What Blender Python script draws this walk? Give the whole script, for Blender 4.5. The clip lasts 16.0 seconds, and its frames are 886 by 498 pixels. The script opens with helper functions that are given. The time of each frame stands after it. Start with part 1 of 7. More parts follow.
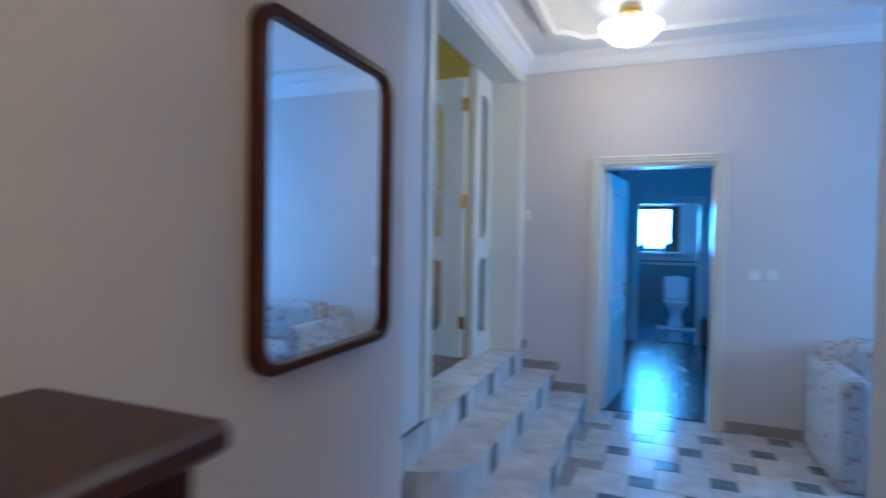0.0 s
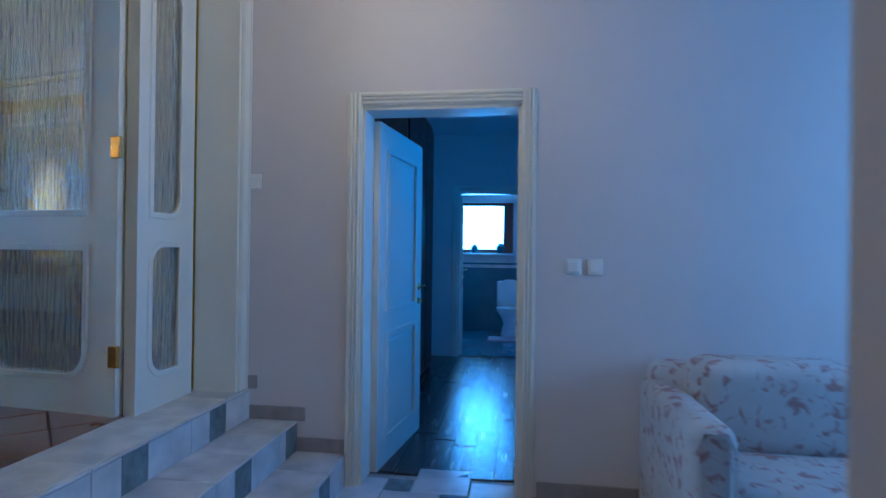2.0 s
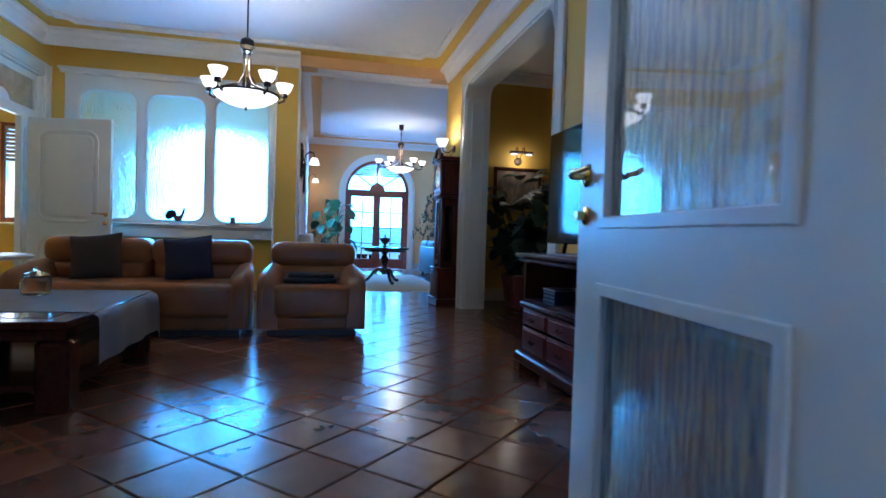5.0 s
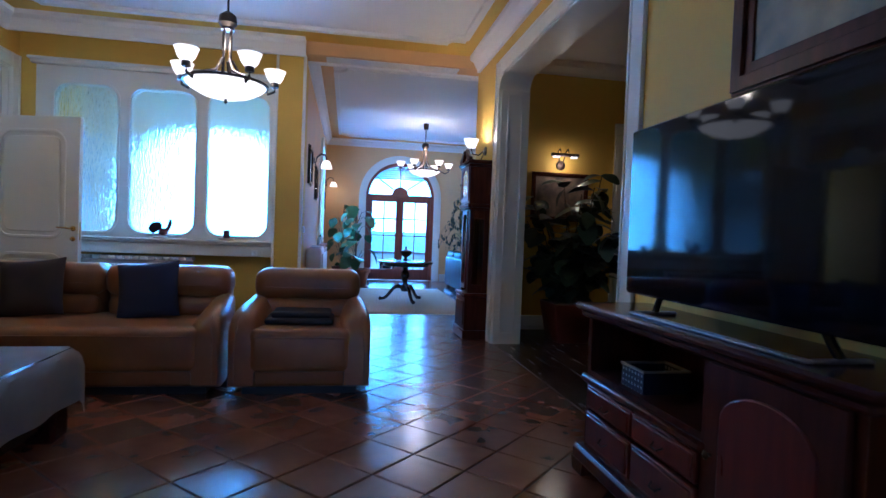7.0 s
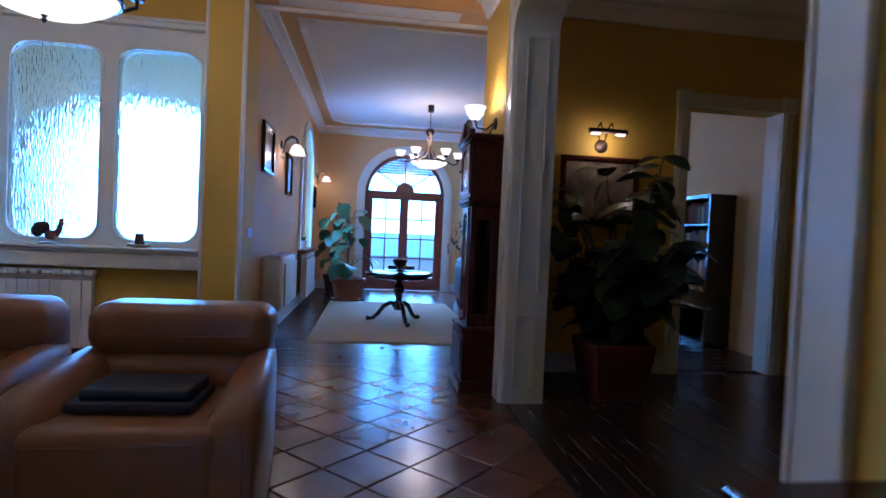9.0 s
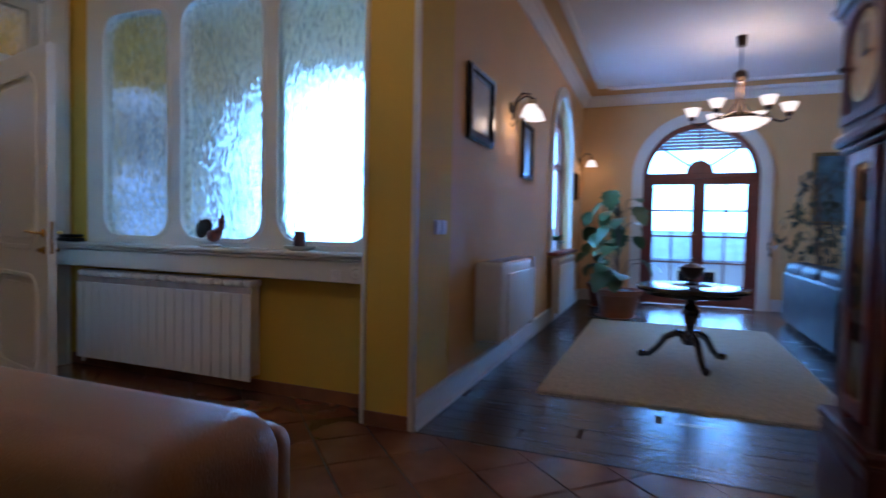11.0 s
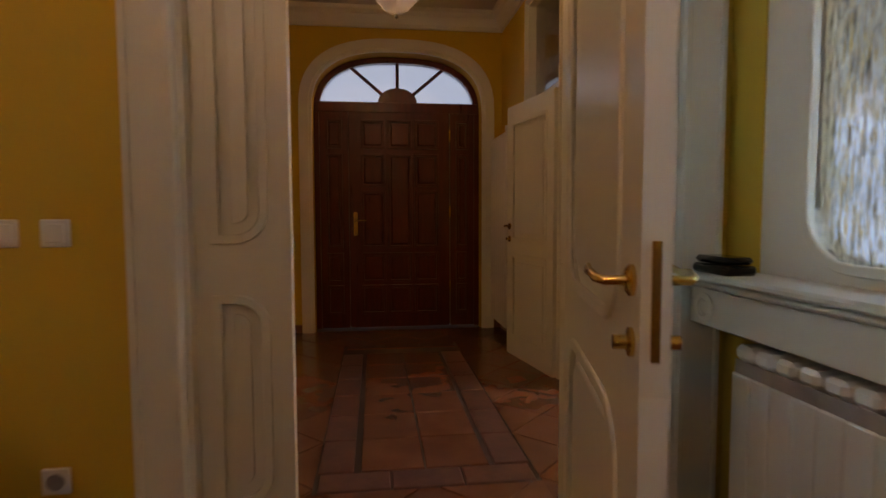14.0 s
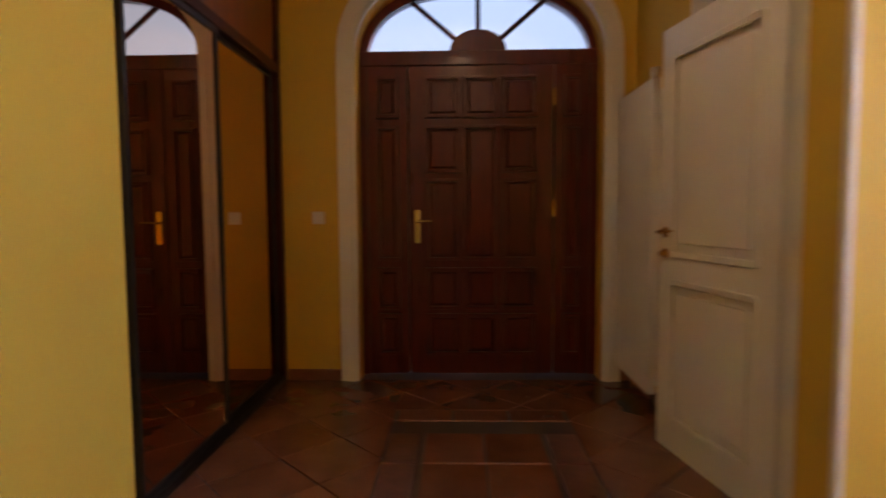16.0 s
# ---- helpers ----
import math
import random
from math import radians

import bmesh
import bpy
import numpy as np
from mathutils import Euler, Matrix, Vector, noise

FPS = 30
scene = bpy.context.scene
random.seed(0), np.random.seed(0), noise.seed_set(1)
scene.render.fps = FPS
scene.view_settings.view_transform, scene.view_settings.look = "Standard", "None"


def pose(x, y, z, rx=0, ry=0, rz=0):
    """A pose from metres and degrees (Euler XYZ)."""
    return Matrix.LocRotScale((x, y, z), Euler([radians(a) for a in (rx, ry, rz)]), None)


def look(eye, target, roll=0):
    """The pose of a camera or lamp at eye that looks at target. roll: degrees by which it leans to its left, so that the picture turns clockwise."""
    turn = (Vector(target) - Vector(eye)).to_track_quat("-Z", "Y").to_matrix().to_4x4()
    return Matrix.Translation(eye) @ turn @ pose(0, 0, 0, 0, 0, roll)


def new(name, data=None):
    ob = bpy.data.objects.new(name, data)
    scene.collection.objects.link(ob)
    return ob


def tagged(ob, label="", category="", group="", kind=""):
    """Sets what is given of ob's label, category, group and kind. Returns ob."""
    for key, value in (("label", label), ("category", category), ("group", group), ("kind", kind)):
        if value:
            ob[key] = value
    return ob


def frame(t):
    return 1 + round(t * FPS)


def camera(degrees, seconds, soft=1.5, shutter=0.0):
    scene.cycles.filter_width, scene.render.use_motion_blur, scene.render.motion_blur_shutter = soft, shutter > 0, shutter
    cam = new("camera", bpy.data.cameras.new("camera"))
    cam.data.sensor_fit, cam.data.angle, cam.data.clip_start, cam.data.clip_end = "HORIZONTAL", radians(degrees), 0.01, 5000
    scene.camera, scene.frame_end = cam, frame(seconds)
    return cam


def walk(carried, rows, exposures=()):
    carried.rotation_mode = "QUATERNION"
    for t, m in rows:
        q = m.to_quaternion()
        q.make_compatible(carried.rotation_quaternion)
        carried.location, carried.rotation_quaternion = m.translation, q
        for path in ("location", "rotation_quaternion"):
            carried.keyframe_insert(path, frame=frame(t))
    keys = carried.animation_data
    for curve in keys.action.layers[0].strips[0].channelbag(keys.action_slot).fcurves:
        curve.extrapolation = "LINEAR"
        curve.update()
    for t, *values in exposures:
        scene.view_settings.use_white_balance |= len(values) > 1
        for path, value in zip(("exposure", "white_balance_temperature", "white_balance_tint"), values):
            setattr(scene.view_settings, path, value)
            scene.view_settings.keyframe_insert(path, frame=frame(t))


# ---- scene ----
cam = camera(78.0, 16.0, shutter=0.5)
PATH = [
    (0, (0.123, -0.013, 1.457), (-0.618, 1.844, 1.413), 1.0),
    (0.5, (0.253, 0.418, 1.366), (-0.084, 2.389, 1.347), 0.7),
    (1, (0.321, 0.837, 1.315), (0.082, 2.823, 1.31), 0.6),
    (1.5, (0.397, 1.287, 1.305), (0.184, 3.276, 1.307), 0.8),
    (2, (0.494, 1.773, 1.284), (0.224, 3.755, 1.291), 0.7),
    (2.5, (0.422, 2.262, 1.257), (-0.129, 4.185, 1.266), 0.6),
    (3, (0.228, 2.678, 1.198), (-0.81, 4.387, 1.226), -0.1),
    (3.5, (-0.003, 3.051, 1.252), (-1.541, 4.328, 1.22), 0.3),
    (4, (-0.314, 3.285, 1.264), (-2.05, 4.277, 1.252), 0.6),
    (4.5, (-0.584, 3.422, 1.32), (-2.456, 4.126, 1.29), 2.0),
    (5, (-0.901, 3.475, 1.397), (-2.85, 3.923, 1.349), 1.8),
    (7.5, (-2.361, 3.83, 1.628), (-4.33, 4.177, 1.579), 2.2),
    (8.2, (-2.959, 4.024, 1.667), (-4.925, 4.39, 1.615), 2.3),
    (10.3, (-5.093, 4.506, 1.607), (-7.062, 4.162, 1.537), 1.6),
    (10.5, (-5.311, 4.493, 1.604), (-7.252, 4.019, 1.528), 1.1),
    (11, (-5.786, 4.407, 1.595), (-7.644, 3.67, 1.519), 1.2),
    (11.5, (-6.19, 4.191, 1.586), (-7.77, 2.967, 1.511), 0.9),
    (11.8, (-6.461, 4.006, 1.587), (-7.817, 2.538, 1.5), 0.7),
    (12, (-6.594, 3.892, 1.587), (-7.811, 2.307, 1.504), 0.7),
    (12.5, (-6.963, 3.502, 1.594), (-7.664, 1.632, 1.497), -0.1),
    (13, (-7.246, 2.982, 1.629), (-7.558, 1.011, 1.493), -0.7),
    (13.3, (-7.332, 2.675, 1.629), (-7.618, 0.7, 1.498), -0.5),
    (13.5, (-7.358, 2.456, 1.63), (-7.665, 0.485, 1.493), -0.2),
    (14, (-7.457, 1.933, 1.626), (-7.703, -0.048, 1.5), -0.2),
    (14.5, (-7.568, 1.503, 1.611), (-7.811, -0.479, 1.502), 0.0),
    (15.2, (-7.664, 0.884, 1.604), (-7.917, -1.097, 1.498), 0.3),
    (15.5, (-7.649, 0.635, 1.62), (-7.888, -1.348, 1.509), 0.3),
    (16, (-7.548, 0.254, 1.628), (-7.493, -1.741, 1.496), -0.4),
]
EXPOSURES = [(0.0, 1.1, 5300, 2), (2.0, 0.45, 5250, 4), (5.2, 0.45, 4750, 9), (8.2, 0.1, 4900, 23), (10.5, -0.25, 5700, 26), (11.0, -0.4, 5850, 27), (12.0, -0.7, 6700, 27), (13.0, -0.5, 8600, 34), (14.5, -0.2, 13500, 38), (15.4, 0.2, 12800, 40), (16.0, 0.40, 9200, 36)]
walk(cam, [(t, look(eye, target, roll)) for t, eye, target, roll in PATH], EXPOSURES)

# ---- light ----
L = 0.5          # level of the living rooms above the lower hall
world = bpy.data.worlds.new("sky")
scene.world = world
world.use_nodes = True
wn = world.node_tree
sky = wn.nodes.new("ShaderNodeTexSky")
sky.sky_type, sky.sun_disc = "NISHITA", False
sky.sun_elevation, sky.sun_rotation = radians(42), radians(235)
wn.links.new(sky.outputs[0], wn.nodes["Background"].inputs[0])
wn.nodes["Background"].inputs[1].default_value = 0.1


def lamp(name, kind, m, energy, colour, size=0.1, size_y=None):
    data = bpy.data.lights.new(name, kind)
    data.energy, data.color = energy, colour
    if kind == "AREA":
        data.shape, data.size, data.size_y = "RECTANGLE", size, size_y or size
    elif kind == "POINT":
        data.shadow_soft_size = size
    ob = new(name, data)
    ob.matrix_world = m
    return ob


sun = lamp("sun", "SUN", look((-30, -2.6, 22), (-13, 5.2, 0.5)), 5.0, (1.0, 0.93, 0.82))
sun.data.angle = radians(0.5)
WARM = (1.0, 0.76, 0.48)
DAY = (0.20, 0.48, 1.0)
DEEP = (0.04, 0.32, 1.0)


# ---- materials ----
def mat(name, colour, rough=0.5, metal=0.0, vary=0.12, scale=6.0, bump=0.0, bump_scale=60.0, coat=0.0, per_object=0.0, stretch=None, second=None, spec=0.5):
    m = bpy.data.materials.new(name)
    m.use_nodes = True
    nt = m.node_tree
    b = nt.nodes["Principled BSDF"]
    b.inputs["Roughness"].default_value, b.inputs["Metallic"].default_value = rough, metal
    b.inputs["Coat Weight"].default_value = coat
    b.inputs["Specular IOR Level"].default_value = spec
    co = nt.nodes.new("ShaderNodeTexCoord")
    mp = nt.nodes.new("ShaderNodeMapping")
    nt.links.new(co.outputs["Object"], mp.inputs[0])
    if stretch:
        mp.inputs["Scale"].default_value = stretch
    n1 = nt.nodes.new("ShaderNodeTexNoise")
    n1.inputs["Scale"].default_value, n1.inputs["Detail"].default_value = scale, 6
    nt.links.new(mp.outputs[0], n1.inputs[0])
    ramp = nt.nodes.new("ShaderNodeValToRGB")
    c2 = second or [c * (1 - vary) for c in colour]
    ramp.color_ramp.elements[0].position, ramp.color_ramp.elements[1].position = 0.3, 0.72
    ramp.color_ramp.elements[0].color = (*c2, 1)
    ramp.color_ramp.elements[1].color = (*[min(1, c * (1 + vary * 0.4)) for c in colour], 1)
    nt.links.new(n1.outputs[0], ramp.inputs[0])
    out = ramp.outputs[0]
    if per_object:
        oi = nt.nodes.new("ShaderNodeObjectInfo")
        hsv = nt.nodes.new("ShaderNodeHueSaturation")
        mr = nt.nodes.new("ShaderNodeMapRange")
        mr.inputs[3].default_value, mr.inputs[4].default_value = 1 - per_object, 1 + per_object
        nt.links.new(oi.outputs["Random"], mr.inputs[0])
        nt.links.new(mr.outputs[0], hsv.inputs["Value"])
        nt.links.new(out, hsv.inputs["Color"])
        out = hsv.outputs[0]
        ad = nt.nodes.new("ShaderNodeVectorMath")
        ad.operation = "ADD"
        sc = nt.nodes.new("ShaderNodeMath")
        sc.operation = "MULTIPLY"
        sc.inputs[1].default_value = 37.0
        nt.links.new(oi.outputs["Random"], sc.inputs[0])
        nt.links.new(mp.outputs[0], ad.inputs[0])
        nt.links.new(sc.outputs[0], ad.inputs[1])
        nt.links.new(ad.outputs[0], n1.inputs[0])
    nt.links.new(out, b.inputs["Base Color"])
    n2 = nt.nodes.new("ShaderNodeTexNoise")
    n2.inputs["Scale"].default_value, n2.inputs["Detail"].default_value = bump_scale, 4
    nt.links.new(mp.outputs[0], n2.inputs[0])
    rr = nt.nodes.new("ShaderNodeMapRange")
    rr.inputs[3].default_value, rr.inputs[4].default_value = max(0.02, rough * 0.8), min(1, rough * 1.2)
    nt.links.new(n1.outputs[0], rr.inputs[0])
    nt.links.new(rr.outputs[0], b.inputs["Roughness"])
    if bump:
        bp = nt.nodes.new("ShaderNodeBump")
        bp.inputs["Strength"].default_value, bp.inputs["Distance"].default_value = bump, 0.004
        nt.links.new(n2.outputs[0], bp.inputs["Height"])
        nt.links.new(bp.outputs[0], b.inputs["Normal"])
    return m


def glow(name, colour, strength, mix=None, scale=2.0):
    m = bpy.data.materials.new(name)
    m.use_nodes = True
    nt = m.node_tree
    nt.nodes.remove(nt.nodes["Principled BSDF"])
    e = nt.nodes.new("ShaderNodeEmission")
    e.inputs[0].default_value, e.inputs[1].default_value = (*colour, 1), strength
    nt.links.new(e.outputs[0], nt.nodes["Material Output"].inputs[0])
    if mix:
        co = nt.nodes.new("ShaderNodeTexCoord")
        n = nt.nodes.new("ShaderNodeTexNoise")
        n.inputs["Scale"].default_value, n.inputs["Detail"].default_value = scale, 8
        nt.links.new(co.outputs["Object"], n.inputs[0])
        r = nt.nodes.new("ShaderNodeValToRGB")
        r.color_ramp.elements[0].position, r.color_ramp.elements[1].position = 0.42, 0.6
        r.color_ramp.elements[0].color, r.color_ramp.elements[1].color = (*mix, 1), (*colour, 1)
        nt.links.new(n.outputs[0], r.inputs[0])
        nt.links.new(r.outputs[0], e.inputs[0])
    return m


def glass(name, rough=0.0, colour=(1, 1, 1), streaks=0.0, scale=(40, 40, 3), coat_ior=1.5, clear=1.0):
    m = bpy.data.materials.new(name)
    m.use_nodes = True
    nt = m.node_tree
    b = nt.nodes["Principled BSDF"]
    b.inputs["Base Color"].default_value = (*colour, 1)
    b.inputs["Roughness"].default_value = rough
    b.inputs["Transmission Weight"].default_value = clear
    b.inputs["IOR"].default_value = 1.35
    if streaks:
        b.inputs["Coat Weight"].default_value, b.inputs["Coat Roughness"].default_value = 1.0, 0.02
        b.inputs["Coat IOR"].default_value = coat_ior
        co = nt.nodes.new("ShaderNodeTexCoord")
        mp = nt.nodes.new("ShaderNodeMapping")
        mp.inputs["Scale"].default_value = scale
        nt.links.new(co.outputs["Object"], mp.inputs[0])
        v = nt.nodes.new("ShaderNodeTexVoronoi")
        v.inputs["Scale"].default_value = 1.0
        nt.links.new(mp.outputs[0], v.inputs[0])
        bp = nt.nodes.new("ShaderNodeBump")
        bp.inputs["Strength"].default_value, bp.inputs["Distance"].default_value = streaks, 0.010
        nt.links.new(v.outputs[0], bp.inputs["Height"])
        nt.links.new(bp.outputs[0], b.inputs["Normal"])
    return m


M_HALL = mat("hall_plaster", (0.66, 0.61, 0.60), 0.75, vary=0.05, scale=1.5, bump=0.15, bump_scale=180)
M_YEL = mat("yellow_plaster", (0.68, 0.43, 0.06), 0.7, vary=0.08, scale=1.5, bump=0.15, bump_scale=180)
M_OCH = mat("ochre_plaster", (0.72, 0.44, 0.20), 0.7, vary=0.08, scale=1.5, bump=0.15, bump_scale=180)
M_PORCH = mat("cream_porch_plaster", (0.80, 0.74, 0.60), 0.8, vary=0.08, scale=1.5, bump=0.15, bump_scale=120)
M_CEIL = mat("ceiling_white", (0.8, 0.79, 0.8), 0.8, vary=0.03, scale=2, bump=0.1, bump_scale=200)
M_WHITE = mat("white_lacquer", (0.74, 0.72, 0.64), 0.32, vary=0.04, scale=3, bump=0.03, bump_scale=40)
M_PLAST = mat("white_plastic", (0.8, 0.79, 0.76), 0.35, vary=0.03)
M_MARB = mat("pale_marble_tile", (0.62, 0.60, 0.58), 0.22, vary=0.25, scale=7, bump=0.05, bump_scale=30, per_object=0.07)
M_GREEN = mat("green_marble_tile", (0.19, 0.23, 0.23), 0.2, vary=0.4, scale=12, per_object=0.12)
M_GROUT = mat("grout", (0.33, 0.30, 0.27), 0.9, vary=0.2, scale=20)
M_TERRA = mat("terracotta_tile", (0.20, 0.075, 0.040), 0.21, vary=0.3, scale=5, bump=0.10, bump_scale=11, per_object=0.10, spec=0.8)
M_TERRD = mat("dark_terracotta_tile", (0.17, 0.075, 0.055), 0.3, vary=0.4, scale=9, bump=0.3, bump_scale=30, per_object=0.14)
M_JOINT = mat("dark_joint", (0.065, 0.042, 0.033), 0.9, vary=0.2, scale=20)
M_SKIRT = mat("stone_skirting", (0.36, 0.32, 0.31), 0.3, vary=0.3, scale=9)
M_TSKIRT = mat("terracotta_skirting", (0.26, 0.10, 0.045), 0.35, vary=0.3, scale=9)
M_PARQ = mat("dark_parquet", (0.052, 0.032, 0.026), 0.26, vary=0.45, scale=3, stretch=(1, 9, 9), bump=0.1, per_object=0.25)
M_WOOD = mat("dark_red_wood", (0.072, 0.018, 0.010), 0.3, vary=0.5, scale=3, stretch=(9, 9, 1.2), bump=0.08, bump_scale=30, spec=0.14)
M_DOORW = mat("mahogany_door", (0.125, 0.014, 0.006), 0.30, vary=0.4, scale=3, stretch=(10, 10, 1.2), bump=0.08, bump_scale=30, coat=0.1, spec=0.45)
M_REDW = mat("red_wood_frame", (0.22, 0.055, 0.03), 0.4, vary=0.3, scale=3, stretch=(10, 10, 1.2))
M_BRASS = mat("brass", (0.75, 0.5, 0.18), 0.25, metal=1.0, vary=0.15)
M_IRON = mat("dark_iron", (0.05, 0.04, 0.035), 0.4, metal=0.8, vary=0.2)
M_BLACK = mat("black_gloss", (0.008, 0.008, 0.01), 0.12, vary=0.1)
M_LEATH = mat("tan_leather", (0.31, 0.122, 0.040), 0.34, vary=0.2, scale=5, bump=0.25, bump_scale=220, spec=0.4)
M_GLASS = glass("clear_glass")
M_FROST = glass("rain_glass", 0.16, (0.95, 0.97, 0.95), 0.65, (85, 85, 14))
M_RAIN = glass("door_rain_glass", 0.18, (0.84, 0.89, 0.88), 1.0, (55, 55, 7), 2.3, 0.88)
M_MIRR = mat("mirror_glass", (0.92, 0.93, 0.93), 0.0, metal=1.0, vary=0.0)
M_BMIRR = mat("bronze_mirror_glass", (0.72, 0.50, 0.38), 0.0, metal=1.0, vary=0.0)
M_SHADE = glow("lit_opal_glass", (1.0, 0.88, 0.72), 1.6)


# ---- builders ----
def box(bm, x0, y0, z0, x1, y1, z1, bevel=0.0, seg=1):
    r = bmesh.ops.create_cube(bm, size=1.0)
    vs = r["verts"]
    for v in vs:
        v.co = ((x0 + x1) / 2 + v.co.x * (x1 - x0), (y0 + y1) / 2 + v.co.y * (y1 - y0), (z0 + z1) / 2 + v.co.z * (z1 - z0))
    if bevel:
        es = list({e for v in vs for e in v.link_edges})
        bmesh.ops.bevel(bm, geom=es, offset=bevel, segments=seg, affect="EDGES", profile=0.5)
    return bm


def boxes(*bs, bevel=0.0):
    bm = bmesh.new()
    for b in bs:
        box(bm, *b[:6], bevel=b[6] if len(b) > 6 else bevel)
    return bm


def lathe(profile, segs=24, bm=None, at=(0, 0, 0)):
    """A turned solid about z from (radius, height) pairs."""
    bm = bm or bmesh.new()
    rings = []
    for r, z in profile:
        rings.append([bm.verts.new((at[0] + max(r, 1e-4) * math.cos(2 * math.pi * i / segs), at[1] + max(r, 1e-4) * math.sin(2 * math.pi * i / segs), at[2] + z)) for i in range(segs)])
    for a, b in zip(rings, rings[1:]):
        for i in range(segs):
            bm.faces.new((a[i], a[(i + 1) % segs], b[(i + 1) % segs], b[i]))
    bm.faces.new(rings[0][::-1])
    bm.faces.new(rings[-1])
    return bm


def tube(points, r, segs=8, bm=None, taper=None):
    """A round bar along points."""
    bm = bm or bmesh.new()
    pts = [Vector(p) for p in points]
    rings = []
    for i, p in enumerate(pts):
        d = (pts[min(i + 1, len(pts) - 1)] - pts[max(i - 1, 0)]).normalized()
        u = d.cross(Vector((0, 0, 1)) if abs(d.z) < 0.9 else Vector((1, 0, 0))).normalized()
        w = d.cross(u)
        rad = r if taper is None else r + (taper - r) * i / (len(pts) - 1)
        rings.append([bm.verts.new(p + rad * (u * math.cos(2 * math.pi * k / segs) + w * math.sin(2 * math.pi * k / segs))) for k in range(segs)])
    for a, b in zip(rings, rings[1:]):
        for k in range(segs):
            bm.faces.new((a[k], a[(k + 1) % segs], b[(k + 1) % segs], b[k]))
    bm.faces.new(rings[0][::-1])
    bm.faces.new(rings[-1])
    return bm


def prism(outline, d0, d1, axis="y", bm=None):
    """An outline of (a, z) pairs drawn out from d0 to d1 along the axis; a runs along the other level axis."""
    bm = bm or bmesh.new()
    put = (lambda a, z, d: (a, d, z)) if axis == "y" else (lambda a, z, d: (d, a, z))
    v0 = [bm.verts.new(put(a, z, d0)) for a, z in outline]
    v1 = [bm.verts.new(put(a, z, d1)) for a, z in outline]
    n = len(outline)
    for i in range(n):
        bm.faces.new((v0[i], v0[(i + 1) % n], v1[(i + 1) % n], v1[i]))
    bm.faces.new(v0[::-1])
    bm.faces.new(v1)
    return bm


def ring(outer, inner, d0, d1, axis="y", bm=None):
    """A frame between two outlines with equal counts."""
    bm = bm or bmesh.new()
    put = (lambda a, z, d: (a, d, z)) if axis == "y" else (lambda a, z, d: (d, a, z))
    o0, o1, i0, i1 = ([bm.verts.new(put(a, z, d)) for a, z in ln] for ln, d in ((outer, d0), (outer, d1), (inner, d0), (inner, d1)))
    n = len(outer)
    for k in range(n):
        j = (k + 1) % n
        for q in ((o0[k], o0[j], o1[j], o1[k]), (i0[j], i0[k], i1[k], i1[j]), (o0[j], o0[k], i0[k], i0[j]), (o1[k], o1[j], i1[j], i1[k])):
            bm.faces.new(q)
    return bm


def rounded(a0, z0, a1, z1, r, n=6, corners=(1, 1, 1, 1)):
    """A rectangle's outline with round corners (low-left, low-right, up-right, up-left)."""
    out = []
    for (ca, cz, st), on in zip(((a0, z0, 180), (a1, z0, 270), (a1, z1, 0), (a0, z1, 90)), corners):
        rr = r if on else 0.002
        ma = ca + rr if ca == a0 else ca - rr
        mz = cz + rr if cz == z0 else cz - rr
        for k in range(n + 1):
            t = radians(st + 90 * k / n)
            out.append((ma + rr * math.cos(t), mz + rr * math.sin(t)))
    return out


def arch(a0, a1, z0, spring, top, n=24, sq=2.0):
    """An outline with an arched head (super-ellipse power sq)."""
    m, w = (a0 + a1) / 2, (a1 - a0) / 2
    out = [(a0, z0), (a1, z0)]
    for k in range(n + 1):
        t = math.pi * k / n
        c, s = math.cos(t), math.sin(t)
        out.append((m + w * math.copysign(abs(c) ** (2 / sq), c), spring + (top - spring) * abs(s) ** (2 / sq)))
    return out


def thing(name, x, y, z, label, category, group="", rz=0, kind=""):
    ob = new(name)
    ob.empty_display_size = 0.1
    ob.matrix_world = pose(x, y, z, 0, 0, rz)
    return tagged(ob, label, category, group, kind)


def finish(ob, smooth):
    if smooth:
        for p in ob.data.polygons:
            p.use_smooth = True
        ob.data.set_sharp_from_angle(angle=radians(smooth))


def part(name, bm, material, parent, label="", smooth=40, bevel=0.0, recalc=True):
    me = bpy.data.meshes.new(name)
    if recalc:
        bmesh.ops.recalc_face_normals(bm, faces=bm.faces)
    bm.to_mesh(me)
    bm.free()
    me.materials.append(material)
    ob = new(name, me)
    ob.parent = parent
    finish(ob, smooth)
    if bevel:
        md = ob.modifiers.new("edge", "BEVEL")
        md.width, md.segments, md.limit_method = bevel, 2, "ANGLE"
    return tagged(ob, label)


def solid(name, bm, material, label, category, kind="structure", group="", smooth=40, m=None, bevel=0.0):
    ob = part(name, bm, material, None, label, smooth, bevel)
    if m is not None:
        ob.matrix_world = m
    return tagged(ob, label, category, group, kind)


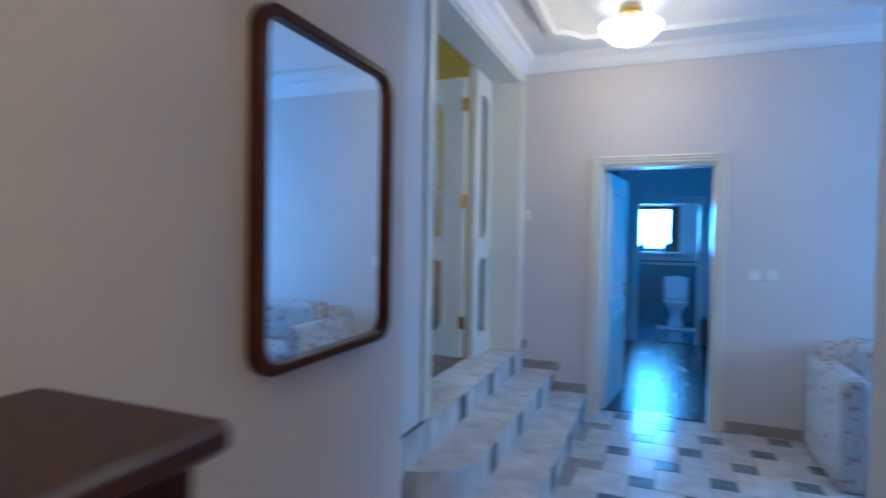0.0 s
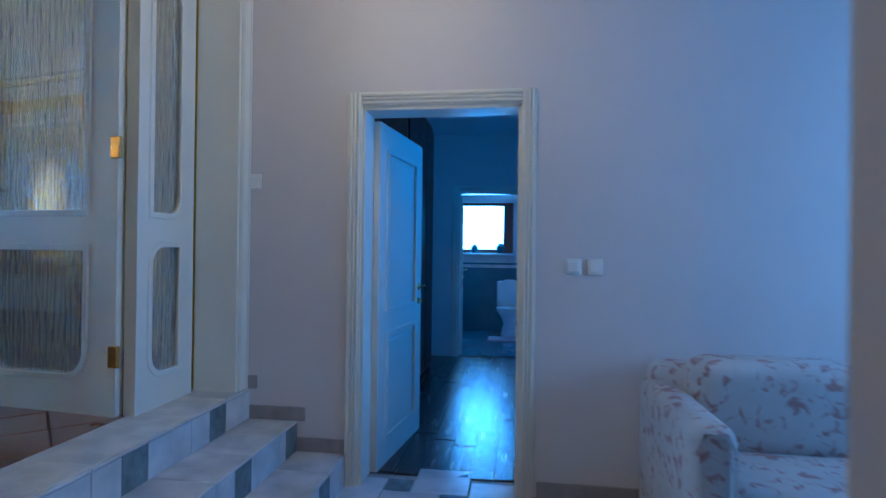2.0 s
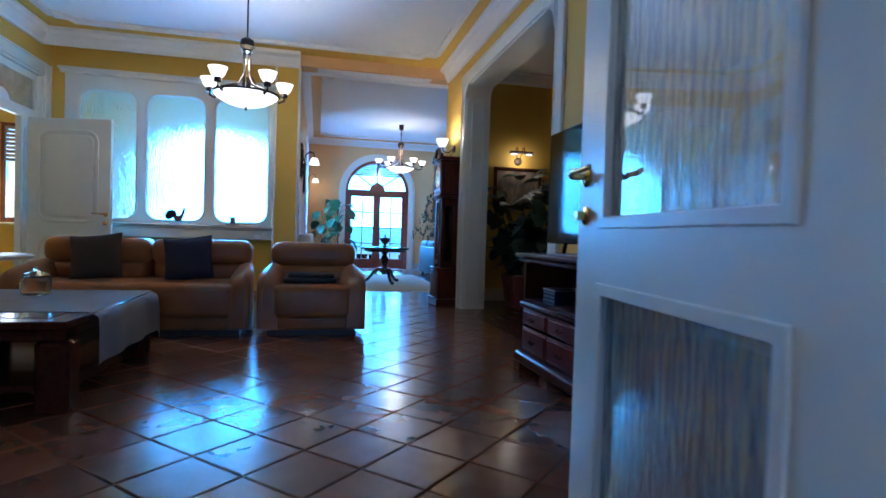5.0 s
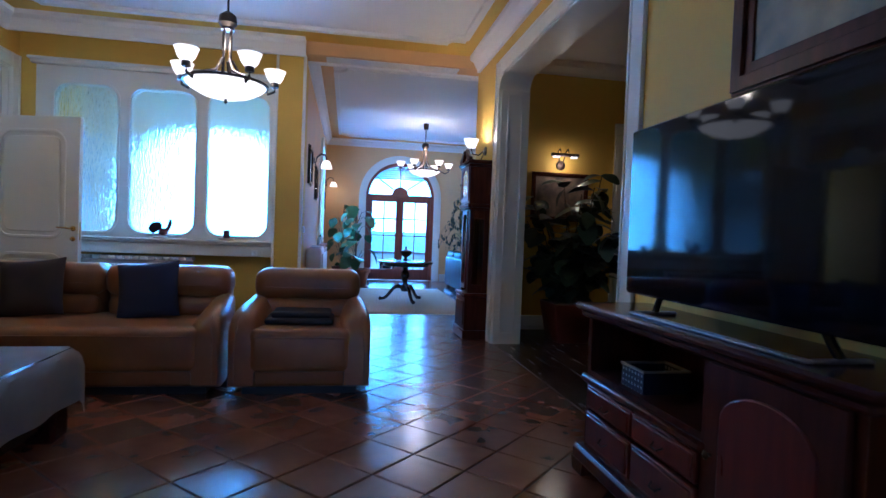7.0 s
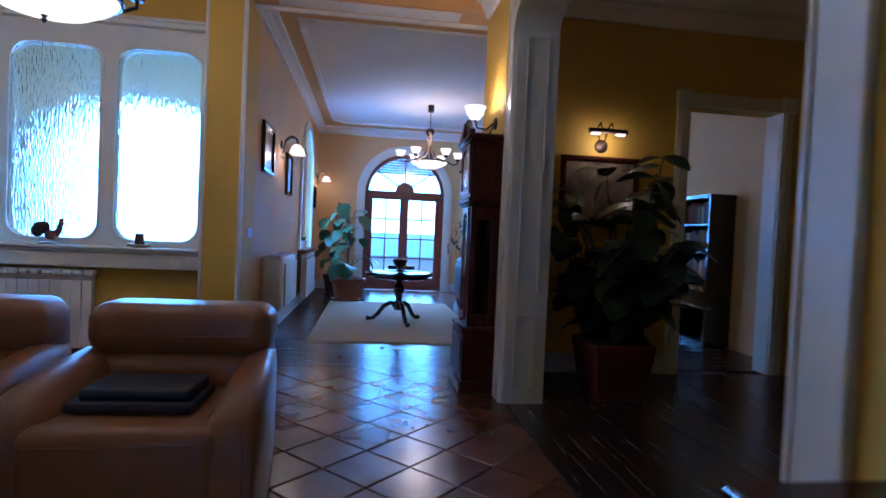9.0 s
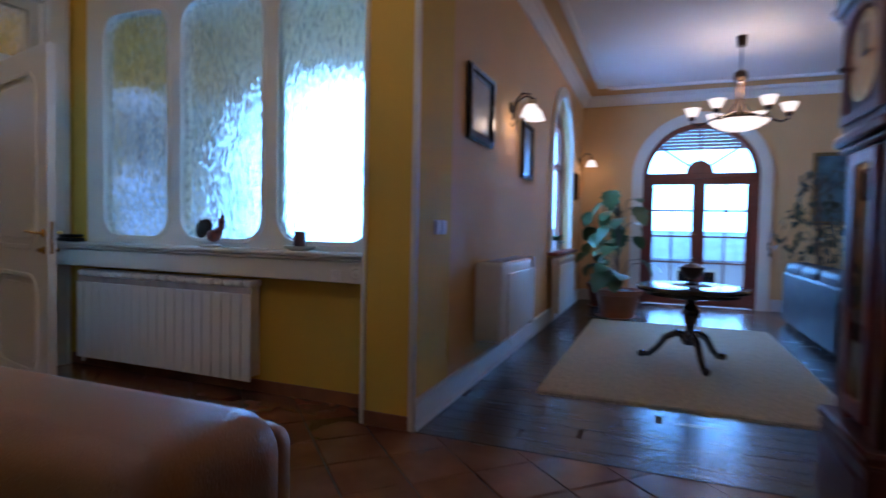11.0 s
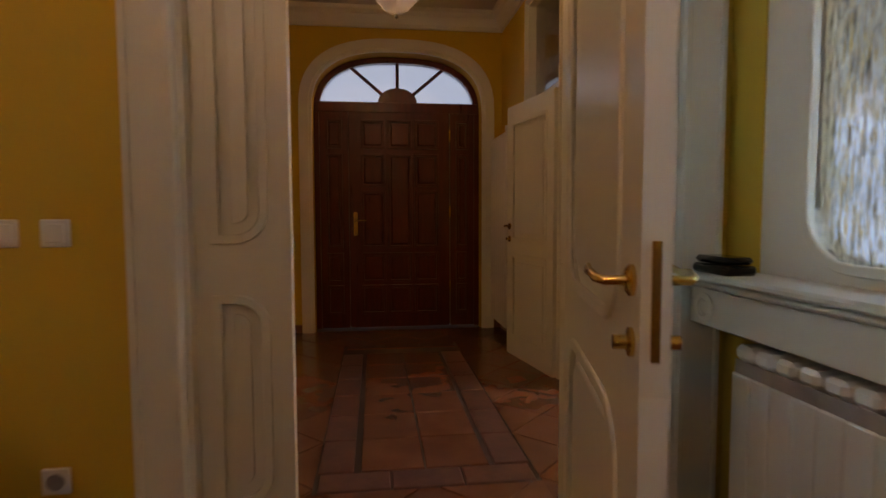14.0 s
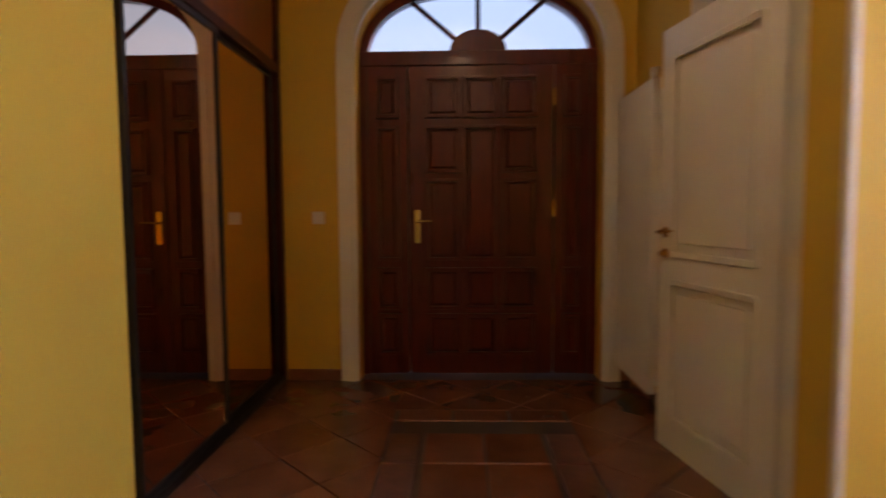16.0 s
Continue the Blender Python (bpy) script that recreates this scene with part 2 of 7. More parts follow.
def wall(name, axis, d0, d1, a0, a1, z0, z1, material, label, holes=()):
    """A straight wall: axis is the one it runs along; holes are (a0, a1, z0, z1)."""
    bm = bmesh.new()
    cuts = sorted({a0, a1, *[h[0] for h in holes], *[h[1] for h in holes]})
    for c0, c1 in zip(cuts, cuts[1:]):
        here = sorted([(h[2], h[3]) for h in holes if h[0] <= c0 + 1e-6 and h[1] >= c1 - 1e-6])
        z = z0
        for h0, h1 in here + [(z1, z1)]:
            if h0 > z + 1e-4:
                b = (c0, d0, z, c1, d1, h0) if axis == "x" else (d0, c0, z, d1, c1, h0)
                box(bm, *b)
            z = max(z, h1)
    bmesh.ops.remove_doubles(bm, verts=bm.verts, dist=1e-4)
    return solid(name, bm, material, label, "wall")


def arch_fill(bm, outline, a0, a1, ztop, d0, d1, axis):
    """Closes the wall between an arched head and a level line above it."""
    put = (lambda a, z, d: (a, d, z)) if axis == "y" else (lambda a, z, d: (d, a, z))
    pts = [p for p in outline[2:]]
    for (pa, pz), (qa, qz) in zip(pts, pts[1:]):
        vs = [bm.verts.new(put(a, z, d)) for d in (d0, d1) for a, z in ((pa, pz), (qa, qz), (qa, ztop), (pa, ztop))]
        for f in ((0, 1, 2, 3), (7, 6, 5, 4), (0, 4, 5, 1), (1, 5, 6, 2), (2, 6, 7, 3), (3, 7, 4, 0)):
            try:
                bm.faces.new([vs[i] for i in f])
            except ValueError:
                pass


def cornice(name, x0, y0, x1, y1, z, material, label, w=0.11, h=0.13):
    """A stepped plaster moulding round a ceiling at height z."""
    prof = [(0, -h), (0.25 * w, -h), (0.3 * w, -0.8 * h), (0.5 * w, -0.62 * h), (0.62 * w, -0.4 * h), (0.9 * w, -0.3 * h), (w, -0.22 * h), (w, 0), (0, 0)]
    bm = bmesh.new()
    cs = [(x0, y0, 1, 1), (x1, y0, -1, 1), (x1, y1, -1, -1), (x0, y1, 1, -1)]
    rows = [[bm.verts.new((cx + sx * p, cy + sy * p, z + q)) for p, q in prof] for cx, cy, sx, sy in cs]
    for k in range(4):
        a, b = rows[k], rows[(k + 1) % 4]
        for i in range(len(prof)):
            j = (i + 1) % len(prof)
            bm.faces.new((a[i], a[j], b[j], b[i]))
    return solid(name, bm, material, label, "moulding", smooth=25)


def cornice_run(name, line, z, material, label, w=0.11, h=0.13):
    """The same moulding along an open line of corners, the room on its left."""
    prof = [(0, -h), (0.25 * w, -h), (0.3 * w, -0.8 * h), (0.5 * w, -0.62 * h), (0.62 * w, -0.4 * h), (0.9 * w, -0.3 * h), (w, -0.22 * h), (w, 0), (0, 0)]
    bm = bmesh.new()
    pts = [Vector(p) for p in line]
    left = [Vector((a.y - b.y, b.x - a.x)).normalized() for a, b in zip(pts, pts[1:])]
    rows = []
    for i, p in enumerate(pts):
        n0, n1 = left[max(0, i - 1)], left[min(i, len(left) - 1)]
        m = (n0 + n1) / (1 + n0.dot(n1))
        rows.append([bm.verts.new((p.x + m.x * a, p.y + m.y * a, z + q)) for a, q in prof])
    for a, b in zip(rows, rows[1:]):
        for i in range(len(prof)):
            j = (i + 1) % len(prof)
            bm.faces.new((a[i], a[j], b[j], b[i]))
    bm.faces.new(rows[0])
    bm.faces.new(rows[-1][::-1])
    return solid(name, bm, material, label, "moulding", smooth=25)


def tray(name, x0, y0, x1, y1, z, material, label, notch=0.18, w=0.06, t=0.035):
    """A ceiling moulding with bitten-in corners."""
    def line(o):
        pts = []
        for cx, cy, sx, sy in ((x0, y0, 1, 1), (x1, y0, -1, 1), (x1, y1, -1, -1), (x0, y1, 1, -1)):
            c = (cx - sx * 0.0, cy - sy * 0.0)
            arc = []
            for k in range(7):
                u = radians(90 * k / 6)
                arc.append((c[0] + sx * (notch + o) * math.cos(u), c[1] + sy * (notch + o) * math.sin(u)))
            arc = [(px if abs(px - cx) > o else cx + sx * o, py if abs(py - cy) > o else cy + sy * o) for px, py in arc]
            pts += arc if sx * sy < 0 else arc[::-1]
        return pts
    o, i = line(0.0), line(w)
    bm = bmesh.new()
    va, vb, vc, vd = ([bm.verts.new((p[0], p[1], zz)) for p in ln] for ln, zz in ((o, z), (o, z - t), (i, z - t), (i, z)))
    n = len(o)
    for k in range(n):
        j = (k + 1) % n
        for p, q in ((va, vb), (vb, vc), (vc, vd)):
            bm.faces.new((p[k], p[j], q[j], q[k]))
    return solid(name, bm, material, label, "moulding", smooth=30)


# ---- structure: lower hall ----
HC = 3.0
wall("wall_hall_north", "x", 4.68, 4.86, -1.34, 3.6, 0, HC, M_HALL, "pale grey-pink plastered hall wall with a doorway", [(-0.36, 0.51, 0, 2.06)])
wall("wall_mirror", "y", -1.02, -0.80, -2.6, 1.9, 0, HC, M_HALL, "pale plastered hall wall carrying a mirror")
wall("wall_hall_west", "y", -1.15, -1.02, 1.9, 4.68, 0, HC, M_HALL, "pale plastered wall with a wide glazed doorway", [(2.66, 4.60, 0, 2.84)])
wall("wall_hall_east", "y", 0.85, 1.0, -2.6, 2.42, 0, HC, M_HALL, "pale plastered wall end beside the hall")
wall("wall_hall_far_east", "y", 3.6, 3.75, -2.6, 4.86, 0, HC, M_HALL, "pale plastered far hall wall with an assumed window", [(2.6, 4.4, 0.9, 2.4)])
wall("wall_hall_south", "x", -2.75, -2.6, -1.02, 3.75, 0, HC, M_HALL, "pale plastered wall behind the hall")
solid("floor_hall", boxes((-1.02, -2.6, -0.1, 3.6, 4.86, -0.008)), M_GROUT, "grey grouted bed of the hall's tiled floor", "floor")
solid("ceiling_hall", boxes((-1.15, -2.6, HC, 3.6, 4.68, HC + 0.1)), M_CEIL, "white plastered hall ceiling", "ceiling")
cornice("cornice_hall", -1.02, -2.6, 3.6, 4.68, HC, M_CEIL, "white stepped plaster cornice round the hall")
tray("ceiling_moulding_hall", -0.7, -2.2, 3.2, 4.3, HC, M_CEIL, "white ceiling moulding with curved corners")

# the corridor and bathroom beyond the doorway
wall("wall_corridor_west", "y", -0.95, -0.8, 4.86, 8.42, 0, 2.7, M_HALL, "pale corridor wall")
wall("wall_corridor_east", "y", 1.7, 1.85, 4.86, 10.9, 0, 2.7, M_HALL, "pale corridor wall")
wall("wall_bathroom_front", "x", 8.42, 8.54, -0.95, 1.85, 0, 2.7, M_HALL, "pale wall with the bathroom doorway", [(-0.22, 0.62, 0, 2.0)])
M_BTILE = mat("blue_bath_tile", (0.12, 0.2, 0.24), 0.2, vary=0.15, scale=3)
wall("wall_bathroom_west", "y", -1.1, -0.95, 8.42, 10.9, 0, 2.7, M_HALL, "white bathroom wall")
wall("wall_bathroom_north", "x", 10.75, 10.9, -1.1, 1.85, 0, 2.7, M_HALL, "white bathroom wall with a window", [(-0.56, 0.42, 1.26, 2.08)])
solid("floor_corridor", boxes((-0.95, 4.86, -0.1, 1.7, 8.54, -0.008)), M_JOINT, "dark bed under the corridor's parquet", "floor")
solid("floor_bathroom", boxes((-1.1, 8.54, -0.1, 1.7, 10.9, 0.0)), M_BTILE, "dark blue tiled bathroom floor", "floor")
solid("ceiling_corridor", boxes((-1.1, 4.86, 2.7, 1.85, 10.9, 2.8)), M_CEIL, "white corridor ceiling", "ceiling")
solid("bathroom_tiling", boxes((-1.0, 10.73, 0, 1.7, 10.748, 1.1), (-0.948, 8.55, 0, -0.93, 10.73, 1.1)), M_BTILE, "dark blue-green tiled dado in the bathroom", "tiling")

# ---- structure: living room ----
LC = 3.74
wall("wall_living_east", "y", -1.34, -1.15, 0.0, 5.6, 0, LC, M_YEL, "yellow plastered wall with a wide glazed doorway", [(2.66, 4.60, L - 0.05, 2.84)])
wall("wall_living_south", "x", -0.05, 0.2, -8.65, -1.34, L - 0.1, LC, M_YEL, "yellow plastered wall with a glazed double doorway", [(-8.62, -6.72, L - 0.1, 3.3)])
wall("wall_window", "y", -8.95, -8.65, -0.05, 2.9, L - 0.1, LC, M_YEL, "yellow plastered wall under a wide patterned window", [(0.36, 2.86, 1.42, 3.28)])
wall("wall_pillar", "y", -8.95, -8.42, 2.9, 3.2, L - 0.1, LC, M_YEL, "yellow plastered pillar with white corner trim")
wall("wall_living_north", "x", 5.22, 5.52, -8.5, -1.34, L - 0.1, LC, M_YEL, "yellow plastered wall with a wide cased opening", [(-7.46, -4.80, L - 0.1, 3.28)])
solid("floor_living", boxes((-8.42, 0.0, L - 0.15, -1.0, 5.24, L - 0.008), (-8.65, 0.0, L - 0.15, -8.42, 3.2, L - 0.008)), M_JOINT, "dark jointed bed of the terracotta floor", "floor")
solid("ceiling_living", boxes((-8.95, -0.05, LC, -1.15, 5.52, LC + 0.1)), M_CEIL, "white plastered living room ceiling", "ceiling")
# yellow border round the raised white field
solid("beam_panel", boxes((-8.66, 3.42, 3.573, -8.47, 4.98, 3.583), bevel=0.004), M_CEIL, "white raised panel under the beam between two rooms", "trim")
solid("ceiling_border_living", boxes((-8.65, 0.2, LC - 0.012, -1.34, 0.50, LC - 0.004), (-8.65, 4.95, LC - 0.012, -1.34, 5.22, LC - 0.004), (-8.65, 0.50, LC - 0.012, -8.05, 4.95, LC - 0.004), (-1.7, 0.50, LC - 0.012, -1.34, 4.95, LC - 0.004)), M_YEL, "yellow painted band along the ceiling's edge", "trim")
cornice_run("cornice_living", ((-8.42, 3.2), (-8.42, 0.2), (-1.34, 0.2), (-1.34, 5.22), (-8.42, 5.22)), LC - 0.012, M_CEIL, "white stepped plaster cornice round the living room", 0.13, 0.19)
tray("ceiling_moulding_living", -8.05, 0.50, -1.7, 4.95, LC - 0.004, M_CEIL, "white ceiling moulding with curved corners", 0.2, 0.07, 0.04)
wall("beam_living", "y", -8.7, -8.43, 3.2, 5.52, 3.585, LC, M_OCH, "ochre downstand beam with white moulding between two rooms")

# ---- structure: sunroom ----
SC = 3.72
wall("wall_sunroom_south", "x", 3.0, 3.2, -14.8, -8.95, L - 0.1, LC, M_OCH, "ochre plastered wall with an arched window", [(-13.6, -12.2, 1.34, 3.30)])
bm = bmesh.new()
arch_fill(bm, arch(-13.6, -12.2, 1.34, 2.6, 3.28), -13.6, -12.2, 3.302, 3.0, 3.2, "y")
solid("wall_sunroom_south_arch", bm, M_OCH, "ochre arch head over a window", "wall")
wall("wall_sunroom_west", "y", -15.05, -14.8, 3.0, 8.4, L - 0.1, LC, M_OCH, "ochre plastered wall with an arched glazed door", [(4.13, 5.72, L - 0.1, 3.26)])
bm = bmesh.new()
arch_fill(bm, arch(4.13, 5.72, L, 2.45, 3.24), 4.13, 5.72, 3.262, -15.05, -14.8, "x")
solid("wall_sunroom_west_arch", bm, M_OCH, "ochre arch head over the garden door", "wall")
wall("wall_sunroom_north", "x", 8.4, 8.6, -15.05, -8.2, L - 0.1, LC, M_OCH, "ochre plastered far wall")
wall("wall_library", "y", -8.5, -8.32, 5.52, 8.4, L - 0.1, LC, M_YEL, "yellow plastered wall with a cased doorway", [(7.05, 7.95, L - 0.1, 2.9)])
solid("floor_sunroom", boxes((-15.05, 3.2, L - 0.15, -8.42, 8.4, L - 0.008)), M_JOINT, "dark bed under the plank floor", "floor")
solid("ceiling_sunroom", boxes((-15.05, 3.0, SC, -8.45, 8.6, SC + 0.1)), M_CEIL, "white plastered sunroom ceiling", "ceiling")
solid("ceiling_border_sunroom", boxes((-14.8, 3.2, SC - 0.012, -8.7, 3.48, SC - 0.004), (-14.8, 7.88, SC - 0.012, -8.7, 8.4, SC - 0.004), (-14.8, 3.48, SC - 0.012, -14.3, 7.88, SC - 0.004), (-9.25, 3.48, SC - 0.012, -8.7, 7.88, SC - 0.004)), M_OCH, "ochre painted band along the ceiling's edge", "trim")
cornice("cornice_sunroom", -14.8, 3.2, -8.72, 8.4, SC - 0.012, M_CEIL, "white stepped plaster cornice round the sunroom", 0.12, 0.15)
tray("ceiling_moulding_sunroom", -14.3, 3.48, -9.25, 7.88, SC - 0.004, M_CEIL, "white ceiling moulding with curved corners", 0.18, 0.06, 0.035)

# ---- structure: library room behind the opening ----
wall("wall_library_north", "x", 8.4, 8.6, -8.2, -3.0, L - 0.1, LC, M_YEL, "yellow plastered far wall")
wall("wall_library_east", "y", -3.15, -3.0, 5.52, 8.4, L - 0.1, LC, M_YEL, "yellow plastered side wall")
solid("floor_library", boxes((-8.5, 5.24, L - 0.15, -3.0, 8.4, L - 0.008)), M_JOINT, "dark bed under the plank floor", "floor")
solid("ceiling_library", boxes((-8.5, 5.52, SC, -3.0, 8.6, SC + 0.1)), M_CEIL, "white plastered ceiling", "ceiling")
cornice("cornice_library", -8.32, 5.52, -3.15, 8.4, SC, M_CEIL, "white stepped plaster cornice", 0.12, 0.15)

# ---- structure: entrance hall ----
EC = 3.55
bm = bmesh.new()
wall("wall_entrance_south", "x", -3.65, -3.38, -10.4, -5.7, L - 0.1, EC, M_YEL, "yellow plastered wall round the arched front door", [(-8.50, -6.88, L - 0.1, 3.18)])
AR = arch(-8.50, -6.88, L, 2.6, 3.16, sq=2.6)
arch_fill(bm, AR, -8.5, -6.88, 3.182, -3.65, -3.38, "y")
solid("wall_entrance_arch", bm, M_YEL, "yellow arch head over the front door", "wall")
wall("wall_entrance_east", "y", -6.36, -6.2, -1.66, -0.05, L - 0.1, EC, M_YEL, "yellow plastered wall beside the wardrobe")
wall("wall_entrance_west", "y", -8.86, -8.70, -3.38, -1.40, L - 0.1, EC, M_YEL, "yellow plastered wall with a side doorway", [(-2.47, -1.62, L - 0.1, 3.35)])
wall("wall_entrance_alcove", "x", -1.55, -1.40, -10.4, -8.86, L - 0.1, EC, M_YEL, "yellow plastered alcove wall")
wall("wall_entrance_alcove_west", "y", -10.55, -10.4, -1.40, -0.05, L - 0.1, EC, M_YEL, "yellow plastered alcove end", [(-1.2, -0.3, 1.4, 2.9)])
wall("wall_entrance_alcove_north", "x", -0.05, 0.1, -10.55, -8.96, L - 0.1, EC, M_YEL, "yellow plastered alcove wall")
wall("wall_side_room", "y", -10.2, -10.1, -3.38, -1.55, L - 0.1, EC, M_YEL, "plain wall of the side room")
wall("wall_wardrobe_back", "y", -5.7, -5.6, -3.65, -0.05, L - 0.1, EC, M_YEL, "plain wall behind the wardrobe")
solid("floor_entrance", boxes((-10.4, -3.65, L - 0.15, -5.7, 0.0, L - 0.008)), M_JOINT, "dark jointed bed of the entrance floor", "floor")
solid("ceiling_entrance", boxes((-10.55, -3.65, EC, -5.6, -0.05, EC + 0.1)), M_CEIL, "white plastered entrance ceiling", "ceiling")
cornice("cornice_entrance", -8.70, -3.38, -6.36, -0.05, EC, M_CEIL, "white stepped plaster cornice round the entrance", 0.12, 0.17)

# porch outside the patterned window
wall("wall_porch", "y", -10.05, -9.85, 0.1, 3.0, 0.3, 3.5, M_PORCH, "cream porch wall with an arched opening", [(0.95, 2.90, 0.9, 2.95)])
bm = bmesh.new()
arch_fill(bm, arch(0.95, 2.90, 0.9, 2.1, 2.93), 0.95, 2.90, 2.952, -10.05, -9.85, "x")
solid("wall_porch_arch", bm, M_PORCH, "cream porch arch head", "wall")
solid("ceiling_porch", boxes((-10.05, 0.1, 3.5, -8.95, 3.0, 3.6)), M_CEIL, "white porch ceiling", "ceiling")
solid("floor_porch", boxes((-10.05, 0.1, 0.2, -8.95, 3.0, 0.3)), M_TERRD, "dark porch floor", "floor")
# ---- shared joinery ----
def panelled(parent, w, h, t, panels, material, fill, fill_name="panel", corners=None, moulding=0.03, fill_t=0.3):
    """A leaf or fixed screen from x 0 to w, centred on y 0, with framed fields (x0, z0, x1, z1, radius, corners)."""
    cols = sorted({p[0] for p in panels})
    bm = bmesh.new()
    rows = sorted({p[1] for p in panels})
    zs = [0.0]
    by_row = [[p for p in panels if p[1] == r] for r in rows]
    for a, b in zip(by_row, by_row[1:]):
        zs.append((max(p[3] for p in a) + min(p[1] for p in b)) / 2)
    zs.append(h)
    for row, z0, z1 in zip(by_row, zs, zs[1:]):
        row = sorted(row)
        xs = [0.0] + [(p[2] + q[0]) / 2 for p, q in zip(row, row[1:])] + [w]
        for p, x0, x1 in zip(row, xs, xs[1:]):
            ring(rounded(x0, z0, x1, z1, 0.002, corners=(0, 0, 0, 0)), rounded(p[0], p[1], p[2], p[3], p[4], corners=p[5] if len(p) > 5 else (1, 1, 1, 1)), -t / 2, t / 2, "y", bm)
    bmesh.ops.remove_doubles(bm, verts=bm.verts, dist=0.0005)
    part("frame", bm, material, parent)
    for p in panels:
        cs = p[5] if len(p) > 5 else (1, 1, 1, 1)
        m = moulding
        for side in (-1, 1):
            bm = ring(rounded(p[0] - m * 0.5, p[1] - m * 0.5, p[2] + m * 0.5, p[3] + m * 0.5, p[4] + m * 0.5, corners=cs), rounded(p[0] + m * 0.5, p[1] + m * 0.5, p[2] - m * 0.5, p[3] - m * 0.5, max(0.003, p[4] - m * 0.5), corners=cs), side * t * 0.42, side * (t * 0.5 + 0.008), "y")
            part("moulding", bm, material, parent, bevel=0.004)
        pane = part(fill_name, prism(rounded(p[0], p[1], p[2], p[3], p[4], corners=cs), -t * fill_t / 2, t * fill_t / 2), fill, parent)
        if fill_name == "pane":
            pane.visible_shadow = False
        else:
            for side in (-1, 1):
                o = rounded(p[0] + 0.05, p[1] + 0.05, p[2] - 0.05, p[3] - 0.05, max(0.003, p[4] - 0.05), corners=cs)
                part("raised_field", prism(o, side * t * fill_t / 2 * 0.9, side * t * 0.42), material, parent, bevel=0.008)


def lever_handle(parent, x, z, y, side, toward, material=M_BRASS):
    """A lever on a round rose; side is the face's direction along y."""
    rose = part("handle_rose", lathe([(0.026, 0), (0.026, 0.006), (0.02, 0.011), (0.002, 0.012)], 20), material, parent, "brass handle rose")
    rose.matrix_basis = pose(x, y, z, -90 * side, 0, 0)
    lv = part("lever", tube([(x, y + side * 0.005, z), (x, y + side * 0.045, z), (x + toward * 0.02, y + side * 0.056, z + 0.002), (x + toward * 0.05, y + side * 0.058, z + 0.008), (x + toward * 0.09, y + side * 0.056, z + 0.004), (x + toward * 0.13, y + side * 0.05, z + 0.010)], 0.0085, 10, taper=0.0065), material, parent, "polished brass lever")
    key = part("key_rose", lathe([(0.024, 0), (0.024, 0.006), (0.012, 0.010), (0.012, 0.03), (0.002, 0.031)], 18), material, parent)
    key.matrix_basis = pose(x, y, z - 0.10, -90 * side, 0, 0)


def hinges(parent, x, zs, y):
    for z in zs:
        part("hinge", boxes((x - 0.025, y - 0.012, z - 0.05, x + 0.025, y + 0.012, z + 0.05), bevel=0.003), M_BRASS, parent, "worn brass hinge")


def casing(name, axis, a0, a1, z0, z1, d, out, w, material, label, proud=0.025, back=None, fluted=True):
    """A three-sided door casing round an opening; d is the wall's face, out the side it stands proud on."""
    th = thing(name, 0, 0, 0, label, "door frame", kind="structure")
    for nm, aa, bb, za, zb in (("jamb", a0 - w, a0, z0, z1 + w), ("jamb", a1, a1 + w, z0, z1 + w), ("head", a0, a1, z1, z1 + w)):
        bm = bmesh.new()
        for k, (f0, f1, pr) in enumerate(((0.0, 1.0, 0.6), (0.12, 0.32, 1.0), (0.42, 0.58, 1.0), (0.68, 0.88, 1.0)) if fluted else ((0.0, 1.0, 0.7), (0.02, 0.14, 1.0), (0.84, 0.98, 1.0))):
            if nm == "jamb":
                b = (aa + (bb - aa) * f0, aa + (bb - aa) * f1, za, zb)
            else:
                b = (aa, bb, za + (zb - za) * f0, za + (zb - za) * f1)
            y0, y1 = sorted((d, d + out * proud * pr))
            if axis == "x":
                box(bm, b[0], y0, b[2], b[1], y1, b[3], 0.003)
            else:
                box(bm, y0, b[0], b[2], y1, b[1], b[3], 0.003)
        part(nm, bm, material, th, smooth=0)
    if back is not None:
        y0, y1 = sorted((d + out * 0.004, back))
        for nm, b in (("lining", (a0 - 0.004, a0 + 0.018, z0, z1)), ("lining", (a1 - 0.018, a1 + 0.004, z0, z1)), ("lining", (a0, a1, z1 - 0.018, z1 + 0.004))):
            bb = (b[0], y0, b[2], b[1], y1, b[3]) if axis == "x" else (y0, b[0], b[2], y1, b[1], b[3])
            part(nm, boxes(bb), material, th)
    return th


def switch(x, y, z, face, label="white plastic double rocker light switch"):
    """A wall switch, its front along face ('+x', '-y', ...)."""
    rz = {"-y": 0, "+x": 90, "+y": 180, "-x": 270}[face]
    th = thing("light_switch", x, y, z, label, "switch", "light switches", rz)
    part("plate", boxes((-0.041, -0.010, -0.041, 0.041, 0.0, 0.041), bevel=0.004), M_PLAST, th)
    part("rocker", boxes((-0.029, -0.016, -0.029, 0.029, -0.009, 0.029), bevel=0.004), M_PLAST, th)
    return th


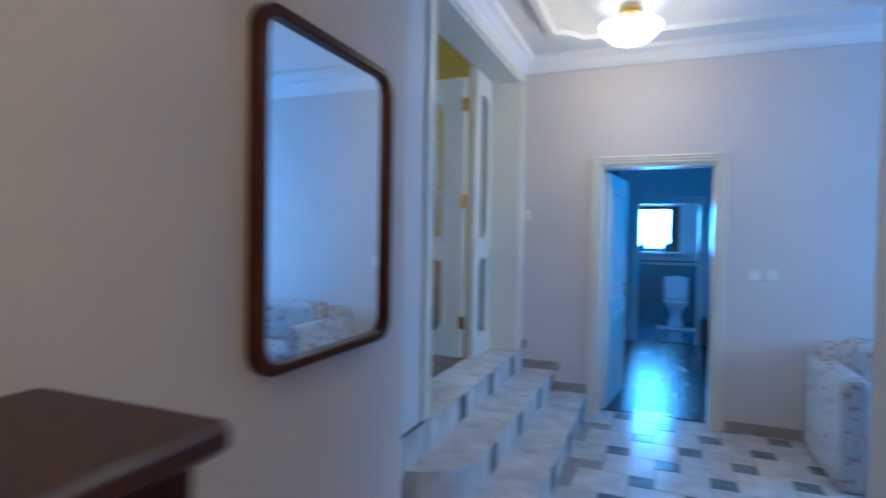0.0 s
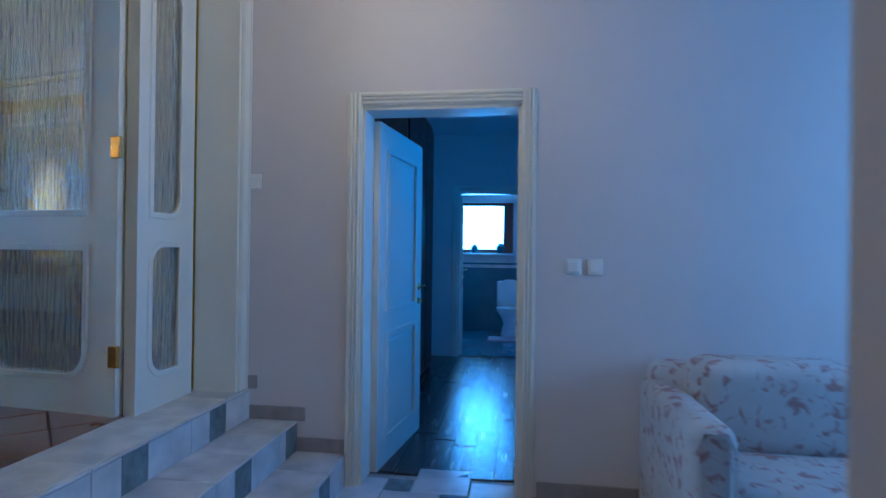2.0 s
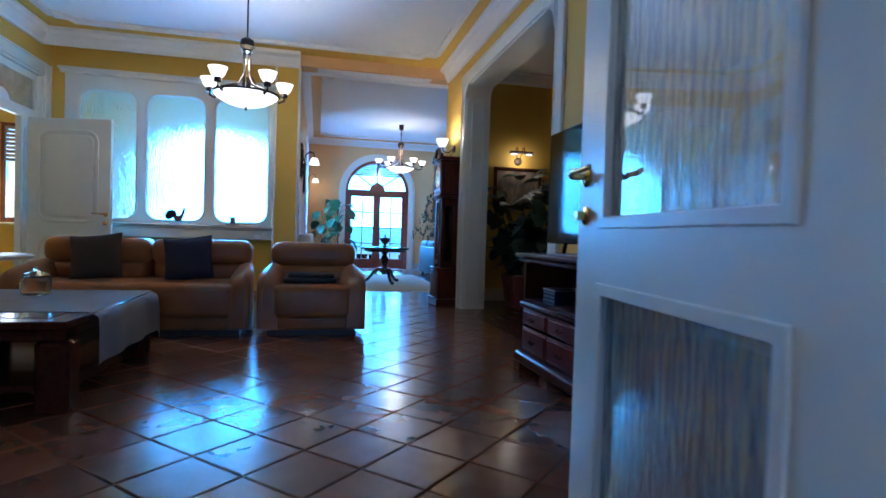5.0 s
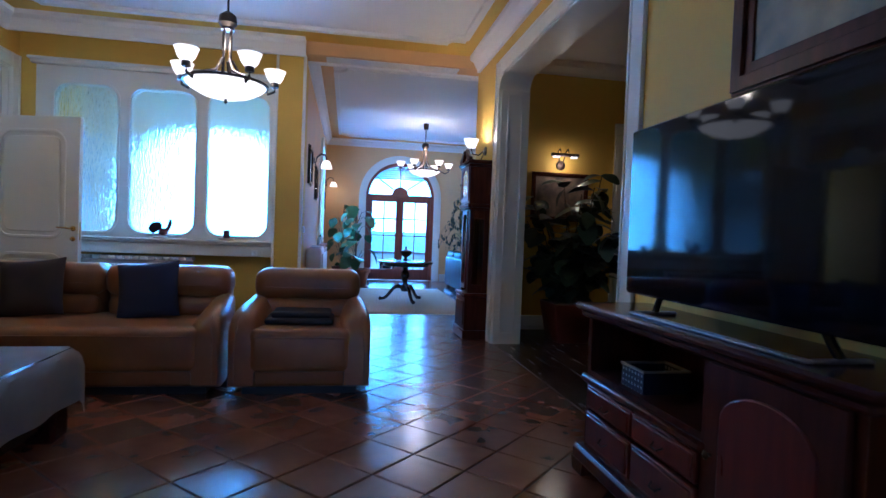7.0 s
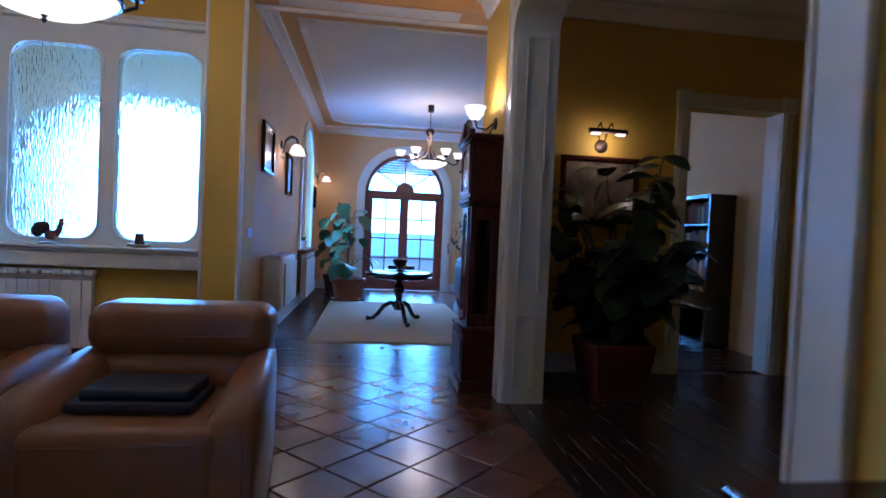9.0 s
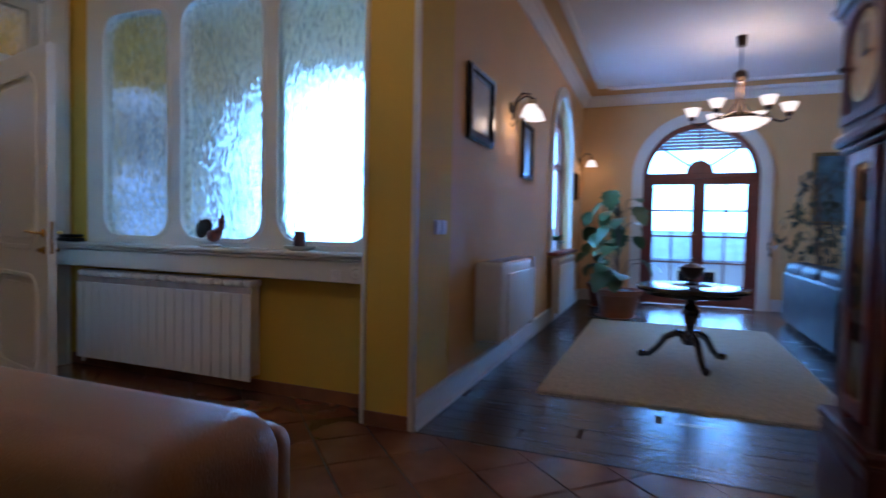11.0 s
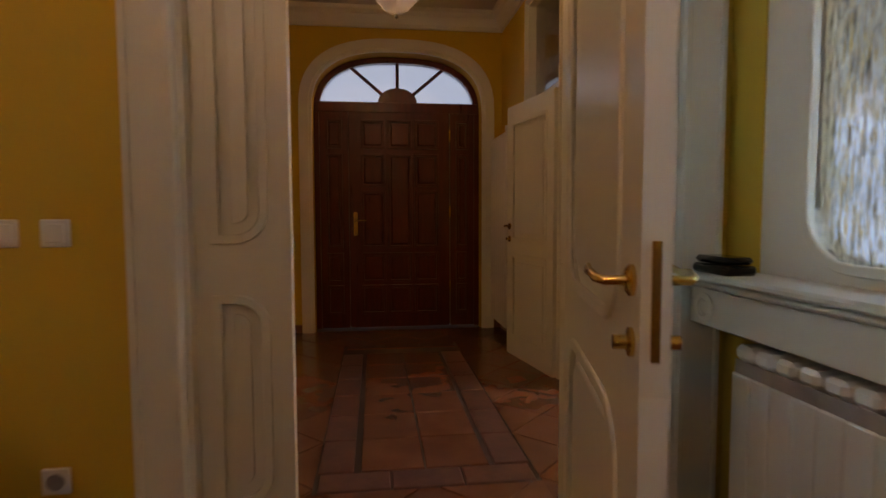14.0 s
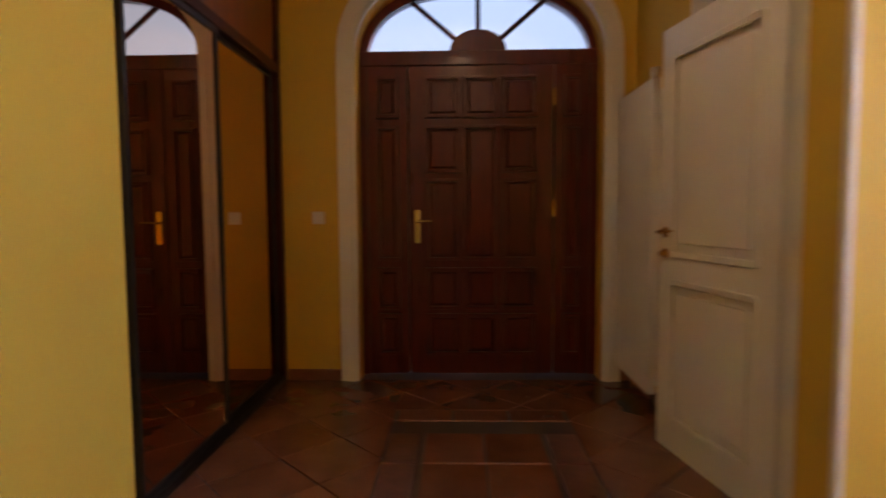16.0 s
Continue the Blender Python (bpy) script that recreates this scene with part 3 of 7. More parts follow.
def picture(name, x, y, z, face, w, h, frame_mat, art, fw, label, tilt=0):
    rz = {"-y": 0, "+x": 90, "+y": 180, "-x": 270}[face]
    th = thing(name, x, y, z, label, "picture", "", rz)
    bm = ring(rounded(-w / 2, -h / 2, w / 2, h / 2, 0.002), rounded(-w / 2 + fw, -h / 2 + fw, w / 2 - fw, h / 2 - fw, 0.002), -0.02, 0.0)
    ring(rounded(-w / 2 + 0.01, -h / 2 + 0.01, w / 2 - 0.01, h / 2 - 0.01, 0.002), rounded(-w / 2 + fw * 0.6, -h / 2 + fw * 0.6, w / 2 - fw * 0.6, h / 2 - fw * 0.6, 0.002), -0.035, -0.018, "y", bm)
    part("picture_frame", bm, frame_mat, th, bevel=0.004)
    part("canvas", boxes((-w / 2 + fw * 0.8, -0.012, -h / 2 + fw * 0.8, w / 2 - fw * 0.8, -0.004, h / 2 - fw * 0.8)), art, th)
    return th


# ---- lower hall: doors ----
casing("door_frame_bathroom_hall", "x", -0.355, 0.51, 0, 2.065, 4.68, -1, 0.078, M_WHITE, "white fluted door casing round the open doorway", back=4.86)
d = thing("door_1", -0.318, 4.86, 0.0, "white panelled interior door standing wide open", "door", rz=83, kind="structure")
panelled(d, 0.83, 2.03, 0.04, [(0.13, 0.16, 0.70, 0.78, 0.01), (0.13, 0.92, 0.70, 1.88, 0.01)], M_WHITE, M_WHITE)
lever_handle(d, 0.76, 1.03, -0.02, -1, -1)
lever_handle(d, 0.76, 1.03, 0.02, 1, -1)
casing("door_frame_bathroom", "x", -0.22, 0.62, 0, 2.0, 8.42, -1, 0.08, M_WHITE, "white casing round the bathroom doorway", back=8.54)
d = thing("door_2", -0.2, 8.54, 0.0, "white panelled bathroom door standing open", "door", rz=96, kind="structure")
panelled(d, 0.8, 1.97, 0.04, [(0.13, 0.16, 0.67, 0.78, 0.01), (0.13, 0.92, 0.67, 1.82, 0.01)], M_WHITE, M_WHITE)
lever_handle(d, 0.73, 1.03, -0.02, -1, -1)

# wide glazed doorway between hall and living room
casing("door_frame_glazed", "y", 2.66, 4.585, L, 2.80, -1.02, 1, 0.09, M_WHITE, "white casing round the wide glazed doorway", back=-1.26, fluted=False)
for y0, nm in ((4.09, "sidelight"), (2.67, "sidelight")):
    s = thing(nm, -1.28, y0, L, "white fixed side panel with two rounded rain-glass panes", "side panel", "side panels", 90)
    inner = y0 > 3
    panelled(s, 0.44, 2.30, 0.06, [(0.09, 0.16, 0.33, 0.80, 0.1, (1, 0, 0, 1) if inner else (0, 1, 1, 0)), (0.09, 0.94, 0.33, 2.12, 0.1, (0, 1, 1, 0) if inner else (1, 0, 0, 1))], M_WHITE, M_RAIN, "pane")
d = thing("door_3", -1.33, 4.085, L, "white glazed door with rounded rain-glass panes, wide open", "door", rz=174, kind="structure")
panelled(d, 0.93, 2.22, 0.045, [(0.17, 0.17, 0.77, 0.78, 0.12, (1, 1, 0, 0)), (0.17, 0.94, 0.77, 2.06, 0.12, (0, 0, 1, 1))], M_WHITE, M_RAIN, "pane")
lever_handle(d, 0.875, 1.06, -0.0225, -1, -1)
lever_handle(d, 0.875, 1.06, 0.0225, 1, -1)
hinges(d, 0.0, (0.28, 1.24, 2.0), 0.03)

# ---- lower hall: steps ----
STEPS = ((-0.43, 0.0), (-0.71, 1 / 6), (-0.99, 2 / 6))
for k, (x, z) in enumerate(STEPS):
    # each step is a slab whose near end is rounded
    y0 = (2.07, 2.34, 2.60)[k]
    r = (0.55, 0.31, 0.02)[k]
    top = L * (k + 1) / 3
    out = [(-1.02, 4.68), (-1.02, y0)]
    for q in range(9):
        u = radians(-90 + 90 * q / 8)
        out.append((x - r + r * math.cos(u), y0 + r + r * math.sin(u)))
    out.append((x, 4.68))
    bm = bmesh.new()
    lo = [bm.verts.new((a, b, max(0, z - 0.003))) for a, b in out]
    hi = [bm.verts.new((a, b, top - 0.012)) for a, b in out]
    n = len(out)
    for i in range(n):
        bm.faces.new((lo[i], lo[(i + 1) % n], hi[(i + 1) % n], hi[i]))
    bm.faces.new(hi)
    bm.faces.new(lo[::-1])
    s = solid("step", bm, M_MARB, "pale marble-tiled step with a rounded end", "step", group="hall steps")
    # tread pieces
    w = 0.28 if k < 2 else 0.30
    yy = y0 + r
    i = 0
    while yy < 4.66:
        ln = min(0.30, 4.675 - yy)
        part("tread_tile", boxes((x - w + 0.0, yy + 0.002, top - 0.012, x + 0.008, yy + ln - 0.002, top), bevel=0.0025), M_MARB, s, smooth=0)
        g = i % 2 == (1, 0, 1)[k]
        part("riser_tile", boxes((x - 0.002, yy + 0.002, z + 0.002, x + 0.005, yy + ln - (0.15 if g else 0.002), top - 0.014)), M_MARB, s, smooth=0)
        if g:
            part("riser_tile", boxes((x - 0.002, yy + ln - 0.146, z + 0.002, x + 0.005, yy + ln - 0.002, top - 0.014)), M_GREEN, s, "dark green inset tile", smooth=0)
        yy += 0.30
        i += 1
    end = [(-1.02, y0 + r - 0.002)] + ([(-1.02, y0)] if x - r > -1.015 else []) + out[2:-1] + [(x + 0.004, y0 + r - 0.002)]
    bm = bmesh.new()
    lo = [bm.verts.new((a, b, top - 0.0115)) for a, b in end]
    hi = [bm.verts.new((a, b, top)) for a, b in end]
    for i in range(len(end)):
        bm.faces.new((lo[i], lo[(i + 1) % len(end)], hi[(i + 1) % len(end)], hi[i]))
    bm.faces.new(hi)
    bm.faces.new(lo[::-1])
    part("tread_end", bm, M_MARB, s, smooth=0)
part("riser_tile", boxes((-1.001, 2.27, 0.30, -0.992, 2.60, L - 0.006)), M_MARB, s, smooth=0)
sk = thing("skirting_hall", 0, 0, 0, "grey stone skirting stepping up beside the stairs", "skirting", kind="structure")
for b in ((-0.44, 4.668, 0, -0.452, 4.68, 0.08), (0.605, 4.668, 0, 3.6, 4.68, 0.085), (-0.72, 4.668, L / 3, -0.38, 4.68, L / 3 + 0.075), (-1.0, 4.668, L * 2 / 3, -0.66, 4.68, L * 2 / 3 + 0.075), (-1.018, 4.668, L, -0.945, 4.68, L + 0.075), (-0.80, -2.6, 0, -0.788, 1.9, 0.085), (0.838, -2.6, 0, 0.85, 2.42, 0.085)):
    part("skirting_stone", boxes(b, bevel=0.002), M_SKIRT, sk, smooth=0)

# ---- lower hall: things ----
m = thing("wall_mirror_framed", -0.78, 1.365, 1.562, "tall mirror in a dark rounded wooden frame", "mirror", rz=90)
part("mirror_frame", ring(rounded(-0.34, -0.46, 0.34, 0.46, 0.07), rounded(-0.31, -0.43, 0.31, 0.43, 0.055), -0.025, 0.018), M_WOOD, m, bevel=0.006)
part("mirror_pane", prism(rounded(-0.315, -0.435, 0.315, 0.435, 0.05), -0.004, 0.004), M_MIRR, m)
M_DARKTOP = mat("brown_veneer", (0.05, 0.017, 0.010), 0.36, vary=0.4, scale=3, stretch=(8, 1, 8))
c = thing("chest_of_drawers", -0.6, 0.06, 0.0, "dark brown veneered chest of drawers against the hall wall", "chest")
part("body", boxes((-0.185, -0.46, 0.06, 0.17, 0.46, 1.165), bevel=0.004), M_WOOD, c)
part("top", boxes((-0.19, -0.50, 1.165, 0.2, 0.50, 1.21), bevel=0.012), M_DARKTOP, c, "dark polished overhanging top")
for k in range(4):
    f = part("drawer", boxes((0.168, -0.43, 0.1 + k * 0.255, 0.185, 0.43, 0.335 + k * 0.255), bevel=0.006), M_WOOD, c)
    for yy in (-0.22, 0.22):
        part("knob", lathe([(0.004, 0), (0.006, 0.012), (0.014, 0.02), (0.012, 0.028), (0.002, 0.03)], 12), M_BRASS, f).matrix_basis = pose(0.184, yy, 0.22 + k * 0.255, 0, 90, 0)
for xx in (-0.16, 0.15):
    for yy in (-0.42, 0.42):
        part("foot", boxes((xx - 0.025, yy - 0.025, 0, xx + 0.025, yy + 0.025, 0.062), bevel=0.005), M_WOOD, c)

M_GOLD = mat("carved_gilt", (0.30, 0.17, 0.05), 0.4, metal=0.7, vary=0.6, scale=30, bump=0.9, bump_scale=45)
M_ART1 = mat("painting_blue_grey", (0.28, 0.30, 0.30), 0.5, vary=0.6, scale=5, second=(0.10, 0.10, 0.09))
picture("gilt_picture", 0.848, 1.44, 2.06, "-x", 0.95, 0.82, M_GOLD, M_ART1, 0.14, "painting in a heavy carved gilt frame")
switch(0.849, 2.18, 1.25, "-x", "white plastic light switch on the hall wall")
switch(0.849, 2.085, 1.25, "-x", "white plastic light switch on the hall wall")
switch(0.78, 4.679, 1.21, "-y", "white plastic light switch beside the doorway")
switch(0.89, 4.679, 1.21, "-y", "white plastic light switch beside the doorway")
switch(-0.975, 4.679, 1.66, "-y", "white plastic light switch above the steps")
switch(-1.019, 2.22, 1.24, "+x", "white plastic light switch beside the glazed doorway")


def ceiling_bowl(x, y, z):
    th = thing("ceiling_light", x, y, z, "lit opal glass bowl light on a brass ceiling stem", "ceiling light")
    part("rose", lathe([(0.07, -0.03), (0.075, -0.01), (0.075, 0.0)], 20), M_BRASS, th)
    part("stem", lathe([(0.03, -0.10), (0.045, -0.08), (0.02, -0.05), (0.03, -0.03)], 16), M_BRASS, th)
    part("shade", lathe([(0.004, -0.235), (0.05, -0.232), (0.12, -0.205), (0.175, -0.155), (0.20, -0.11), (0.198, -0.105), (0.12, -0.098), (0.03, -0.1)], 32), M_SHADE, th, "glowing opal glass bowl")
    return th


ceiling_bowl(-0.10, 3.80, HC - 0.03)
ceiling_bowl(0.02, -0.9, HC - 0.03)
lamp("hall_rear_light", "POINT", pose(0.02, -0.9, 2.66), 16, WARM, 0.1)
lamp("hall_light", "POINT", pose(-0.10, 3.80, 2.66), 8, WARM, 0.1)

M_FLOR = mat("floral_upholstery", (0.52, 0.50, 0.49), 0.85, vary=0.12, scale=5, bump=0.3, bump_scale=250)
nt = M_FLOR.node_tree
v = nt.nodes.new("ShaderNodeTexNoise")
v.inputs["Scale"].default_value, v.inputs["Detail"].default_value, v.inputs["Distortion"].default_value = 19.0, 4, 0.8
r = nt.nodes.new("ShaderNodeValToRGB")
r.color_ramp.elements[0].position, r.color_ramp.elements[1].position = 0.54, 0.63
mx = nt.nodes.new("ShaderNodeMix")
mx.data_type = "RGBA"
base = nt.nodes["Principled BSDF"].inputs["Base Color"]
nt.links.new(base.links[0].from_socket, mx.inputs[6])
mx.inputs[7].default_value = (0.36, 0.21, 0.20, 1)
tc = nt.nodes.new("ShaderNodeTexCoord")
nt.links.new(tc.outputs["Object"], v.inputs[0])
nt.links.new(v.outputs[0], r.inputs[0])
nt.links.new(r.outputs[0], mx.inputs[0])
nt.links.new(mx.outputs[2], base)


def soft_box(x0, y0, z0, x1, y1, z1, b, seg=4):
    bm = bmesh.new()
    box(bm, x0, y0, z0, x1, y1, z1, b, seg)
    return bm


def loveseat(x, y, rz, w=1.7):
    th = thing("floral_sofa", x, y, 0, "off-white floral upholstered two-seat sofa against the wall", "sofa", "", rz)
    part("skirted_base", soft_box(0.02, -0.86, 0.0, w - 0.02, -0.03, 0.30, 0.03), M_FLOR, th)
    for a in (0.0, w - 0.17):
        arm = part("arm", soft_box(a, -0.88, 0.0, a + 0.17, -0.02, 0.68, 0.06), M_FLOR, th)
        part("piping", tube([(a + 0.03, -0.885, 0.06), (a + 0.02, -0.885, 0.60), (a + 0.05, -0.88, 0.66), (a + 0.12, -0.88, 0.66), (a + 0.15, -0.885, 0.60), (a + 0.14, -0.885, 0.06)], 0.006, 6), M_FLOR, arm)
    part("backrest", soft_box(0.03, -0.26, 0.1, w - 0.03, -0.01, 0.77, 0.07), M_FLOR, th)
    for k in range(2):
        a = 0.18 + k * (w - 0.36) / 2
        part("seat_cushion", soft_box(a, -0.84, 0.29, a + (w - 0.37) / 2, -0.22, 0.45, 0.05), M_FLOR, th)
        part("back_cushion", soft_box(a - 0.02, -0.44, 0.42, a + (w - 0.37) / 2, -0.16, 0.83, 0.09), M_FLOR, th)
    return th


loveseat(1.10, 4.66, 0)

# corridor and bathroom
w = thing("fitted_wardrobe", -0.79, 6.1, 0, "dark brown fitted wardrobe beside the corridor", "wardrobe")
part("body", boxes((0, 0.3, 0.02, 0.33, 1.7, 2.66), bevel=0.003), M_REDW, w)
for k in range(3):
    part("door", boxes((0.334, 0.32 + k * 0.46, 0.08, 0.35, 0.76 + k * 0.46, 2.6), bevel=0.004), M_WOOD, w)
win = thing("window_1", 0, 0, 0, "red-brown wooden bathroom window with clear glass", "window", kind="structure")
part("window_frame", ring(rounded(-0.56, 1.26, 0.42, 2.08, 0.002), rounded(-0.50, 1.32, 0.26, 2.03, 0.002), 10.78, 10.86), M_REDW, win)
part("pane", boxes((-0.50, 10.815, 1.32, 0.26, 10.82, 2.03)), M_GLASS, win).visible_shadow = False
part("window_sill", boxes((-0.58, 10.60, 1.225, 0.44, 10.76, 1.255), bevel=0.006), M_PLAST, win)
for x, h, r0 in ((-0.20, 0.14, 0.06), (0.22, 0.16, 0.07)):
    p = thing("bathroom_jar", x, 10.68, 1.256, "small dark jar standing on the bathroom sill", "jar", "jars on the sill")
    part("jar", lathe([(r0 * 0.7, 0), (r0, 0.03), (r0, h * 0.7), (r0 * 0.6, h * 0.85), (r0 * 0.7, h)], 14), M_BTILE, p)
M_CERAM = mat("white_ceramic", (0.82, 0.82, 0.82), 0.1, vary=0.02)
t = thing("toilet", 0.38, 10.2, 0, "white ceramic toilet with its lid up", "toilet")
part("pedestal", lathe([(0.13, 0), (0.12, 0.05), (0.09, 0.18), (0.13, 0.30), (0.18, 0.38)], 20), M_CERAM, t)
part("bowl", lathe([(0.14, 0.3), (0.19, 0.37), (0.20, 0.41), (0.15, 0.41), (0.12, 0.36)], 24), M_CERAM, t)
part("seat", lathe([(0.13, 0.412), (0.20, 0.412), (0.20, 0.43), (0.13, 0.43)], 24), M_CERAM, t)
part("lid", prism(rounded(-0.18, 0.44, 0.18, 0.85, 0.15), 0.19, 0.215), M_CERAM, t)
part("cistern", soft_box(-0.2, 0.25, 0.4, 0.2, 0.42, 0.82, 0.03), M_CERAM, t)
solid("tile_border", boxes((-0.95, 10.722, 1.02, 1.7, 10.731, 1.07)), M_MARB, "pale patterned border strip along the tiled dado", "tiling")
bn = thing("waste_bin", 0.80, 8.20, 0.0, "black waste bin standing beside the bathroom doorway", "bin")
part("bin_body", lathe([(0.10, 0), (0.105, 0.01), (0.13, 0.40), (0.12, 0.40), (0.098, 0.02)], 24), M_BLACK, bn)
part("lid", lathe([(0.132, 0.40), (0.132, 0.42), (0.10, 0.45), (0.002, 0.46)], 24), M_BLACK, bn)
M_PINK = mat("pink_bath_mat", (0.55, 0.36, 0.36), 0.95, vary=0.2, scale=30, bump=0.8, bump_scale=150)
solid("bath_mat", soft_box(0.08, 9.62, 0.0, 0.68, 9.98, 0.018, 0.006, 2), M_PINK, "pink fluffy bath mat on the floor", "mat", "thing")

# blue daylight through an assumed side window, out of view, to brighten the hall
hw = thing("window_5", 0, 0, 0, "assumed white side window, out of view, lighting the hall", "window", kind="structure")
part("window_frame", ring(rounded(2.6, 0.9, 4.4, 2.4, 0.002), rounded(2.66, 0.96, 4.34, 2.34, 0.002), 3.64, 3.70, "x"), M_WHITE, hw)
lamp("hall_day_fill", "AREA", look((3.58, 3.5, 1.65), (0.0, 3.5, 1.3)), 31, DAY, 1.7, 1.4)
lamp("corridor_window_light", "AREA", look((-0.1, 10.7, 1.7), (0.05, 6.0, 0.6)), 11, DEEP, 0.8, 0.8)
lamp("corridor_side_light", "AREA", look((1.68, 5.9, 1.5), (-0.5, 5.7, 1.1)), 32, DEEP, 1.2, 1.4)
# ---- living room: openings ----
op = casing("opening_frame", "x", -7.44, -4.82, L, 3.24, 5.22, -1, 0.16, M_WHITE, "white panelled casing of the wide opening", back=5.52, fluted=False)
for xx, sgn in ((-7.415, 1), (-4.845, -1)):
    rv = part("reveal_board", boxes((min(xx, xx - sgn * 0.012), 5.225, L, max(xx, xx - sgn * 0.012), 5.515, 3.22)), M_WHITE, op)
    for z0, z1 in ((L + 0.10, L + 0.62), (L + 0.76, 3.05)):
        part("reveal_moulding", ring(rounded(5.29, z0, 5.45, z1, 0.004), rounded(5.305, z0 + 0.015, 5.435, z1 - 0.015, 0.004), xx - sgn * 0.004, xx + sgn * 0.010, "x"), M_WHITE, op)
for xx, sgn in ((-7.425, 1), (-4.835, -1)):
    r = 0.20
    o = [(xx, 3.224), (xx + sgn * r, 3.224)] + [(xx + sgn * (r - r * math.cos(radians(a))), 3.224 - r + r * math.sin(radians(a))) for a in range(80, -1, -10)]
    part("corner_fillet", prism(o, 5.19, 5.512), M_WHITE, op, "rounded upper corner")
lb = thing("library_door_frame", 0, 0, 0, "white casing with carved corner blocks round a doorway", "door frame", kind="structure")
for y0, y1 in ((6.93, 7.05), (7.95, 8.07)):
    part("jamb", boxes((-8.32, y0, L, -8.29, y1, 2.9), (-8.32, y0 + 0.03, L, -8.28, y1 - 0.03, 2.88), bevel=0.003), M_WHITE, lb)
    part("corner_block", boxes((-8.32, y0 - 0.01, 2.9, -8.275, y1 + 0.01, 3.04), bevel=0.006), M_WHITE, lb)
part("head", boxes((-8.32, 7.06, 2.9, -8.29, 7.94, 3.02), bevel=0.003), M_WHITE, lb)
part("lining", boxes((-8.5, 7.035, L, -8.32, 7.055, 2.9), (-8.5, 7.945, L, -8.32, 7.965, 2.9)), M_WHITE, lb)

# the patterned window
wn1 = thing("window_2", -8.70, 0.36, 1.42, "white window frame with three tall rounded rain-glass panes", "window", rz=90, kind="structure")
panelled(wn1, 2.50, 1.86, 0.09, [(0.17, 0.06, 0.83, 1.69, 0.16), (0.93, 0.06, 1.65, 1.69, 0.16), (1.75, 0.06, 2.45, 1.69, 0.16)], M_WHITE, M_FROST, "pane")
wt = thing("window_trim", 0, 0, 0, "white moulded frame round the patterned window", "trim", kind="structure")
part("head_moulding", boxes((-8.655, 0.32, 3.28, -8.60, 2.90, 3.335), (-8.655, 0.30, 3.32, -8.58, 2.90, 3.35), bevel=0.006), M_WHITE, wt)
part("side_moulding", boxes((-8.655, 2.86, 1.42, -8.605, 2.90, 3.28), bevel=0.004), M_WHITE, wt)
part("corner_bead", boxes((-8.435, 2.885, L, -8.405, 2.915, 3.56), bevel=0.008), M_WHITE, wt)
part("corner_bead", boxes((-8.44, 3.18, L, -8.405, 3.215, 3.56), bevel=0.008), M_WHITE, wt)
sl = thing("window_ledge", 0, 0, 0, "white moulded window ledge over the radiator", "ledge", kind="structure")
part("ledge_top", boxes((-8.655, 0.22, 1.395, -8.46, 2.90, 1.42), bevel=0.008), M_WHITE, sl)
sl.location.z = 0.02
part("ledge_moulding", boxes((-8.655, 0.22, 1.37, -8.48, 2.90, 1.395), bevel=0.010), M_WHITE, sl)
part("apron", boxes((-8.655, 0.22, 1.245, -8.505, 2.90, 1.37), bevel=0.006), M_WHITE, sl)
for yy in (0.31, 2.80):
    part("carved_rosette", lathe([(0.045, 0), (0.045, 0.006), (0.03, 0.012), (0.022, 0.006), (0.01, 0.014), (0.002, 0.015)], 18), M_WHITE, sl).matrix_basis = pose(-8.506, yy, 1.307, 0, 90, 0)

# glazed screen to the entrance
casing("door_frame_entrance", "x", -8.46, -6.88, L, 3.18, 0.2, 1, 0.15, M_WHITE, "white casing round the panelled entrance screen", proud=0.04, back=-0.05, fluted=False)
for x0 in (-6.89, -8.10):
    s = thing("screen_panel", x0, 0.12, L, "white fixed side panel with rounded raised fields", "side panel", "screen panels", 180)
    wd = 0.30 if x0 > -7 else 0.35
    e = (0, 1, 1, 0) if x0 > -7 else (1, 0, 0, 1)
    panelled(s, wd, 2.12, 0.06, [(0.07, 0.20, wd - 0.08, 0.86, 0.09, e), (0.07, 1.05, wd - 0.08, 2.02, 0.09, e)], M_WHITE, M_WHITE)
tr = thing("transom_window", -6.89, 0.12, 2.62, "white transom with patterned glass over the door", "window", rz=180, kind="structure")
panelled(tr, 1.57, 0.56, 0.06, [(0.07, 0.10, 1.50, 0.48, 0.03)], M_WHITE, M_FROST, "pane")
part("arched_block", prism([(0.62 + 0.17 + 0.17 * math.cos(radians(a)), 0.09 + 0.13 * math.sin(radians(a))) for a in range(0, 181, 15)], -0.036, 0.036), M_WHITE, tr)
d = thing("door_4", -8.09, 0.235, L, "white panelled door with rounded raised fields, wide open", "door", rz=77, kind="structure")
panelled(d, 0.95, 2.10, 0.045, [(0.13, 0.18, 0.80, 0.76, 0.13), (0.13, 0.93, 0.80, 1.96, 0.13)], M_WHITE, M_WHITE)
lever_handle(d, 0.90, 1.02, -0.0225, -1, -1)
lever_handle(d, 0.90, 1.02, 0.0225, 1, -1)
part("lock_plate", boxes((0.9495, -0.007, 0.90, 0.9525, 0.007, 1.085)), M_BRASS, d, "brass lock plate on the door's edge")
sk = thing("skirting_living", 0, 0, 0, "terracotta tile skirting along the walls", "skirting", kind="structure")
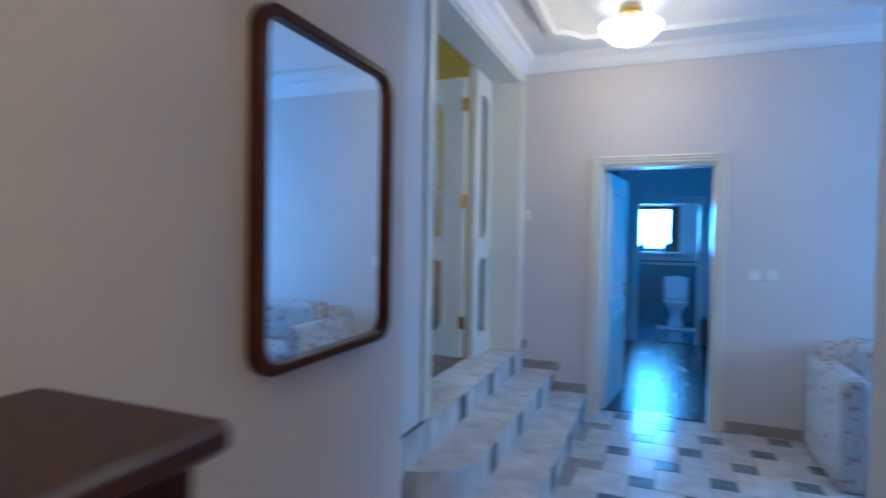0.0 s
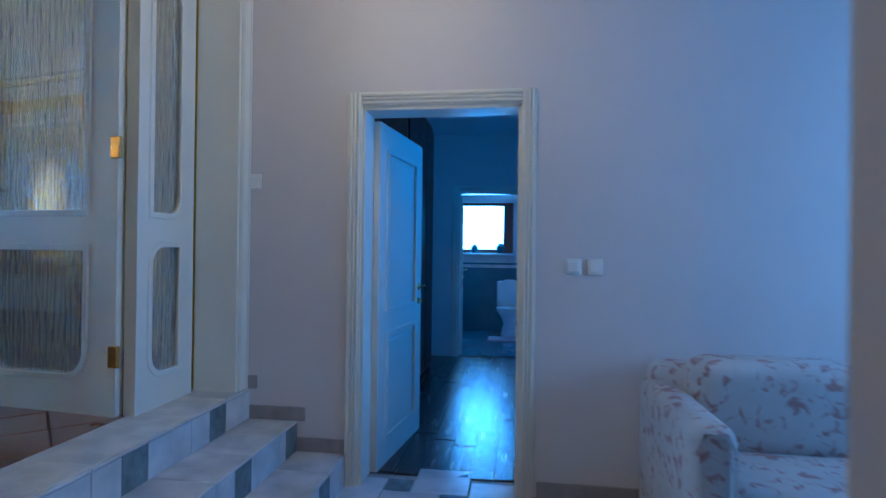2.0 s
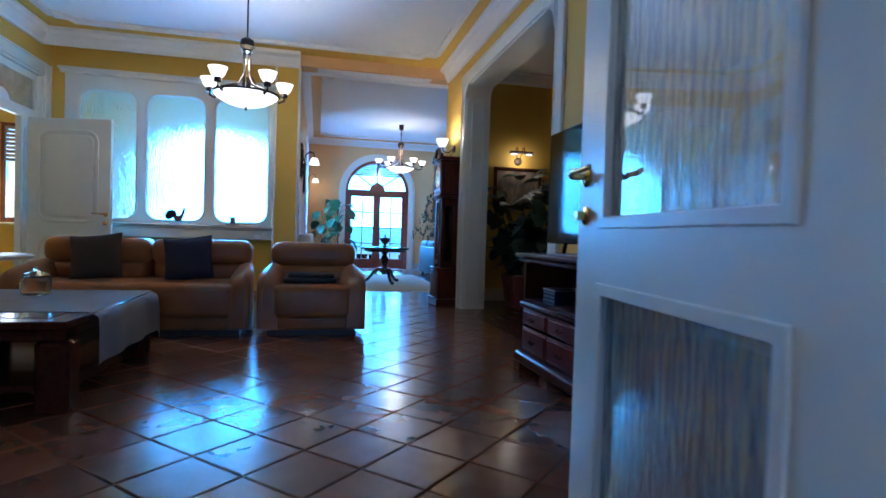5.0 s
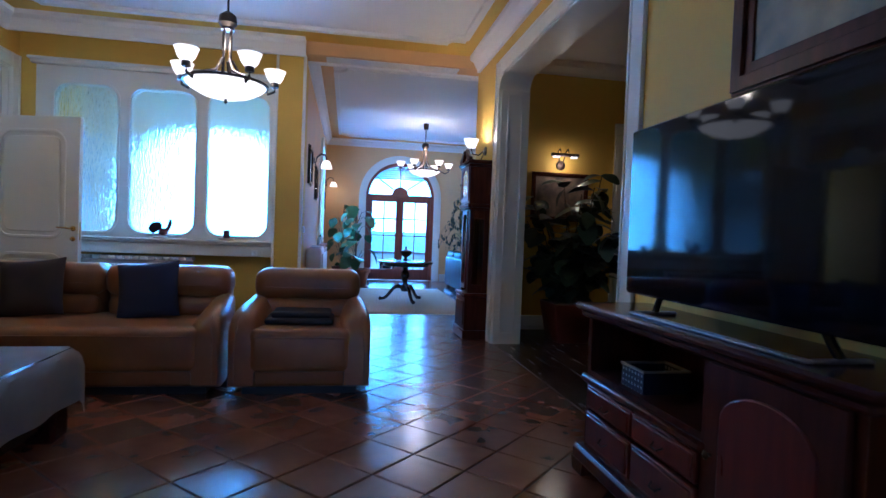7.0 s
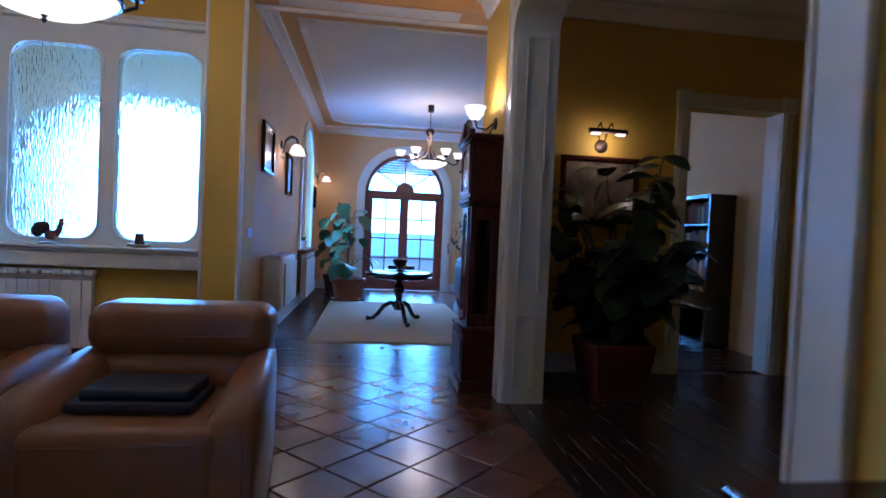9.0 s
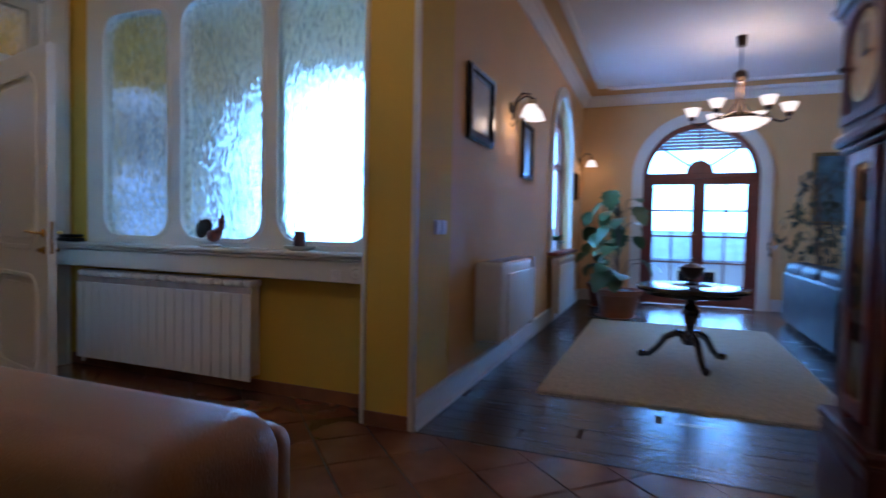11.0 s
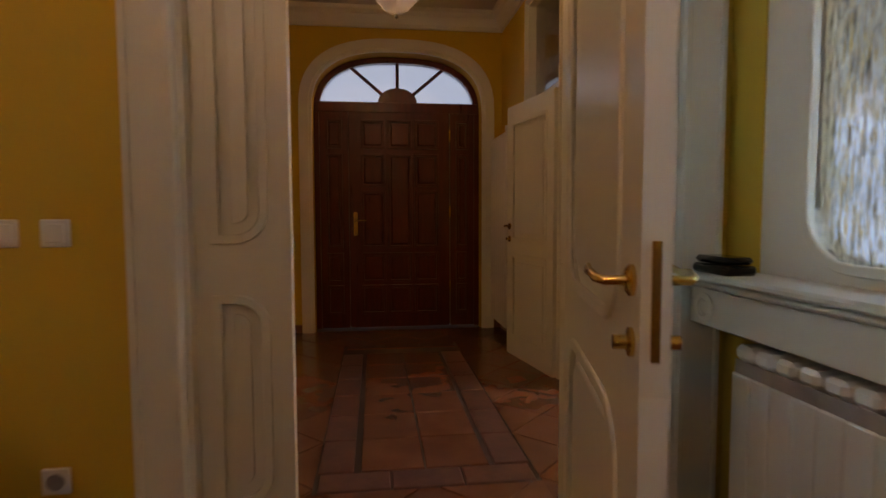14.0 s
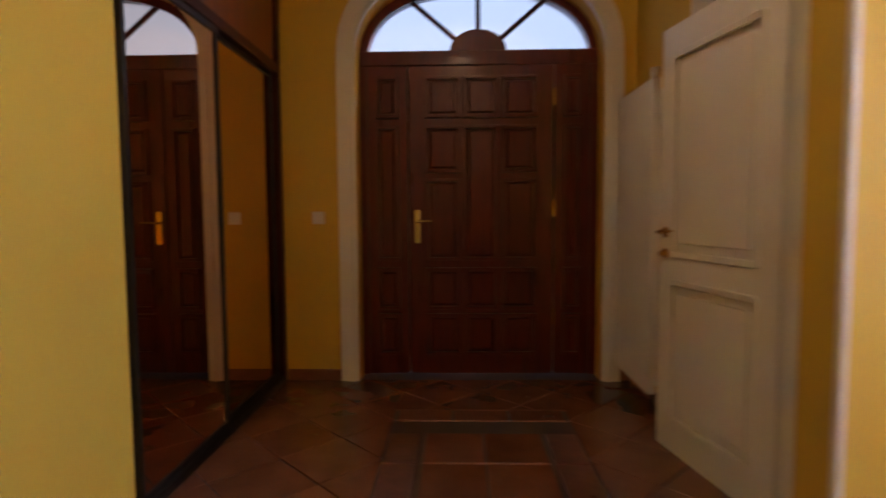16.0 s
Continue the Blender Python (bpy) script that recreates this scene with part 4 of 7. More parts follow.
for b in ((-8.65, 0.2, L, -8.64, 2.9, L + 0.08), (-8.42, 2.9, L, -8.41, 3.2, L + 0.08), (-6.71, 0.2, L, -1.35, 0.21, L + 0.08), (-4.62, 5.21, L, -1.35, 5.22, L + 0.08)):
    part("skirting_tile", boxes(b, bevel=0.002), M_TSKIRT, sk, smooth=0)


def radiator(x, y, z, rz, n, h, pitch=0.08, depth=0.085, label="white sectional panel radiator under the window"):
    th = thing("radiator", x, y, z, label, "radiator", "", rz)
    fin = None
    for k in range(n):
        a = k * pitch
        bm = boxes((a + 0.002, -depth, 0.0, a + pitch - 0.002, -depth + 0.012, h - 0.085, 0.004), (a + 0.03, -depth + 0.012, 0.02, a + 0.05, -0.012, h - 0.04), (a + 0.006, -depth + 0.004, h - 0.045, a + pitch - 0.006, -0.01, h - 0.0, 0.012))
        if fin is None:
            fin = part("section", bm, M_PLAST, th, smooth=0)
        else:
            bm.free()
            o = fin.copy()
            scene.collection.objects.link(o)
            o.location.x = a
    # plain grey box whose colour stands for the shade inside the top slots
    part("slot_strip", boxes((0.004, -depth + 0.010, h - 0.088, n * pitch - 0.004, -depth + 0.014, h - 0.045)), M_SKIRT, th, "plain grey strip in place of the shaded slots")
    part("pipe", tube([(-0.03, -0.04, 0.05), (-0.05, -0.04, 0.05), (-0.05, -0.04, -0.06)], 0.012, 8), M_PLAST, th)
    part("valve", lathe([(0.02, 0), (0.024, 0.01), (0.024, 0.06), (0.018, 0.07)], 14), M_PLAST, th).matrix_basis = pose(-0.045, -0.04, h - 0.09)
    return th


radiator(-8.64, 0.44, L + 0.10, 90, 20, 0.64, depth=0.13)
# ---- living room: seating ----
M_NAVY = mat("navy_cushion", (0.014, 0.016, 0.045), 0.8, vary=0.3, scale=8, bump=0.3, bump_scale=200)
M_BRNC = mat("brown_cushion", (0.05, 0.03, 0.025), 0.8, vary=0.3, scale=8, bump=0.3, bump_scale=200)
M_FOOT = mat("dark_plastic_foot", (0.02, 0.015, 0.012), 0.5)


def leather_arm(y0, side):
    """A padded arm, high at the back, that rolls over the seat and rounds off in front; side is +1 or -1 towards the seat."""
    bm = bmesh.new()
    rows = []
    for x, h, k in ((-0.88, 0.50, 0.92), (-0.84, 0.57, 1.0), (-0.60, 0.595, 1.0), (-0.35, 0.57, 1.0), (-0.18, 0.545, 1.0), (-0.08, 0.52, 1.0), (-0.03, 0.485, 0.97), (0.0, 0.435, 0.92), (0.012, 0.37, 0.86)):
        low = 0.05 if x < 0 else 0.07
        prof = ((0.0, low), (0.0, h * 0.6), (0.0, h - 0.07), (0.012, h - 0.025), (0.045, h), (0.10, h - 0.004), (0.155, h - 0.03), (0.195, h - 0.08), (0.215, h - 0.14), (0.20, h - 0.19), (0.18, h - 0.22), (0.18, low))
        inset = 0.075 * max(0.0, (-x - 0.25) / 0.63)
        rows.append([bm.verts.new((x, y0 + side * (0.1 + (u - 0.1) * k + inset * (1 - u / 0.215)), z)) for u, z in prof])
    for a, b in zip(rows, rows[1:]):
        for q in range(len(a)):
            e = (q + 1) % len(a)
            bm.faces.new((a[q], a[e], b[e], b[q]))
    bm.faces.new(rows[0])
    bm.faces.new(rows[-1][::-1])
    return bm


def leather_seat(name, x, y, w, seats, label):
    """A deep leather seat that faces +x; its front lower corner at (x, y)."""
    th = thing(name, x, y, L, label, "sofa" if seats > 1 else "armchair")
    part("base", soft_box(-0.86, 0.10, 0.05, -0.02, w - 0.10, 0.26, 0.03), M_LEATH, th)
    part("plinth", boxes((-0.82, 0.09, 0.0, -0.05, w - 0.09, 0.055)), M_FOOT, th)
    for y0, side in ((0.0, 1), (w, -1)):
        arm = part("arm", leather_arm(y0, side), M_LEATH, th, "padded leather arm with a rolled front", smooth=60)
        part("seam", tube([(0.014, y0 + side * 0.045, 0.09), (0.016, y0 + side * 0.045, 0.36), (0.002, y0 + side * 0.06, 0.435), (-0.06, y0 + side * 0.06, 0.515)], 0.004, 6), M_LEATH, arm)
    part("seat_cushion", soft_box(-0.70, 0.13, 0.15, 0.025, w - 0.13, 0.44, 0.055, 5), M_LEATH, th, smooth=60)
    part("seam", tube([(0.027, 0.17, 0.385), (0.029, w / 2, 0.387), (0.027, w - 0.17, 0.385)], 0.004, 6), M_LEATH, th)
    sw = (w - 0.13) / seats
    for k in range(seats):
        y0 = 0.065 + k * sw
        bk = part("back_cushion", soft_box(-0.88, y0 + 0.014, 0.30, -0.60, y0 + sw - 0.014, 0.78, 0.085, 6), M_LEATH, th, smooth=60)
        part("headrest_roll", soft_box(-0.865, y0 + 0.002, 0.56, -0.555, y0 + sw - 0.002, 0.79, 0.085, 6), M_LEATH, bk, smooth=60)
        part("lumbar_fold", soft_box(-0.76, y0 + 0.03, 0.40, -0.545, y0 + sw - 0.03, 0.575, 0.07, 5), M_LEATH, bk, smooth=60)
        part("seam", tube([(-0.553, y0 + 0.10, 0.655), (-0.549, y0 + sw / 2, 0.652), (-0.553, y0 + sw - 0.10, 0.655)], 0.0035, 6), M_LEATH, bk)
    part("back_panel", soft_box(-0.91, 0.10, 0.05, -0.82, w - 0.10, 0.74, 0.04), M_LEATH, th)
    return th


def pillow(w, t, n=14):
    """A square cushion, fat in the middle, with drawn-out corners."""
    bm = bmesh.new()
    sheets = []
    for side in (-1, 1):
        rows = []
        for i in range(n + 1):
            row = []
            for q in range(n + 1):
                u, v = 2 * i / n - 1, 2 * q / n - 1
                pull = 1 - 0.07 * (1 - u * u) * v * v
                pull2 = 1 - 0.07 * (1 - v * v) * u * u
                d = t * ((1 - u ** 4) * (1 - v ** 4)) ** 0.6 + 0.004
                row.append(bm.verts.new((side * d, w * u * pull2, w * v * pull)))
            rows.append(row)
        sheets.append(rows)
        for a, b in zip(rows, rows[1:]):
            for q in range(n):
                bm.faces.new((a[q], b[q], b[q + 1], a[q + 1]))
    bmesh.ops.bridge_loops(bm, edges=[e for e in bm.edges if len(e.link_faces) == 1])
    return bm


leather_seat("leather_sofa", -5.72, 1.08, 1.86, 2, "tan leather two-seat sofa with padded arms")
leather_seat("leather_armchair", -5.70, 2.985, 0.92, 1, "tan leather armchair with a padded headrest")
for yy, mt, lb in ((1.62, M_BRNC, "dark brown square cushion leaning on the sofa"), (2.36, M_NAVY, "dark navy square cushion leaning on the sofa")):
    bm = pillow(0.205, 0.06)
    solid("cushion", bm, mt, lb, "cushion", "thing", "sofa cushions", m=pose(-6.16, yy, L + 0.625, 7, -20, 0))
M_JACK = mat("black_folded_cloth", (0.012, 0.012, 0.016), 0.6, vary=0.3, scale=12, bump=0.9, bump_scale=14)
j = thing("folded_jacket", -6.0, 3.43, L + 0.442, "black folded jacket lying on the armchair seat", "clothing")
part("lower_fold", soft_box(-0.15, -0.24, 0.0, 0.16, 0.22, 0.045, 0.02), M_JACK, j)
part("upper_fold", soft_box(-0.13, -0.20, 0.04, 0.13, 0.20, 0.085, 0.02), M_JACK, j)

# coffee table
ct = thing("coffee_table", -4.42, 1.86, L, "low dark red wooden coffee table with block legs", "table")
M_CT = mat("dark_lacquered_wood", (0.055, 0.014, 0.010), 0.22, vary=0.4, scale=4, stretch=(1, 8, 8), coat=0.12, spec=0.3)
part("tabletop", boxes((-0.68, -0.50, 0.405, 0.68, 0.50, 0.445), (-0.66, -0.48, 0.35, 0.66, 0.48, 0.405), bevel=0.008), M_CT, ct, "glossy dark framed top")
part("glass_inset", boxes((-0.56, -0.38, 0.4455, 0.56, 0.38, 0.4475)), M_BLACK, ct, "dark glossy glass inset")
for sx in (-1, 1):
    for sy in (-1, 1):
        part("leg", boxes((sx * 0.58 - 0.075, sy * 0.42 - 0.075, 0.0, sx * 0.58 + 0.075, sy * 0.42 + 0.075, 0.35), bevel=0.02), M_CT, ct)
part("lower_shelf", boxes((-0.6, -0.40, 0.10, 0.6, 0.40, 0.13), bevel=0.004), M_CT, ct)
for sy in (-1, 1):
    part("shelf_rail", boxes((-0.52, sy * 0.43 - 0.02, 0.08, 0.52, sy * 0.43 + 0.02, 0.15), bevel=0.005), M_CT, ct)
    part("apron", boxes((-0.52, sy * 0.45 - 0.012, 0.28, 0.52, sy * 0.45 + 0.012, 0.35), bevel=0.004), M_CT, ct)
M_LINEN = mat("pale_linen", (0.52, 0.50, 0.50), 0.85, vary=0.1, scale=10, bump=0.4, bump_scale=300)
bm = bmesh.new()
grid = []
NX, NY = 30, 26
for i in range(NX + 1):
    row = []
    for q in range(NY + 1):
        x = -5.16 + 1.12 * i / NX
        s = -0.52 + 1.30 * q / NY
        edge = 0.505
        if s <= edge:
            y, z = 1.86 + s, L + 0.4505
        else:
            over = s - edge
            y, z = 1.86 + edge + 0.008 + 0.018 * math.sin(x * 17) * min(1, over * 8) * 0.6 + 0.012, L + 0.447 - over
        if x < -5.105:
            z -= (-5.105 - x) * 1.6
        row.append(bm.verts.new((x, y, z + 0.0012 * math.sin(9 * x + 5 * s))))
    grid.append(row)
for a, b in zip(grid, grid[1:]):
    for k in range(NY):
        bm.faces.new((a[k], b[k], b[k + 1], a[k + 1]))
bmesh.ops.solidify(bm, geom=bm.faces[:], thickness=0.0025)
solid("tablecloth", bm, M_LINEN, "pale grey linen cloth draped over the coffee table", "tablecloth", "thing", smooth=60)
jr = thing("glass_jar", -4.72, 1.80, L + 0.456, "lidded clear glass jar on the coffee table", "jar")
part("jar", lathe([(0.06, 0), (0.075, 0.01), (0.08, 0.04), (0.08, 0.10), (0.07, 0.115), (0.066, 0.11), (0.074, 0.095), (0.074, 0.02), (0.003, 0.014)], 24), M_GLASS, jr)
part("lid", lathe([(0.075, 0.116), (0.07, 0.13), (0.03, 0.145), (0.012, 0.15), (0.018, 0.165), (0.004, 0.175)], 20), M_GLASS, jr)

# TV stand, television and picture
tv = thing("tv_stand", -3.72, 5.01, L, "dark carved wooden TV stand with drawers and an open bay", "cabinet")
tv.scale.z = 1.067
for nm, b in (("bottom_board", (-0.67, -0.15, 0.12, 0.67, 0.15, 0.14)), ("side_panel", (-0.70, -0.15, 0.12, -0.67, 0.17, 0.70)), ("side_panel", (0.67, -0.15, 0.12, 0.70, 0.17, 0.70)), ("divider", (0.14, -0.15, 0.14, 0.17, 0.15, 0.70)), ("back_panel", (-0.67, 0.15, 0.12, 0.67, 0.17, 0.70)), ("shelf", (-0.67, -0.15, 0.43, 0.14, 0.15, 0.46))):
    part(nm, boxes(b), M_WOOD, tv)
part("top", boxes((-0.76, -0.20, 0.72, 0.76, 0.18, 0.75), (-0.73, -0.18, 0.69, 0.73, 0.18, 0.722), bevel=0.010), M_CT, tv, "moulded dark polished top")
part("waist_moulding", boxes((-0.72, -0.175, 0.405, 0.17, -0.145, 0.44), bevel=0.010), M_WOOD, tv)
part("plinth", boxes((-0.75, -0.19, 0.05, 0.75, 0.18, 0.12), bevel=0.014), M_WOOD, tv)
for xx in (-0.70, -0.25, 0.25, 0.70):
    part("bracket_foot", prism([(xx - 0.06, 0.055), (xx - 0.05, 0.0), (xx + 0.05, 0.0), (xx + 0.06, 0.055)], -0.185, 0.17), M_WOOD, tv)
for k in range(2):
    for q in range(2):
        x0, x1 = -0.665 + 0.405 * k, -0.27 + 0.405 * k
        z0, z1 = ((0.145, 0.285), (0.30, 0.40))[q]
        dr = part("drawer", boxes((x0, -0.165, z0, x1, -0.14, z1), (x0 + 0.015, -0.172, z0 + 0.012, x1 - 0.015, -0.16, z1 - 0.012), bevel=0.004), M_DOORW, tv)
        part("pull", tube([((x0 + x1) / 2 - 0.03, -0.17, (z0 + z1) / 2), ((x0 + x1) / 2 - 0.02, -0.19, (z0 + z1) / 2 - 0.012), ((x0 + x1) / 2 + 0.02, -0.19, (z0 + z1) / 2 - 0.012), ((x0 + x1) / 2 + 0.03, -0.17, (z0 + z1) / 2)], 0.004, 6), M_IRON, dr, "dark metal drop pull")
x0 = 0.175
dr = part("door", boxes((x0, -0.165, 0.145, x0 + 0.49, -0.145, 0.685), bevel=0.004), M_WOOD, tv)
part("door_field", prism(arch(x0 + 0.07, x0 + 0.42, 0.20, 0.53, 0.63), -0.172, -0.16), M_DOORW, dr, bevel=0.005)
part("knob", lathe([(0.004, 0), (0.006, 0.012), (0.014, 0.02), (0.002, 0.03)], 12), M_IRON, dr).matrix_basis = pose(x0 + 0.035, -0.165, 0.42, 90, 0, 0)
M_BOXP = mat("dotted_box_blue", (0.010, 0.016, 0.05), 0.6, vary=0.2, scale=40)
nt = M_BOXP.node_tree
dots = nt.nodes.new("ShaderNodeTexVoronoi")
dots.inputs["Scale"].default_value, dots.inputs["Randomness"].default_value = 42.0, 0.0
step = nt.nodes.new("ShaderNodeMath")
step.operation, step.inputs[1].default_value = "LESS_THAN", 0.30
mx = nt.nodes.new("ShaderNodeMix")
mx.data_type = "RGBA"
mx.inputs[7].default_value = (0.30, 0.32, 0.38, 1)
tc = nt.nodes.new("ShaderNodeTexCoord")
base = nt.nodes["Principled BSDF"].inputs["Base Color"]
nt.links.new(tc.outputs["Object"], dots.inputs[0])
nt.links.new(dots.outputs[0], step.inputs[0])
nt.links.new(step.outputs[0], mx.inputs[0])
nt.links.new(base.links[0].from_socket, mx.inputs[6])
nt.links.new(mx.outputs[2], base)
b = thing("storage_box", -4.07, 4.99, L + 0.492, "open dark blue box with white dots on the shelf", "box")
part("front_side", boxes((-0.086, -0.10, 0.0, 0.086, -0.095, 0.086)), M_BOXP, b)
part("back_side", boxes((-0.086, 0.095, 0.0, 0.086, 0.10, 0.086)), M_BOXP, b)
part("end_side", boxes((-0.086, -0.095, 0.0, -0.081, 0.095, 0.086)), M_BOXP, b)
part("end_side", boxes((0.081, -0.095, 0.0, 0.086, 0.095, 0.086)), M_BOXP, b)
part("base", boxes((-0.081, -0.095, 0.0, 0.081, 0.095, 0.005)), M_BOXP, b)
part("rim", ring([(-0.09, -0.105), (0.09, -0.105), (0.09, 0.105), (-0.09, 0.105)], [(-0.078, -0.092), (0.078, -0.092), (0.078, 0.092), (-0.078, 0.092)], 0.0, 0.008), M_SKIRT, b, "grey folded rim").matrix_basis = Matrix.Translation((0, 0, 0.086)) @ Euler((radians(90), 0, 0)).to_matrix().to_4x4()
t = thing("television", -3.64, 4.96, L + 0.75, "large black flat-screen television switched off", "television", rz=0)
M_SCREEN = mat("dark_screen_glass", (0.004, 0.005, 0.008), 0.05, vary=0.05, spec=0.2)
part("housing", boxes((-0.62, -0.012, 0.12, 0.62, 0.035, 0.83), bevel=0.008), M_BLACK, t)
part("screen", boxes((-0.612, -0.0145, 0.13, 0.612, -0.0125, 0.822)), M_SCREEN, t, "glossy dark screen")
M_GREYM = mat("satin_grey_metal", (0.34, 0.34, 0.35), 0.35, metal=0.6, vary=0.1)
foot = part("stand_base", boxes((-0.44, -0.095, 0.0515, 0.44, -0.067, 0.062), bevel=0.004), M_GREYM, t, "grey metal base bar")
for sx in (-1, 1):
    part("base_side", boxes((sx * 0.43 - 0.014, -0.068, 0.0515, sx * 0.43 + 0.014, 0.11, 0.062), bevel=0.004), M_GREYM, foot)
    part("neck", tube([(sx * 0.43, 0.02, 0.06), (sx * 0.41, 0.015, 0.09), (sx * 0.38, 0.012, 0.14)], 0.014, 8), M_BLACK, t)
M_ART2 = mat("landscape_painting", (0.36, 0.30, 0.16), 0.5, vary=0.6, scale=4, second=(0.10, 0.12, 0.10))
picture("framed_landscape", -3.42, 5.219, 2.55, "-y", 1.10, 0.74, M_WOOD, M_ART2, 0.11, "landscape painting in a broad dark wooden frame")

# things on the ledge
M_ROOST = mat("rooster_red", (0.28, 0.06, 0.03), 0.5, vary=0.5, scale=20, second=(0.05, 0.04, 0.05))
M_CREAM = mat("cream_ceramic", (0.62, 0.52, 0.40), 0.4)
rs = thing("rooster_figurine", -8.535, 1.69, 1.44, "painted ceramic rooster standing on the ledge", "figurine")
bm = lathe([(0.07, 0), (0.072, 0.012), (0.05, 0.02)], 18)
part("base", bm, M_CREAM, rs)
bm = bmesh.new()
bmesh.ops.create_uvsphere(bm, u_segments=14, v_segments=10, radius=0.042, matrix=pose(0, 0.025, 0.075) @ Matrix.Diagonal((0.75, 1.3, 1.0, 1)))
tube([(0, 0.06, 0.09), (0, 0.085, 0.13), (0, 0.09, 0.165)], 0.028, 10, bm, 0.018)
bmesh.ops.create_uvsphere(bm, u_segments=10, v_segments=8, radius=0.022, matrix=pose(0, 0.095, 0.172))
part("body", bm, M_ROOST, rs)
bm = bmesh.new()
for a, r0 in ((25, 0.05), (55, 0.055), (90, 0.05)):
    bmesh.ops.create_uvsphere(bm, u_segments=12, v_segments=8, radius=r0, matrix=pose(0, -0.035 - 0.05 * math.cos(radians(a)), 0.085 + 0.05 * math.sin(radians(a))) @ Matrix.Diagonal((0.28, 1, 1, 1)))
part("tail", bm, M_IRON, rs, "dark arched tail feathers")
part("comb", boxes((-0.005, 0.08, 0.187, 0.005, 0.115, 0.212), bevel=0.003), M_REDW, rs)
part("beak", tube([(0, 0.112, 0.172), (0, 0.13, 0.168)], 0.007, 6, None, 0.001), M_CREAM, rs)
cd = thing("candle_on_plate", -8.545, 2.38, 1.44, "dark red pillar candle on a white plate", "candle")
part("plate", lathe([(0.05, 0), (0.085, 0.012), (0.095, 0.03), (0.088, 0.028), (0.07, 0.014), (0.002, 0.012)], 24), M_CREAM, cd)
part("candle", lathe([(0.034, 0.013), (0.035, 0.02), (0.035, 0.115), (0.028, 0.118), (0.004, 0.112)], 20), mat("brown_wax", (0.10, 0.035, 0.03), 0.5), cd)
part("wick", tube([(0, 0, 0.11), (0.002, 0, 0.125)], 0.0015, 6), M_IRON, cd)
gb = thing("small_black_case", -8.53, 0.36, 1.44, "small glossy black case lying on the ledge", "case")
part("case_body", boxes((-0.05, -0.09, 0.0, 0.05, 0.09, 0.03), bevel=0.008), M_BLACK, gb)
part("case_lid", boxes((-0.045, -0.085, 0.032, 0.045, 0.085, 0.055), bevel=0.01), M_BLACK, gb)
so = thing("power_socket", -8.449, 2.70, 1.31, "white power socket in the ledge's apron", "socket", rz=90)
part("plate", boxes((-0.035, -0.008, -0.035, 0.035, 0.0, 0.035), bevel=0.004), M_PLAST, so)
part("insert", lathe([(0.02, 0), (0.02, 0.004), (0.016, 0.002), (0.002, 0.001)], 16), M_PLAST, so).matrix_basis = pose(0, -0.008, 0, 90, 0, 0)

for xx in (-6.39, -6.53):
    switch(xx, 0.201, 1.575, "+y", "white plastic light switch on the yellow wall")
so = thing("wall_socket", -6.50, 0.201, 0.83, "white round power socket low on the yellow wall", "socket", rz=180)
part("plate", boxes((-0.041, -0.010, -0.041, 0.041, 0.0, 0.041), bevel=0.004), M_PLAST, so)
part("insert", lathe([(0.025, 0), (0.025, 0.005), (0.02, 0.002), (0.002, 0.001)], 18), M_SKIRT, so).matrix_basis = pose(0, -0.010, 0, 90, 0, 0)
st = thing("round_side_table", -6.25, 0.75, L, "cream round side table with a scalloped rim", "table")
part("tabletop", lathe([(0.30, 0.58), (0.33, 0.59), (0.34, 0.61), (0.325, 0.625), (0.002, 0.625)], 36), M_WHITE, st)
part("pedestal", lathe([(0.2, 0), (0.19, 0.03), (0.06, 0.06), (0.045, 0.15), (0.08, 0.24), (0.05, 0.32), (0.08, 0.42), (0.05, 0.5), (0.12, 0.585)], 24), M_WHITE, st)
tl = thing("silver_tray", -6.33, 0.66, L + 0.626, "small silver dish holding oddments on the side table", "dish")
part("dish", lathe([(0.07, 0), (0.10, 0.018), (0.095, 0.016), (0.06, 0.005), (0.002, 0.004)], 20), mat("silver", (0.6, 0.6, 0.6), 0.25, metal=1.0), tl)
for k in range(5):
    part("oddment", soft_box(-0.03 + 0.02 * k, -0.04 + 0.015 * ((k * 3) % 4), 0.006, 0.0 + 0.02 * k, -0.01 + 0.015 * ((k * 3) % 4), 0.03 + 0.006 * (k % 3), 0.008, 2), (M_CREAM, M_IRON)[k % 2], tl)


# ---- lights with several arms ----
def cup_profile(r, h):
    return [(0.012, 0), (r * 0.45, 0.004), (r * 0.72, h * 0.35), (r * 0.85, h * 0.7), (r, h), (r * 0.96, h), (r * 0.8, h * 0.7), (r * 0.65, h * 0.36), (0.01, 0.02)]


